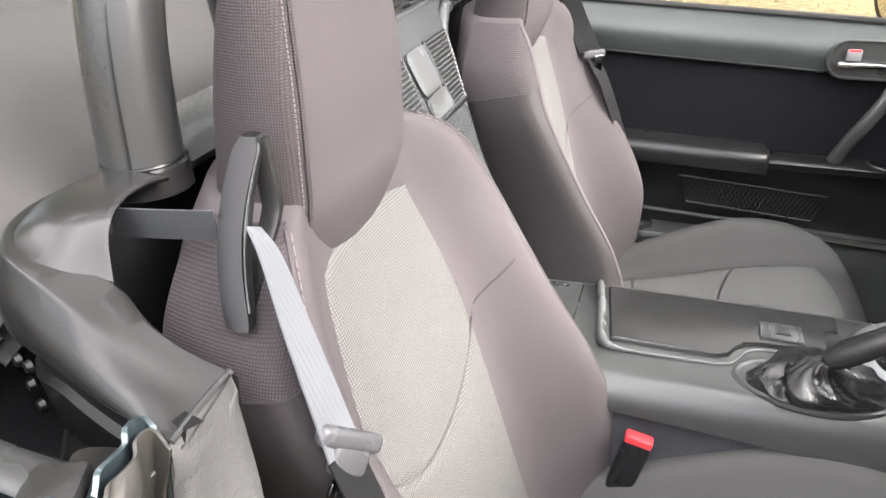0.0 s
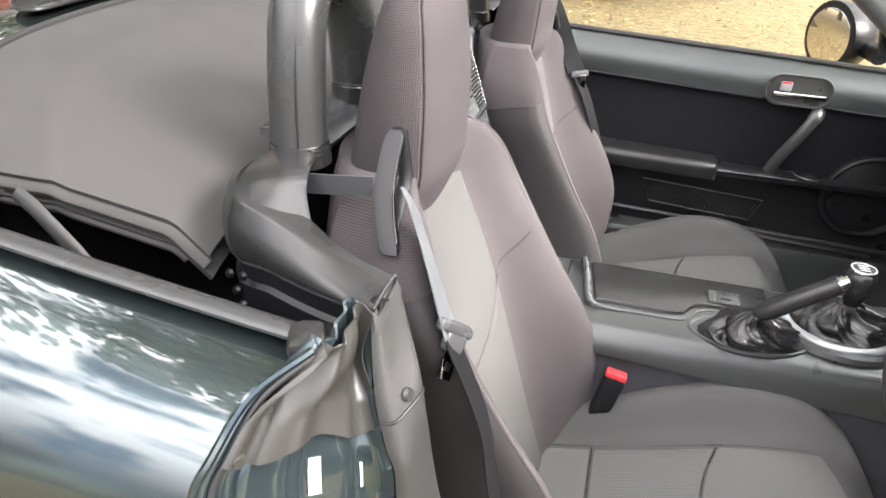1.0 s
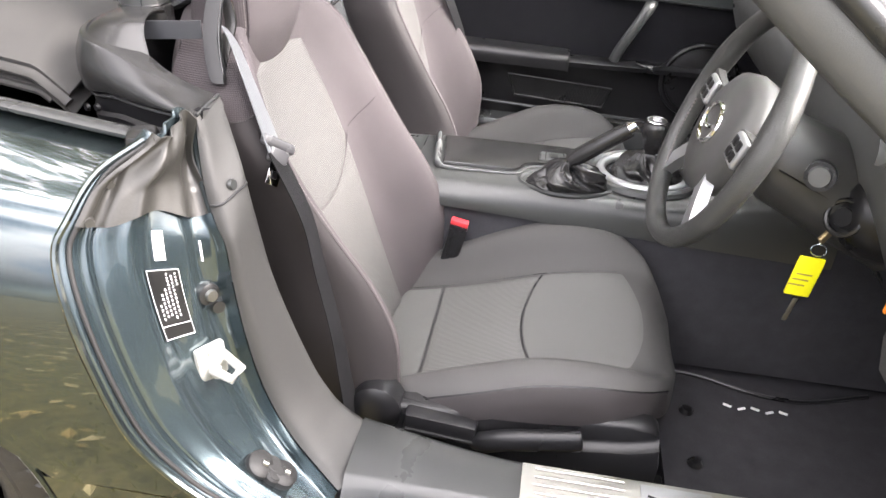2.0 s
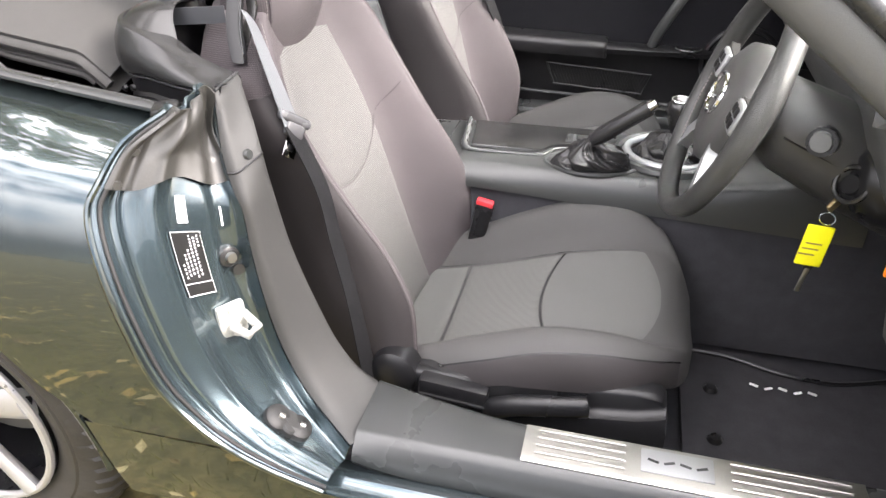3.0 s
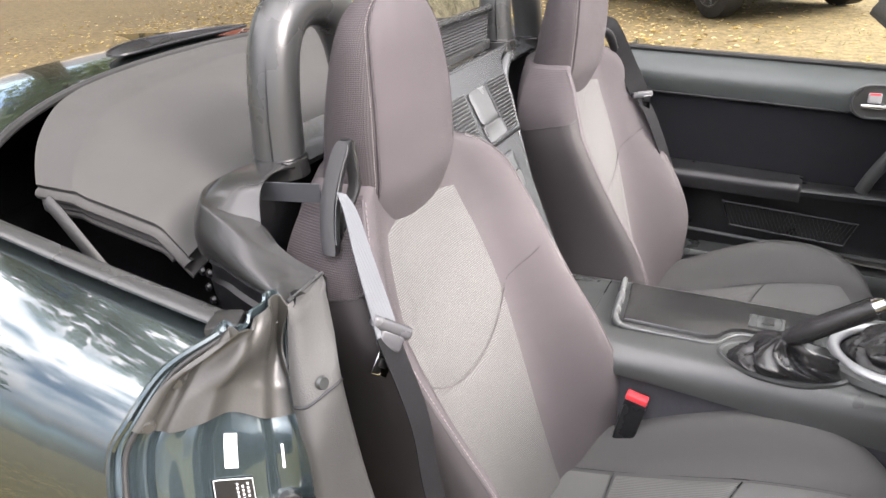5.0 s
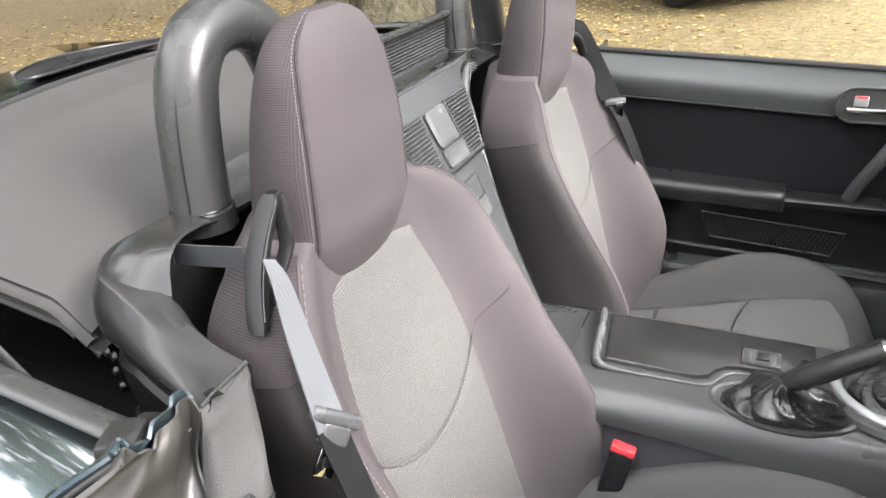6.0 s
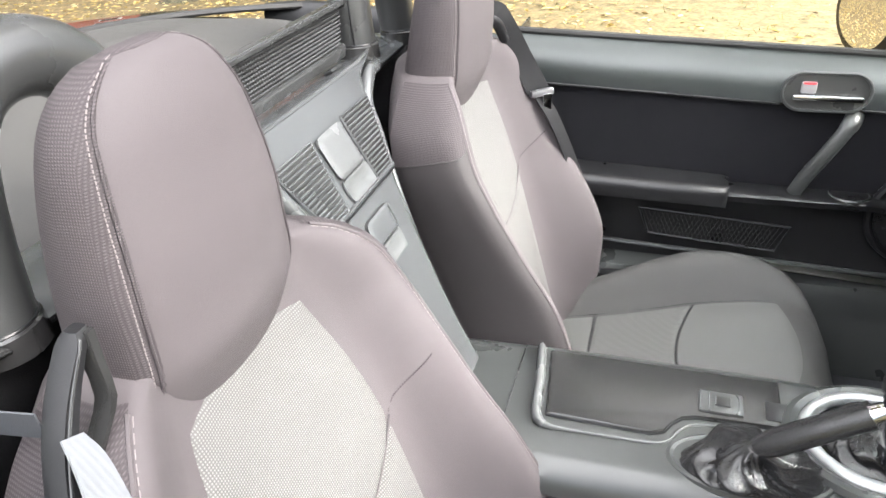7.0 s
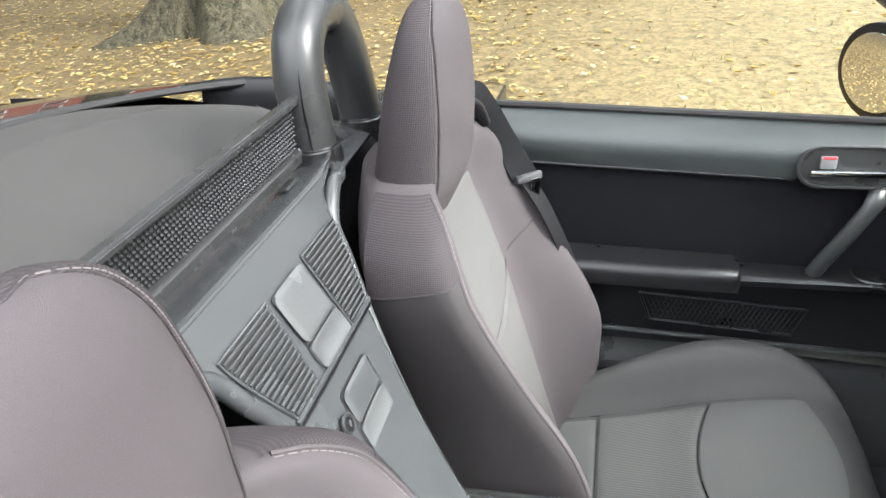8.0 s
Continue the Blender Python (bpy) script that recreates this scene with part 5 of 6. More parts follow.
# same strap as above, its colour darkened for shade between seat and trim
part("lower_webbing", ribbon([(-0.292, -0.552, 0.752), (-0.248, -0.572, 0.67), (-0.230, -0.586, 0.60), (-0.208, -0.597, 0.50), (-0.194, -0.602, 0.39), (-0.186, -0.602, 0.32)], [0.038, 0.034, 0.032, 0.032, 0.034, 0.036], [V(0.05, 0.93, -0.25), V(0.05, 0.95, -0.1), V(0.08, 0.95, 0.0), V(0.12, 0.95, 0.0), V(0.2, 0.9, 0.0), V(0.2, 0.9, 0.0)]), WEBDARK, belt, "lower webbing, darkened for the shaded gap")
t_y = V(0.60, 0.70, -0.68).normalized()
t_x = t_y.cross(V(-0.25, 0.1, 0.96)).normalized()
t_rot = Matrix((t_x, t_y, t_x.cross(t_y))).transposed()
t_at = V(-0.290, -0.549, 0.756)
tongue = part("belt_tongue", rbox(t_at + t_rot @ V(0, 0, 0.004), (0.012, 0.054, 0.015), 0.006, t_rot, None, 4), TONGUE, belt, "grey tongue with chrome blade", 60)
part("tongue_neck", rbox(t_at + t_rot @ V(0, 0.004, -0.010), (0.010, 0.032, 0.022), 0.0045, t_rot, None, 3), TONGUE, tongue, "", 60)
part("tongue_blade", rbox(t_at + t_rot @ V(0, 0.006, -0.032), (0.003, 0.020, 0.036), 0.001, t_rot), CHROME, tongue)
part("tongue_slot", rbox(t_at + t_rot @ V(0.001, 0.006, -0.036), (0.003, 0.010, 0.010), 0.001, t_rot), BLACK, tongue)
belt2 = thing("seat_belt", (-0.30, 0.58, 0.3), "grey webbing seat belt hanging beside the passenger's seat", "seat belt", "seat belts")
part("upper_webbing", ribbon([(-0.400, 0.480, 0.905), (-0.352, 0.500, 0.915), (-0.334, 0.512, 0.898), (-0.305, 0.543, 0.822), (-0.273, 0.554, 0.752)], 0.047, [V(0.1, 0.2, 0.9), V(0.3, 0.5, 0.5), V(0.5, 0.55, 0.1), V(0.6, 0.45, 0.0), V(0.6, 0.45, 0.1)]), WEBDARK, belt2, "grey webbing")
part("lower_webbing", ribbon([(-0.273, 0.556, 0.750), (-0.236, 0.560, 0.68), (-0.185, 0.590, 0.52), (-0.160, 0.610, 0.36)], 0.030, (0.4, 0.7, 0.1)), WEBDARK, belt2)
part("belt_guide", tube(spline([(-0.385, 0.470, 0.870), (-0.375, 0.464, 0.895), (-0.355, 0.476, 0.908), (-0.338, 0.498, 0.895), (-0.330, 0.518, 0.860)], 18), 0.009, 10, None, (1, 0.8)), BLACK, belt2)
t2 = part("belt_tongue", rbox((-0.268, 0.555, 0.752), (0.050, 0.012, 0.015), 0.005, Matrix.Rotation(radians(38), 3, "Z")), TONGUE, belt2, "tongue with chrome blade")
part("tongue_blade", rbox((-0.258, 0.556, 0.732), (0.018, 0.003, 0.036), 0.001, Matrix.Rotation(radians(38), 3, "Z")), CHROME, t2)
for s, y in ((-1, -0.146), (1, 0.146)):
    bk = thing("belt_buckle", (-0.10, y, 0.3), "black seat belt buckle with red release button", "belt buckle", "belt buckles")
    part("stalk", rbox((-0.105, y, 0.375), (0.036, 0.020, 0.11), 0.005, Matrix.Rotation(radians(12), 3, "Y")), BLACK, bk)
    part("release_button", rbox((-0.094, y, 0.432), (0.036, 0.018, 0.012), 0.003, Matrix.Rotation(radians(12), 3, "Y")), RED, bk, "red release button")
    part("stalk_foot", rbox((-0.120, y, 0.29), (0.03, 0.012, 0.10), 0.003), BLACK, bk)

# ---- centre console ----
console = thing("centre_console", (0.1, 0, 0.16), "dark grey plastic centre console with a raised lid", "console")
C_TOP = curve([(-0.36, 0.497), (-0.20, 0.503), (-0.15, 0.505), (0.10, 0.506), (0.30, 0.503), (0.45, 0.520), (0.60, 0.56)])
C_BOT = curve([(-0.36, 0.46), (-0.13, 0.462), (0.22, 0.440), (0.60, 0.42)])


def con_ring(x):
    top, bot = C_TOP(x), C_BOT(x)
    half = [(0.132, bot - 0.004), (0.132, bot + 0.004), (0.126, lerp(bot, top, 0.55)), (0.118, top - 0.014), (0.110, top - 0.004), (0.098, top), (0.05, top + 0.001)]
    return [V(x, -y, z) for y, z in half] + [V(x, y, z) for y, z in reversed(half)]


part("console_body", loft([con_ring(lerp(-0.36, 0.62, k / 30)) for k in range(31)], True), PLASTIC, console, "", 40)


def lid_outline():
    """The lid's plan: a rectangle with a stepped corner beside the handbrake."""
    pts = [(-0.163, 0.092), (-0.148, -0.040), (-0.012, -0.043), (0.004, -0.036), (0.014, -0.018), (0.026, -0.006), (0.044, 0.0), (0.150, 0.004), (0.150, 0.092)]
    return pts


def slab(outline, z0, z1, inset=0.003):
    n = len(outline)
    cx, cy = sum(p[0] for p in outline) / n, sum(p[1] for p in outline) / n
    shrink = [(p[0] + (cx - p[0]) * inset * 12, p[1] + (cy - p[1]) * inset * 12) for p in outline]
    return loft([[V(x, y, z0) for x, y in outline], [V(x, y, z1 - 0.002) for x, y in outline], [V(x, y, z1) for x, y in shrink]], True, True)


lid = part("lid", slab(lid_outline(), 0.503, 0.5125), CAPPLASTIC, console, "flat storage lid")
part("lid_gap", tube([V(x, y, 0.5075) for x, y in lid_outline()], 0.0022, 6), BLACK, lid)
RIM = spline([(-0.181, 0.104, 0.496), (-0.180, 0.097, 0.507), (-0.177, 0.083, 0.511), (-0.170, 0.03, 0.512), (-0.163, -0.035, 0.512), (-0.155, -0.056, 0.511), (-0.132, -0.062, 0.509), (-0.06, -0.060, 0.508), (-0.008, -0.058, 0.508), (0.012, -0.048, 0.508), (0.026, -0.026, 0.509), (0.048, -0.012, 0.508), (0.10, -0.008, 0.507)], 60)
# lighter grey than the console: the chamfer's sky sheen is put into its colour
part("sheen_rim", tube(RIM, [0.010 if k < 24 else max(0.0028, 0.010 - 0.0009 * (k - 23)) for k in range(60)], 12, None, (1, 0.7), True, (0, 0, 1)), FLAPGREY, console, "rounded rim, coloured light for the sky's sheen", 60)
part("console_joint", tube([con_ring(-0.205)[k] + V(0, 0, 0.0006) for k in range(14)], 0.0012, 5), BLACK, console)
sw = part("window_switch", rbox((0.075, 0.030, 0.513), (0.056, 0.040, 0.005), 0.002), PLASTIC, console, "switch panel")
part("switch_frame", tube([V(0.049, 0.012, 0.5155), V(0.049, 0.048, 0.5155), V(0.060, 0.049, 0.5155), V(0.060, 0.011, 0.5155)], 0.0012, 6), BULKPLASTIC, sw)
part("switch_edge", tube([V(0.094, 0.011, 0.5155), V(0.098, 0.020, 0.5155), V(0.098, 0.040, 0.5155), V(0.094, 0.049, 0.5155)], 0.0012, 6), BULKPLASTIC, sw)
part("switch_key", rbox((0.078, 0.030, 0.5165), (0.018, 0.018, 0.004), 0.0015), LABEL, sw)
part("switch_mark", rbox((0.068, 0.030, 0.5165), (0.002, 0.016, 0.002), 0), BULKPLASTIC, sw)
part("coin_slot", rbox((0.145, 0.030, 0.511), (0.030, 0.036, 0.006), 0.003), BLACK, console)
part("surround_ring", torus((0.262, 0.005, 0.512), (0, 0, 1), 0.078, 0.009, 48, 10, None, 1.12, 1.0, (1, 0, 0)), SILVER, console, "silver ring round the gear lever")
part("surround_base", torus((0.262, 0.005, 0.507), (0, 0, 1), 0.094, 0.011, 48, 8, None, 1.12, 1.0, (1, 0, 0)), PLASTIC, console)


def crumple(c, rx, ry, h, tip, seed, n=84, m=30):
    """A soft leather boot gathered from an oval base up to a tip."""
    rings = []
    for j in range(m + 1):
        t = j / m
        ring = []
        for k in range(n):
            a = 2 * math.pi * k / n
            base = V(c[0] + rx * math.cos(a), c[1] + ry * math.sin(a), c[2])
            top = Vector(tip) + V(0.016 * math.cos(a), 0.014 * math.sin(a), 0)
            p = base.lerp(top, t)
            bulge = math.sin(t * math.pi)
            wr = 1.2 * noise.noise(V(math.cos(a) * 1.4, math.sin(a) * 1.4, t * 1.6 + seed)) + 0.75 - 1.9 * abs(noise.noise(V(math.cos(a + t * 1.4) * 2.1, math.sin(a + t * 1.4) * 2.1, t * 1.7 + seed)))
            p += V(math.cos(a), math.sin(a), 0.3) * (bulge * (0.002 + 0.019 * wr)) - V(0, 0, bulge * h * 0.10)
            ring.append(p)
        rings.append(ring)
    return loft(rings, True, True)


gear = thing("gear_lever", (0.262, 0.005, 0.505), "black leather gear lever with round shift knob", "gear lever")
part("gear_boot", crumple((0.262, 0.005, 0.506), 0.078, 0.068, 0.05, (0.264, 0.003, 0.560), 3.1), LEATHER, gear, "creased black leather boot", 70)
part("knob", loft([[V(0.266 + r * math.cos(a), 0.001 + r * math.sin(a), z) for a in [2 * math.pi * k / 24 for k in range(24)]] for r, z in ((0.010, 0.555), (0.014, 0.565), (0.019, 0.580), (0.025, 0.600), (0.026, 0.612), (0.023, 0.622), (0.016, 0.627))]), LEATHER, gear, "leather knob", 60)
kp = part("shift_plate", disc((0.266, 0.001, 0.6265), (0, 0, 1), 0.019, 0.003, 24, None, 0.017), BLACK, gear, "shift pattern plate")
part("plate_ring", torus((0.266, 0.001, 0.628), (0, 0, 1), 0.0185, 0.002, 28, 6), CHROME, kp)
for dx in (-0.008, 0.0, 0.008):
    part("pattern_bar", rbox((0.266, 0.001 + dx, 0.630), (0.016, 0.0016, 0.001), 0), WHITE, kp)
part("pattern_bar", rbox((0.266, 0.001, 0.630), (0.0016, 0.016, 0.001), 0), WHITE, kp)

brake = thing("handbrake", (0.10, -0.09, 0.505), "black leather handbrake lever with crumpled leather boot", "handbrake")
part("brake_boot", crumple((0.105, -0.072, 0.502), 0.085, 0.042, 0.06, (0.108, -0.090, 0.566), 7.7), LEATHER, brake, "shiny crumpled black leather boot", 70)
part("boot_frame", torus((0.105, -0.068, 0.503), (0, 0, 1), 0.046, 0.006, 40, 8, None, 2.0, 1.0, (1, 0, 0)), PLASTIC, brake)
grip = part("grip", tube([V(0.105, -0.094, 0.566), V(0.122, -0.094, 0.580), V(0.165, -0.0955, 0.614), V(0.205, -0.097, 0.645)], [0.012, 0.0165, 0.016, 0.0155], 18), LEATHER, brake, "ribbed leather grip")
part("release_button", tube([V(0.205, -0.097, 0.645), V(0.216, -0.097, 0.654)], [0.011, 0.009], 16), CHROME, brake, "chrome release button")
part("grip_stitching", stitches([V(0.122, -0.096, 0.597), V(0.165, -0.0975, 0.6305), V(0.205, -0.099, 0.661)], 0.0012, 0.005), THREAD, grip)

# ---- dashboard and steering ----
dash = thing("dashboard", (0.6, 0, 0.5), "dark grey dashboard with round air vents", "dashboard")
D_PROF = [(0.80, 0.50), (0.66, 0.53), (0.575, 0.588), (0.524, 0.643), (0.487, 0.705), (0.468, 0.76), (0.467, 0.80), (0.478, 0.826), (0.52, 0.845), (0.65, 0.860), (0.90, 0.848), (1.05, 0.825)]


dp = [spline([(a, 0, b) for a, b in D_PROF], 41)][0]


def dash_fast(u, v):
    p = dp[round(u * 40)]
    y = lerp(-0.66, 0.66, v)
    return V(p.x + 0.03 * (abs(y) / 0.66) ** 8, y, p.z - 0.03 * (abs(y) / 0.66) ** 6)


part("dash_body", grid(dash_fast, 40, 40, 0.004), DASHGREY, dash, "", 60)
for y in (-0.572, 0.572):
    c, n = V(0.502, y, 0.774), V(-0.86, 0.18 if y > 0 else -0.18, 0.30).normalized()
    pod = part("vent_pod", tube([c - n * 0.10, c - n * 0.03, c], [0.096, 0.092, 0.058], 36), VENTGREY, dash, "rounded vent pod")
    part("vent_ring", torus(c, n, 0.048, 0.006, 40, 8), CAPPLASTIC, pod)
    part("vent_cup", disc(c - n * 0.004, n, 0.044, 0.005, 28), BLACK, pod)
    for k in range(-2, 3):
        part("vane", rbox(c + n * 0.003 + V(0, 0, 0.016 * k), (0.006, 0.083 * math.sqrt(1 - (k / 3) ** 2), 0.004), 0.001), CAPPLASTIC, pod)
    part("vane_bar", rbox(c + n * 0.006, (0.006, 0.008, 0.078), 0.001), CAPPLASTIC, pod)
cowl = part("instrument_cowl", loft([[V(x, -0.347 + w * math.cos(a), 0.80 + h * math.sin(a)) for a in [math.pi * k / 20 for k in range(21)]] for x, w, h in ((0.44, 0.165, 0.085), (0.455, 0.172, 0.092), (0.56, 0.17, 0.09), (0.70, 0.15, 0.06))], False), PLASTIC, dash, "instrument cowl", 60)
for dy in (-0.07, 0.07):
    part("dial", disc((0.545, -0.347 + dy, 0.815), (-1, 0, 0.2), 0.052, 0.006, 28), BLACK, cowl)
    part("dial_ring", torus((0.538, -0.347 + dy, 0.817), (-1, 0, 0.2), 0.053, 0.004, 32, 6), CHROME, cowl)
part("dash_top_joint", tube([dash_fast(0.71, k / 30) + V(0, 0, 0.0005) for k in range(31)], 0.0016, 6), BLACK, dash)
part("knee_panel", grid(lambda u, v: V(lerp(0.50, 0.66, u), lerp(-0.62, -0.13, v), lerp(0.70, 0.47, u)), 8, 8, 0.006), PLASTIC, dash)
part("dash_end", loft([[V(x + dx, y, z) for y, z in ((-0.575, 0.80), (-0.578, 0.60), (-0.600, 0.565), (-0.640, 0.565), (-0.645, 0.80))] for x, dx in ((0.500, 0.0), (0.512, -0.004), (0.62, 0))], True), DARK, dash, "dark grey end panel of the dashboard")
part("orange_light", rbox((0.484, -0.590, 0.652), (0.010, 0.007, 0.016), 0.002), ORANGE, dash)
part("column_cover", loft([[V(x, -0.347 + w * math.cos(a), zc + h * math.sin(a)) for a in [2 * math.pi * k / 28 for k in range(28)]] for x, zc, w, h in ((0.345, 0.745, 0.055, 0.055), (0.37, 0.735, 0.072, 0.070), (0.46, 0.695, 0.080, 0.078), (0.56, 0.65, 0.085, 0.08))]), DARK, dash, "steering column cover", 60)
part("column_joint", tube([V(lerp(0.37, 0.56, k / 8), -0.347 - lerp(0.072, 0.085, k / 8) * 0.995, lerp(0.735, 0.65, k / 8) + 0.004) for k in range(9)], 0.0015, 6), BLACK, dash)
part("lock_housing", loft([[V(x, -0.425 + w * math.cos(a), z + h * math.sin(a)) for a in [2 * math.pi * k / 24 for k in range(24)]] for x, z, w, h in ((0.468, 0.690, 0.028, 0.032), (0.476, 0.688, 0.040, 0.044), (0.50, 0.684, 0.050, 0.056), (0.56, 0.675, 0.056, 0.06))]), BLACK, dash, "dark housing round the ignition lock", 60)
stalk = part("indicator_stalk", tube([V(0.43, -0.38, 0.735), V(0.42, -0.425, 0.745), V(0.412, -0.450, 0.752), V(0.404, -0.468, 0.757)], [0.010, 0.012, 0.020, 0.019], 14), BLACK, dash)
part("stalk_cap", disc((0.404, -0.467, 0.757), (-0.4, -0.9, 0.2), 0.0150, 0.006, 18, None, 0.013), FLAPGREY, stalk)
part("wiper_stalk", tube([V(0.40, -0.29, 0.745), V(0.40, -0.235, 0.755), V(0.395, -0.19, 0.760)], [0.007, 0.008, 0.012], 10), BLACK, dash)
ign = part("ignition_lock", disc((0.480, -0.430, 0.682), (-0.75, -0.55, 0.35), 0.026, 0.018, 24), BLACK, dash, "ignition lock")
part("lock_ring", torus((0.463, -0.442, 0.690), (-0.75, -0.55, 0.35), 0.024, 0.004, 28, 8), CAPPLASTIC, ign)
part("lock_face", disc((0.464, -0.441, 0.6895), (-0.75, -0.55, 0.35), 0.015, 0.005, 20, None, 0.013), BLACK, ign)

wheel_n = V(-math.cos(radians(20)), 0, math.sin(radians(20)))
wheel_u = V(math.sin(radians(20)), 0, math.cos(radians(20)))
wheel_c = V(0.300, -0.347, 0.764)
steer = thing("steering_wheel", wheel_c, "black leather three-spoke steering wheel with silver accents", "steering wheel")
side_v = V(0, 1, 0)


def on_wheel(a, r, d=0.0):
    return wheel_c + wheel_u * (r * math.sin(a)) - side_v * (r * math.cos(a)) + wheel_n * d


rim_rings = []
for k in range(73):
    a = 2 * math.pi * k / 72
    out = (on_wheel(a, 1) - wheel_c).normalized()
    fat = 1.0 + 0.12 * math.exp(-((math.sin(a) - 0.35) / 0.25) ** 2)
    rim_rings.append([on_wheel(a, 0.173) + out * (0.0145 * fat * math.cos(b)) + wheel_n * (0.0165 * fat * math.sin(b)) for b in [2 * math.pi * j / 14 for j in range(14)]])
wrim = part("rim", loft(rim_rings, True, False), WHEELLEATHER, steer, "worn black leather rim")
for a0, a1 in ((-0.85, -0.12), (math.pi + 0.12, math.pi + 0.85)):
    part("rim_stitching", stitches([on_wheel(lerp(a0, a1, k / 20), 0.1590, 0.004) for k in range(21)], 0.0016, 0.006), THREAD, wrim)
hub = part("hub_pad", loft([[wheel_c + wheel_u * (rr * (0.95 if math.sin(a) > 0 else 1.1) * math.sin(a)) + side_v * (rr * 1.05 * math.cos(a)) + wheel_n * d for a in [2 * math.pi * k / 32 for k in range(32)]] for rr, d in ((0.055, -0.06), (0.082, -0.050), (0.090, -0.018), (0.086, 0.002), (0.066, 0.013), (0.02, 0.018))]), HUBPAD, steer, "airbag hub pad", 60)
part("emblem_ring", torus(wheel_c + wheel_n * 0.018, wheel_n, 0.028, 0.0038, 36, 8, None, 1.25, 1.0, (0, 1, 0)), CHROME, hub, "plain chrome oval emblem")
part("emblem_bar", tube([wheel_c + wheel_n * 0.019 + side_v * 0.02, wheel_c + wheel_n * 0.020 - wheel_u * 0.006, wheel_c + wheel_n * 0.019 - side_v * 0.02], 0.003, 6), CHROME, hub)
for a in (0.12, math.pi - 0.12):
    sp = part("spoke", loft([[on_wheel(a + da, r, d) for da, d in ((-w, -0.01), (-w, 0.004), (w, 0.004), (w, -0.01))] for r, w in ((0.06, 0.42), (0.10, 0.22), (0.14, 0.14), (0.166, 0.13))]), DARK, steer, "spoke with buttons")
    turn = Matrix((side_v, wheel_u, wheel_n)).transposed()
    bezel = part("button_bezel", rbox(on_wheel(a, 0.116, 0.008), (0.046, 0.040, 0.010), 0.008, turn, None, 3), SILVER, sp, "satin silver button surround", 60)
    for dx in (-0.0095, 0.0095):
        for dz in (-0.008, 0.008):
            part("spoke_button", rbox(on_wheel(a, 0.116, 0.0125) + side_v * dx + wheel_u * dz, (0.016, 0.013, 0.005), 0.002, turn), BLACK, bezel)
    a2 = -math.pi / 2 + (0.75 if math.cos(a) > 0 else -0.75)
    part("lower_spoke", loft([[on_wheel(a2 + da, r, d) for da, d in ((-w, -0.012), (-w, 0.0), (w, 0.006), (w, -0.012))] for r, w in ((0.065, 0.30), (0.11, 0.15), (0.172, 0.11))]), SILVER, steer, "satin silver lower spoke")

key = thing("key_ring", (0.4440, -0.4420, 0.6480), "ignition key with bright yellow plastic tag and spare key", "key")
tilt = Matrix.Rotation(radians(4), 3, "Y")
part("ignition_key", rbox((0.4560, -0.4340, 0.6600), (0.036, 0.006, 0.014), 0.002, Matrix.Rotation(radians(35), 3, "Z") @ Matrix.Rotation(radians(-40), 3, "Y")), BRASS, key, "brass key head")
part("split_ring", torus((0.4470, -0.4440, 0.6360), (0.3, 0.9, 0.1), 0.010, 0.0012, 24, 6), CHROME, key)
tagp = part("tag", rbox((0.4400, -0.4480, 0.5930), (0.036, 0.006, 0.066), 0.005, tilt), YELLOW, key, "bright yellow tag")
part("tag_back", rbox((0.4440, -0.4410, 0.5860), (0.034, 0.008, 0.056), 0.004, tilt), BLACK, key)
for k in range(3):
    part("tag_print", rbox((0.438 - 0.003 * k, -0.4512, 0.598 - 0.009 * k), (0.022, 0.0006, 0.0022), 0, tilt), BRASS, tagp)
part("spare_key", rbox((0.4400, -0.4430, 0.5340), (0.007, 0.002, 0.050), 0.001, Matrix.Rotation(radians(8), 3, "Y")), STEEL, key, "steel key blade")
part("key_bow", rbox((0.4420, -0.4420, 0.5580), (0.014, 0.006, 0.014), 0.003), BLACK, key)

# scuff plate on the sill
scuff = thing("scuff_plate", (0.30, -0.70, 0.372), "polished steel scuff plate with ribs on the sill", "scuff plate")
part("plate", loft([[V(x, y, z) for y, z in ((-0.7385, 0.368), (-0.7375, 0.3745), (-0.732, 0.3775), (-0.674, 0.3770), (-0.672, 0.372))] for x in (0.077, 0.080, 0.515, 0.518)]), STEEL, scuff)
panel_sc = part("engraved_panel", rbox((0.283, -0.701, 0.3785), (0.094, 0.040, 0.002), 0.0008), SILVER, scuff)
for k in range(4):
    part("engraved_mark", rbox((0.252 + 0.021 * k, -0.701, 0.3797), (0.015, 0.004, 0.0006), 0, Matrix.Rotation(radians(20 if k % 2 else -15), 3, "Z")), PLASTIC, panel_sc)
for x0, x1 in ((0.095, 0.215), (0.352, 0.500)):
    for k in range(4):
        part("rib", tube([V(x0, -0.722 + 0.0135 * k, 0.3775), V(x1, -0.722 + 0.0135 * k, 0.3775)], 0.0024, 8), STEEL, scuff)

# ---- passenger's door, mirror, windscreen ----
door = thing("passenger_door", (0.1, 0.66, 0.3), "closed passenger door with dark cloth and vinyl lining", "car door")


def lining(z0, z1, fy, material, label):
    return part("lining", grid(lambda u, v: V(lerp(-0.335, 0.75, u), fy(lerp(-0.335, 0.75, u), v), lerp(z0, z1, v) - 0.050 * u), 24, 16, 0.004), material, door, label, 60)


bend = lambda x: -0.03 * max(0, (x + 0.335)) / 1.085
lining(0.742, 0.832, lambda x, v: 0.652 + bend(x) - 0.012 * math.sin(min(v * 1.8, 1) * math.pi / 2) + 0.050 * max(0, v - 0.35) ** 2.2 / 0.65 ** 2.2, VINYL, "grey-green vinyl upper lining")
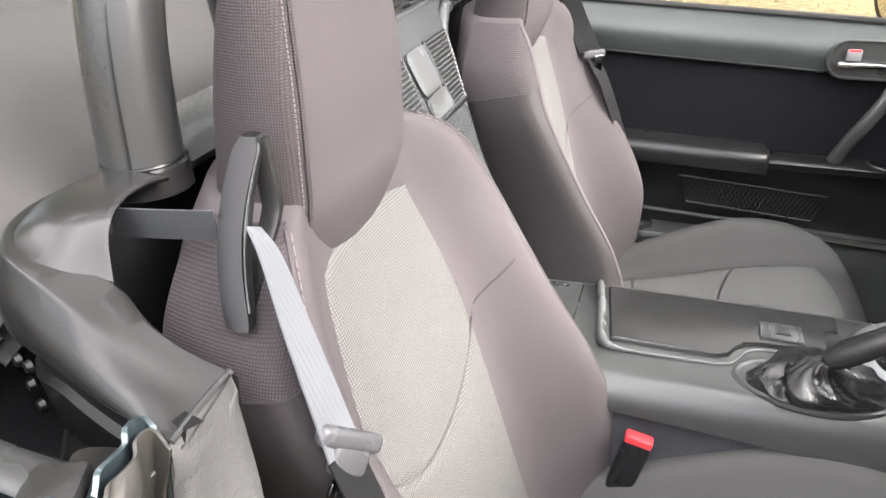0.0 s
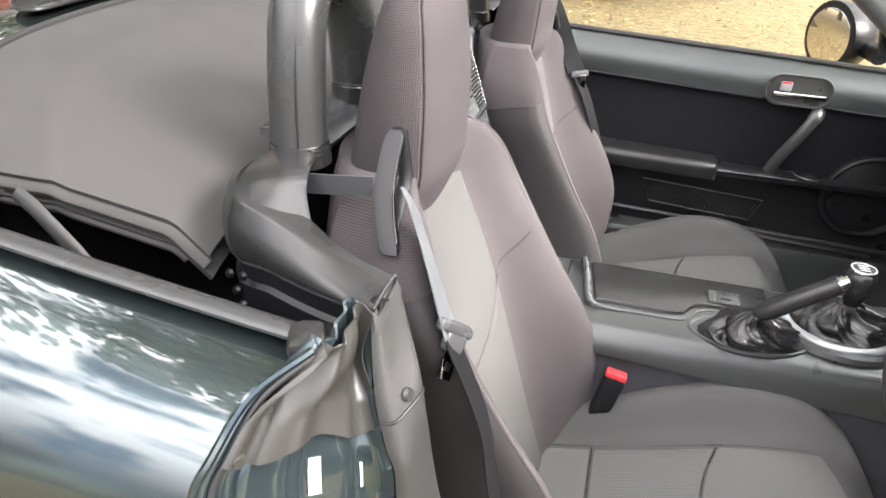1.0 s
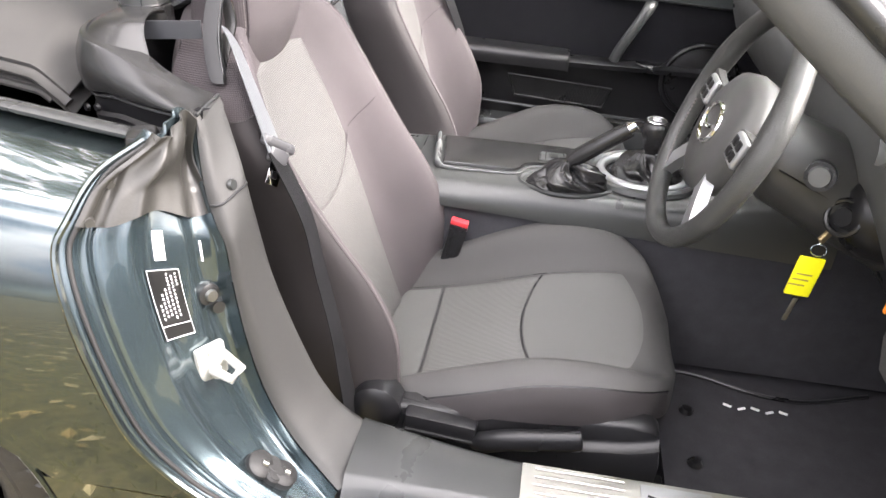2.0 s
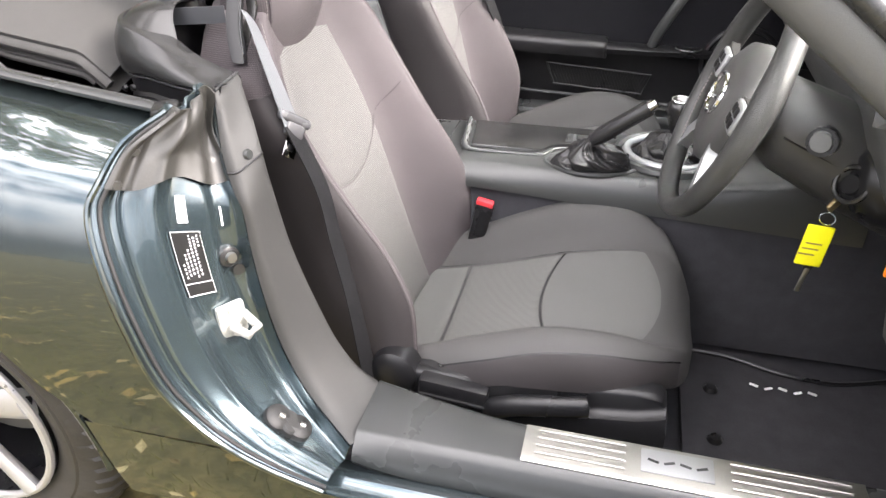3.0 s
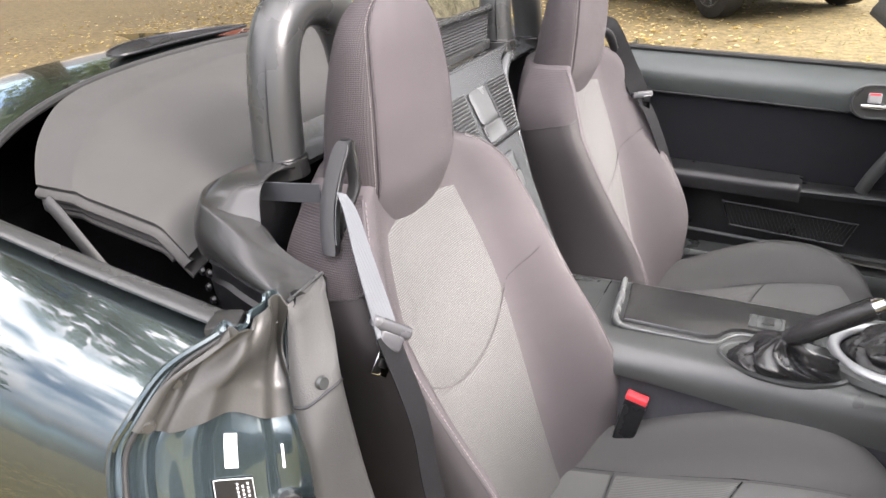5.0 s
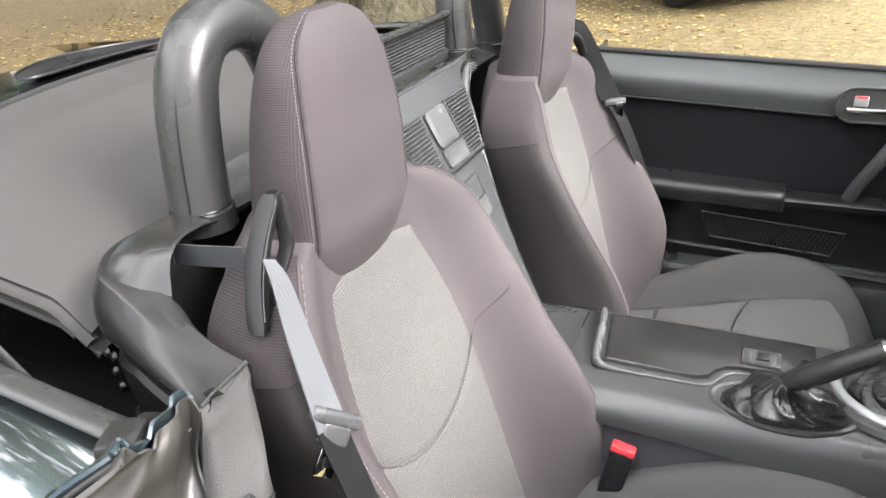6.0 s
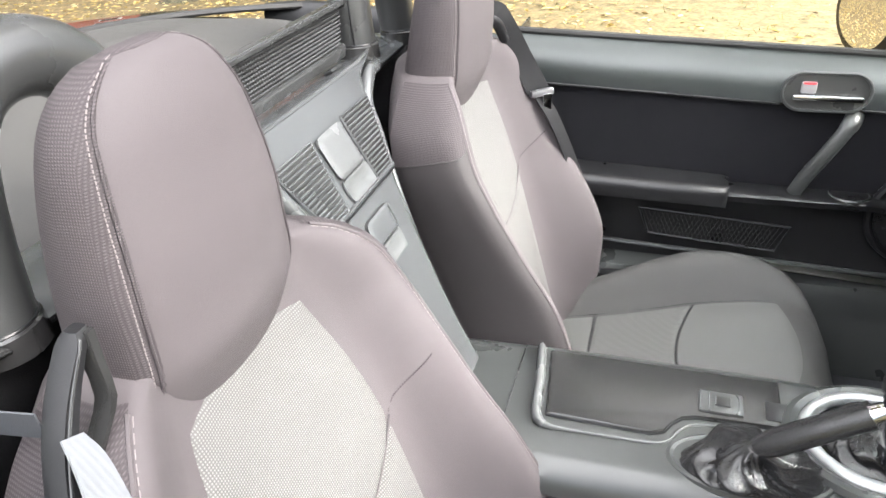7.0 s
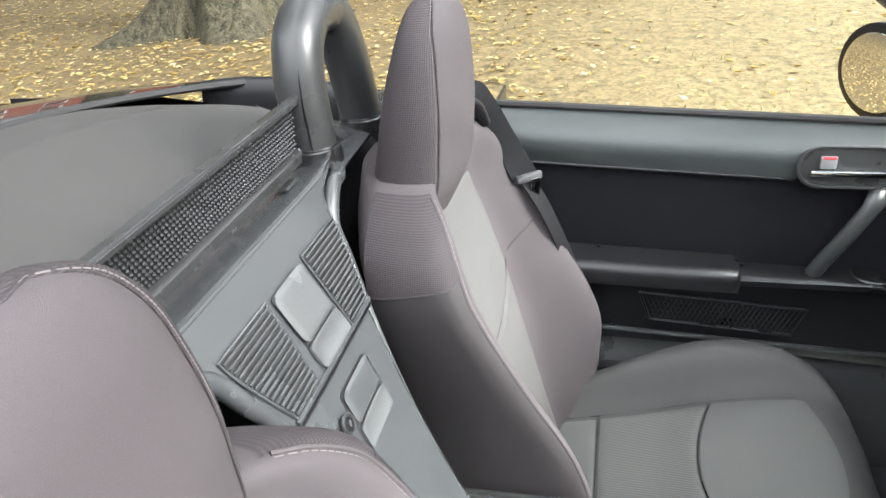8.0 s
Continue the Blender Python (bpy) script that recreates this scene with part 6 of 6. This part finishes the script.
lining(0.545, 0.742, lambda x, v: 0.672 + bend(x) - 0.012 * v, DOORCLOTH, "black cloth lining")
lining(0.33, 0.545, lambda x, v: 0.668 + bend(x) + 0.006 * math.sin(v * 3), BLACK, "black lower lining")
part("lining_seam", tube([V(lerp(-0.335, 0.75, k / 12), 0.652 + bend(lerp(-0.335, 0.75, k / 12)), 0.742 - 0.050 * k / 12) for k in range(13)], 0.003, 6), BLACK, door)
part("belt_seal", tube([V(lerp(-0.345, 0.75, k / 12), 0.690 + bend(lerp(-0.335, 0.75, k / 12)), 0.836 - 0.050 * k / 12) for k in range(13)], 0.007, 8), RUBBER, door, "black window seal")
part("door_outer", grid(lambda u, v: V(lerp(-0.345, 0.75, u), 0.705 + 0.14 * math.sin(v * 1.57) ** 0.7 + bend(lerp(-0.335, 0.75, u)), lerp(0.834 - 0.05 * u, 0.34, v)), 12, 12, 0.004), PAINT, door, "", 60)
part("door_rear_face", grid(lambda u, v: V(-0.34, lerp(0.66, 0.80, u), lerp(0.36, 0.835, v)), 3, 6, 0.004), BLACK, door)
arm = part("armrest", loft([[V(x, 0.680, z - 0.05), V(x, 0.600 + d, z - 0.045), V(x, 0.592 + d, z - 0.020), V(x, 0.598 + d, z - 0.004), V(x, 0.615 + d, z), V(x, 0.680, z + 0.002)] for x, z, d in ((-0.33, 0.570, 0.01), (-0.25, 0.567, 0.0), (0.0, 0.560, 0.0), (0.085, 0.557, 0.002), (0.095, 0.553, 0.008))]), BLACK, door, "padded vinyl armrest", 60)
part("door_shelf", loft([[V(x, 0.675, 0.520), V(x, 0.612, 0.522), V(x, 0.606, 0.536), V(x, 0.612, 0.545 - 0.02 * (x - 0.09)), V(x, 0.675, 0.543)] for x in (0.09, 0.2, 0.35, 0.6)]), BLACK, door, "", 60)
part("cup_hollow", torus((0.315, 0.640, 0.541), (0, 0, 1), 0.036, 0.003, 28, 6, None, 1.0, 0.8, (1, 0, 0)), PLASTIC, door)
part("pull_handle", tube(spline([(0.215, 0.628, 0.545), (0.228, 0.618, 0.585), (0.255, 0.612, 0.640), (0.282, 0.620, 0.690), (0.292, 0.645, 0.706)], 20), [0.013] * 14 + [0.015] * 6, 12, None, (0.8, 1.1), True, (0, 1, 0)), PLASTIC, door, "slanted pull handle")
yr = lambda x: 0.640 + bend(x)
stadium = []
for k in range(40):
    x = 0.232 + (0.038 if k < 10 or k >= 30 else -0.038) + 0.034 * math.cos(2 * math.pi * (k + 0.5) / 40)
    stadium.append(V(x, yr(x), 0.748 + 0.035 * math.sin(2 * math.pi * (k + 0.5) / 40)))
rel = part("release_bezel", tube(stadium + stadium[:2], 0.0030, 8), PLASTIC, door, "rounded release handle surround")
part("release_cup", loft([[p + V(0, d, 0) for p in stadium] for d in (0.0, 0.006)]), HOOPPLASTIC, rel)
part("release_lever", rbox((0.235, yr(0.235) - 0.006, 0.739), (0.116, 0.008, 0.011), 0.005, Matrix.Rotation(radians(-1.6), 3, "Z")), CHROME, rel, "chrome release lever")
part("lock_button", rbox((0.202, yr(0.202) - 0.004, 0.757), (0.026, 0.008, 0.022), 0.004), SILVER, rel)
part("lock_mark", rbox((0.202, yr(0.202) - 0.0085, 0.766), (0.020, 0.0015, 0.004), 0.0005), RED, rel)
pocket = part("net_pocket_rim", tube([V(-0.072, 0.646, 0.476), V(0.225, 0.640, 0.459), V(0.205, 0.640, 0.401), V(-0.050, 0.646, 0.415), V(-0.072, 0.646, 0.476)], 0.003, 8), BLACK, door, "rim of the net pocket")
net = bmesh.new()
for k in range(-6, 34):
    x = -0.072 + 0.30 * k / 33
    for dx in (-0.022, 0.022):
        a, b = V(x, 0.648, 0.472 - 0.055 * (x + 0.07)), V(x + dx * 1.2, 0.646, 0.413 - 0.05 * (x + 0.07))
        if -0.07 < b.x < 0.215 and a.x > -0.072:
            tube([a, b], 0.0009, 4, net)
part("net", net, RUBBER, pocket, "black net", kind="stuff")
part("door_speaker_ring", torus((0.455, 0.640, 0.505), (0, -1, 0), 0.098, 0.009, 40, 8), BLACK, door, "speaker ring")
part("door_speaker", disc((0.455, 0.646, 0.505), (0, -1, 0), 0.094, 0.010, 36, None, 0.07), BLACK, door, "round speaker grille")
part("door_sill_line", tube([V(-0.30, 0.645, 0.398), V(0.0, 0.640, 0.386), (0.6, 0.630, 0.366)], 0.005, 8), PLASTIC, door)
solo("passenger_scuff_plate", rbox((0.28, 0.630, 0.366), (0.44, 0.020, 0.004), 0.0015, Matrix.Rotation(radians(-2.4), 3, "Z") @ Matrix.Rotation(radians(2), 3, "Y")), STEEL, "thin steel scuff plate edge on the passenger sill", "scuff plate")
solo("passenger_sill", loft([[V(x, y, z) for y, z in ((0.60, 0.12), (0.605, 0.325), (0.615, 0.345), (0.66, 0.352), (0.76, 0.345), (0.83, 0.33), (0.835, 0.22))] for x in (-0.5, 0.2, 1.2)], False), PLASTIC, "dark plastic sill cover beside the passenger seat", "sill cover", kind="structure")

part("window_post", rbox((0.372, 0.668, 0.935), (0.024, 0.020, 0.19), 0.005, Matrix.Rotation(radians(-12), 3, "Y")), BLACK, door, "black post at the front of the window")

mirror = thing("door_mirror", (0.36, 0.80, 0.80), "dark oval door mirror reflecting the lawn", "mirror")
mn = V(-0.92, -0.38, -0.06).normalized()
mc = V(0.316, 0.845, 0.836)
part("housing", loft([[mc + mn * d + V(-mn.y, mn.x, 0).normalized() * (0.098 * r * math.cos(a)) + V(0, 0, 1) * (0.085 * r * math.sin(a)) for a in [2 * math.pi * k / 32 for k in range(32)]] for r, d in ((0.25, -0.10), (0.65, -0.085), (0.92, -0.05), (1.0, -0.01), (1.0, 0.004), (0.93, 0.006))]), BLACK, mirror, "", 60)
part("mirror_glass", loft([[mc + mn * d + V(-mn.y, mn.x, 0).normalized() * (0.082 * r * math.cos(a)) + V(0, 0, 1) * (0.069 * r * math.sin(a)) for a in [2 * math.pi * k / 32 for k in range(32)]] for r, d in ((1.0, 0.0), (1.0, 0.008), (0.97, 0.0085))]), MIRROR, mirror, "mirror glass")
part("mirror_arm", tube([V(0.40, 0.69, 0.835), V(0.39, 0.77, 0.825), V(0.38, 0.82, 0.835)], [0.03, 0.022, 0.024], 12, None, (1, 0.7)), BLACK, mirror)

screen = thing("windscreen", (0.6, 0, 0.85), "raked windscreen with dark pillars", "windscreen")
for s in (-1, 1):
    base, head_p = V(0.560, 0.688 * s, 0.792), V(0.125, 0.570 * s, 1.125)
    part("pillar", tube(spline([V(0.70, 0.715 * s, 0.68), base, V(0.415, 0.655 * s, 0.898), V(0.272, 0.615 * s, 1.008), head_p], 24), [0.036] * 24, 12, None, (1.0, 0.72), True, (0.5, 0, 0.85)), DASHGREY, screen, "dark grey windscreen pillar", 60)
    part("pillar_seal", tube(spline([V(0.72, 0.735 * s, 0.69), base + V(0.020, 0.026 * s, 0.012), V(0.435, 0.682 * s, 0.912), V(0.292, 0.642 * s, 1.022), head_p + V(0.02, 0.027 * s, 0.012)], 24), 0.013, 10), HOOPPLASTIC, screen, "rubber seal along the pillar", 60)
part("header", tube([V(0.125, -0.570, 1.125), V(0.100, -0.3, 1.140), V(0.092, 0, 1.145), V(0.100, 0.3, 1.140), V(0.125, 0.570, 1.125)], 0.028, 12, None, (1, 0.7)), CAPPLASTIC, screen)
pane = part("pane", grid(lambda u, v: V(lerp(0.58, 0.125, u) + 0.10 * (1 - (2 * v - 1) ** 2) * (1 - u), lerp(-1, 1, v) * lerp(0.67, 0.56, u), lerp(0.79, 1.13, u)), 8, 16, 0.005), GLASS, screen, "clear glass")
pane.visible_shadow = False

# ---- surroundings ----
BARK = mat("tree_bark", (0.080, 0.074, 0.048), 0.95, var=0.85, scale=14, bump=0.6, bscale=60, dist=0.02, spec=0.2)
bk = BARK.node_tree
b_map, b_no = bk.nodes.new("ShaderNodeMapping"), bk.nodes.new("ShaderNodeTexNoise")
b_map.inputs["Scale"].default_value = (16, 16, 1.6)
b_no.inputs["Scale"].default_value, b_no.inputs["Detail"].default_value = 1.0, 8.0
bk.links.new([k for k in bk.nodes if k.type == "TEX_COORD"][0].outputs["Object"], b_map.inputs["Vector"])
bk.links.new(b_map.outputs["Vector"], b_no.inputs["Vector"])
bk.links.new(b_map.outputs["Vector"], [k for k in bk.nodes if k.type == "TEX_NOISE"][0].inputs["Vector"])
[k for k in bk.nodes if k.type == "TEX_NOISE"][0].inputs["Scale"].default_value = 1.0
b_bump = [k for k in bk.nodes if k.type == "BUMP"][0]
bk.links.new(b_no.outputs["Fac"], b_bump.inputs["Height"])
b_bump.inputs["Distance"].default_value, b_bump.inputs["Strength"].default_value = 0.08, 1.0
tree = thing("tree", (-3.7, 5.4, 0), "broad old tree trunk with flared roots in leaf litter", "tree")


def trunk_ring(z):
    flare = 0.45 + 0.55 * math.exp(-z / 0.28)
    ring = []
    for k in range(64):
        a = 2 * math.pi * k / 64
        root = 1 + 0.28 * math.exp(-z / 0.30) * math.sin(a * 5 + 0.6) + 0.05 * math.sin(a * 13 + z * 2) + 0.03 * noise.noise(V(math.cos(a) * 4, math.sin(a) * 4, z * 3))
        ring.append(V(-3.75 + 0.95 * flare * root * math.cos(a), 5.75 + 0.9 * flare * root * math.sin(a), z))
    return ring


part("trunk", loft([trunk_ring(-0.05 + 4.5 * (k / 40) ** 1.6) for k in range(41)]), BARK, tree, "rough grey-brown bark", 80)


def limb_of(a, z, reach):
    b = V(-3.75, 5.75, z)
    d = V(math.cos(a), math.sin(a), 0)
    return tube([b, b + d * reach * 0.35 + V(0, 0, reach * 0.30), b + d * reach * 0.75 + V(0, 0, reach * 0.55), b + d * reach + V(0, 0, reach * 0.62)], [0.24, 0.17, 0.09, 0.03], 8)


for k in range(7):
    part("limb", limb_of(0.9 * k + 0.3, 3.6 + 0.12 * k, 4.5 + (k % 3)), BARK, tree)
CROWN = mat("autumn_foliage", (0.11, 0.11, 0.022), 0.6, var=0.5, scale=1.2, spec=0.3)


def crown_mesh(x, y, z0, z1, spread, clumps, per, seed, size, material, parent):
    r = random.Random(seed)
    vs, fs = [], []
    for c in range(clumps):
        a, q = r.uniform(0, 6.283), math.sqrt(r.random())
        cx, cy, cz = x + spread * q * math.cos(a), y + spread * q * math.sin(a), lerp(z0 + (z1 - z0) * 0.25 * q, z1 - (z1 - z0) * 0.5 * q * q, r.random())
        for k in range(per):
            p = V(cx + r.gauss(0, 0.5), cy + r.gauss(0, 0.5), cz + r.gauss(0, 0.35))
            s1 = V(r.gauss(0, 1), r.gauss(0, 1), r.gauss(0, 1)).normalized() * r.uniform(size * 0.5, size)
            s2 = s1.orthogonal() * 0.7
            n = len(vs)
            vs.extend([tuple(p - s1), tuple(p + s2), tuple(p + s1), tuple(p - s2)])
            fs.append((n, n + 1, n + 2, n + 3))
    me = bpy.data.meshes.new("crown")
    me.from_pydata(vs, [], fs)
    me.materials.append(material)
    ob = new("crown", me)
    ob.parent = parent
    ob.matrix_parent_inverse = parent.matrix_basis.inverted()


crown_mesh(-3.75, 5.75, 3.9, 12.5, 8.0, 190, 90, 77, 0.20, CROWN, tree)


# leaves and tufts on the ground
LEAF = bpy.data.materials.new("fallen_leaf")
LEAF.use_nodes = True
ln, ll = LEAF.node_tree.nodes, LEAF.node_tree.links
l_geo, l_ramp = ln.new("ShaderNodeNewGeometry"), ln.new("ShaderNodeValToRGB")
l_ramp.color_ramp.elements[0].color, l_ramp.color_ramp.elements[1].color = (0.12, 0.075, 0.035, 1), (0.55, 0.47, 0.25, 1)
mid = l_ramp.color_ramp.elements.new(0.45)
mid.color = (0.42, 0.30, 0.075, 1)
ll.new(l_geo.outputs["Random Per Island"], l_ramp.inputs["Fac"])
ll.new(l_ramp.outputs["Color"], ln["Principled BSDF"].inputs["Base Color"])
ln["Principled BSDF"].inputs["Roughness"].default_value = 0.7
GRASS = mat("dry_grass", (0.16, 0.15, 0.045), 0.8, var=0.5, scale=6, spec=0.2)
rng = random.Random(5)
verts, faces = [], []


def ground_z(x, y):
    return (noise.noise(V(x * 0.5, y * 0.5, 0)) * 0.05 - 0.01) * math.exp(-(x * x + y * y) / 900)


def leaf(x, y, size):
    a, t = rng.uniform(0, 6.283), rng.uniform(-0.5, 0.5)
    c, s = math.cos(a), math.sin(a)
    z, n = ground_z(x, y) + rng.uniform(0.004, 0.02), len(verts)
    curl = rng.uniform(0.0, 0.5) * size
    for px, py, pz in ((-1, 0, curl * 0.4), (-0.2, -0.5, curl), (-0.2, 0, 0), (-0.2, 0.5, curl), (1, 0, curl * 0.6)):
        verts.append((x + size * (px * c - py * s), y + size * (px * s + py * c), z + pz + px * size * 0.3 * t))
    faces.extend([(n, n + 1, n + 2), (n, n + 2, n + 3), (n + 1, n + 4, n + 2), (n + 2, n + 4, n + 3)])


for k in range(18000):
    r = rng.random() ** 0.7
    lx = rng.uniform(-9, 7) * (0.4 + 0.6 * r) - 0.8
    if lx > -1.2 and rng.random() < min(0.85, (lx + 1.2) * 0.5 + 0.25):
        continue
    leaf(lx, 1.0 + 12 * r * rng.random() ** 0.5, rng.uniform(0.014, 0.038))
for k in range(2500):
    leaf(rng.uniform(-4, 3), rng.uniform(-4.5, -0.9), rng.uniform(0.015, 0.035))
leaf_me = bpy.data.meshes.new("leaf_litter")
leaf_me.from_pydata(verts, [], faces)
leaf_me.materials.append(LEAF)
tagged(new("leaf_litter", leaf_me), "yellow and brown leaves scattered over the grass", "leaves", kind="stuff")
verts, faces = [], []
for k in range(9000):
    if k < 4500:
        x, y = rng.uniform(-2.2, 0.6), rng.uniform(-2.2, -0.72)
    else:
        x, y = rng.uniform(-7, 5), rng.uniform(1.2, 9)
    a, h, w = rng.uniform(0, 6.283), rng.uniform(0.015, 0.045), rng.uniform(0.0015, 0.004)
    z, n = ground_z(x, y), len(verts)
    dx, dy = math.cos(a), math.sin(a)
    verts.extend([(x - dy * w, y + dx * w, z), (x + dy * w, y - dx * w, z), (x + dx * h * 0.8, y + dy * h * 0.8, z + h)])
    faces.append((n, n + 1, n + 2))
grass_me = bpy.data.meshes.new("grass")
grass_me.from_pydata(verts, [], faces)
grass_me.materials.append(GRASS)
tagged(new("grass", grass_me), "short dry grass blades under and beside the car", "grass", kind="stuff")

# parked car farther off
far = thing("parked_car", (-0.5, 8.6, 0), "dark parked estate car farther off on the grass", "car")
fa = V(-0.90, 6.80, 0)
fd = V(-0.66, 0.75, 0).normalized()
fs = V(-fd.y, fd.x, 0)
fb = fa + fd * 2.6
DARKCAR = mat("dark_car_paint", (0.012, 0.012, 0.014), 0.25, metal=0.3, var=0.05, coat=1.0)
for c in (fa, fb):
    for d in (0.0, -1.5):
        p = c + fs * d
        ty = part("tyre", tube([p + fs * 0.11 + V(0, 0, 0.33), p + fs * 0.09 + V(0, 0, 0.33), p - fs * 0.09 + V(0, 0, 0.33), p - fs * 0.11 + V(0, 0, 0.33)], [0.29, 0.33, 0.33, 0.29], 32), RUBBER, far)
        part("rim", torus(p + fs * 0.105 + V(0, 0, 0.33), fs, 0.215, 0.012, 32, 8), DARK, ty)
        for k in range(10):
            a = 2 * math.pi * k / 10
            part("spoke", tube([p + fs * 0.10 + V(0, 0, 0.33), p + fs * 0.108 + V(0, 0, 0.33) + (fd * math.cos(a) + V(0, 0, 1) * math.sin(a)) * 0.21], [0.022, 0.014], 6), DARK, ty)
body = []
for t, z0, z1, w in ((-0.30, 0.45, 0.75, 0.80), (-0.28, 0.34, 0.95, 0.84), (-0.1, 0.26, 1.35, 0.86), (0.3, 0.24, 1.50, 0.86), (0.8, 0.24, 1.55, 0.86), (1.15, 0.26, 1.1, 0.86), (1.42, 0.30, 0.95, 0.82), (1.45, 0.45, 0.70, 0.78)):
    o = fa.lerp(fb, t) - fs * 0.75
    body.append([o + fs * (w * sx) + V(0, 0, z) for sx, z in ((0.95, z0), (1.0, lerp(z0, z1, 0.3)), (0.97, lerp(z0, z1, 0.6)), (0.75, z1), (-0.75, z1), (-0.97, lerp(z0, z1, 0.6)), (-1.0, lerp(z0, z1, 0.3)), (-0.95, z0))])
part("exhaust", tube([fa - fd * 0.55 - fs * 0.5 + V(0, 0, 0.34), fa - fd * 0.86 - fs * 0.5 + V(0, 0, 0.34)], 0.035, 14), STEEL, far)
part("body", loft(body), DARKCAR, far, "dark glossy body", 60)
# second trunk beyond the first
tree2 = thing("tree", (-9.5, 11.0, 0), "dark tree trunk farther off", "tree")
part("trunk", loft([[V(-9.5 + 0.42 * (1 + 0.5 * math.exp(-z / 0.3)) * math.cos(2 * math.pi * k / 24), 11 + 0.42 * (1 + 0.5 * math.exp(-z / 0.3)) * math.sin(2 * math.pi * k / 24), z) for k in range(24)] for z in (-0.05, 0.1, 0.25, 0.5, 1.0, 2.5, 5.0)]), BARK, tree2, "", 80)


# trees and a brick house round the lawn, which the bodywork mirrors
FOLIAGE = mat("foliage", (0.060, 0.085, 0.020), 0.6, var=0.5, scale=1.2, spec=0.3)


def park_tree(x, y, h, seed):
    r = random.Random(seed)
    t = thing("tree", (x, y, 0), "tall broadleaf tree with a full green crown", "tree", "trees round the lawn")
    part("trunk", loft([[V(x + q * math.cos(2 * math.pi * k / 12), y + q * math.sin(2 * math.pi * k / 12), z) for k in range(12)] for q, z in ((0.55, -0.05), (0.38, 0.5), (0.32, 2.0), (0.24, h * 0.6), (0.08, h * 0.9))]), BARK, t, "", 80)
    for k in range(5):
        a = 6.283 * k / 5 + r.random()
        b = V(x, y, h * r.uniform(0.35, 0.55))
        part("limb", tube([b, b + V(math.cos(a), math.sin(a), 0.9) * h * 0.12, b + V(math.cos(a), math.sin(a), 0.7) * h * 0.25], [0.14, 0.09, 0.03], 6), BARK, t)
    vs, fs2 = [], []
    clumps = [(r.gauss(0, 0.20) * h, r.gauss(0, 0.20) * h, h * r.uniform(0.36, 1.0)) for k in range(34)]
    for cx, cy, cz in clumps:
        for k in range(60):
            p = V(x + cx + r.gauss(0, 0.055) * h, y + cy + r.gauss(0, 0.055) * h, cz + r.gauss(0, 0.04) * h)
            s1 = V(r.gauss(0, 1), r.gauss(0, 1), r.gauss(0, 1)).normalized() * r.uniform(0.12, 0.28)
            s2 = s1.orthogonal() * 0.7
            n = len(vs)
            vs.extend([p - s1, p + s2, p + s1, p - s2])
            fs2.append((n, n + 1, n + 2, n + 3))
    me = bpy.data.meshes.new("crown")
    me.from_pydata([tuple(v) for v in vs], [], fs2)
    me.materials.append(FOLIAGE)
    ob = new("crown", me)
    ob.parent = t
    ob.matrix_parent_inverse = t.matrix_basis.inverted()


for k, (x, y, h) in enumerate(((-16, 9, 11), (-9, 19, 12), (-5, 20, 12), (3, 21, 11), (10, 18, 12), (-19, 1, 10), (-17, -7, 11), (-25, 14, 15), (-30, 24, 15), (-15, 33, 15), (-2, 32, 15), (-27, 5, 14), (-26, -4, 14), (8, 31, 14))):
    park_tree(x, y, h, 40 + k)
BRICK = mat("red_brick", (0.30, 0.10, 0.065), 0.85, var=0.25, scale=6)
house = thing("brick_house", (-20, 22, 0), "red brick house with white window frames beyond the lawn", "house")
part("wall", rbox((-20, 24, 2.6), (15, 6, 5.2), 0.02), BRICK, house)
ROOFTILE = mat("roof_tile", (0.07, 0.055, 0.05), 0.8, var=0.2, scale=5)
part("roof", loft([[V(x, 20.6, 5.2), V(x, 24, 7.4), V(x, 27.4, 5.2)] for x in (-27.8, -12.2)]), ROOFTILE, house)
for x in (-26, -23, -20, -17, -14):
    for z in (1.5, 3.9):
        w = part("window", rbox((x, 20.98, z), (1.1, 0.08, 1.3), 0.01), WHITE, house)
        part("pane", rbox((x, 20.93, z), (0.9, 0.04, 1.1), 0), LABEL, w)
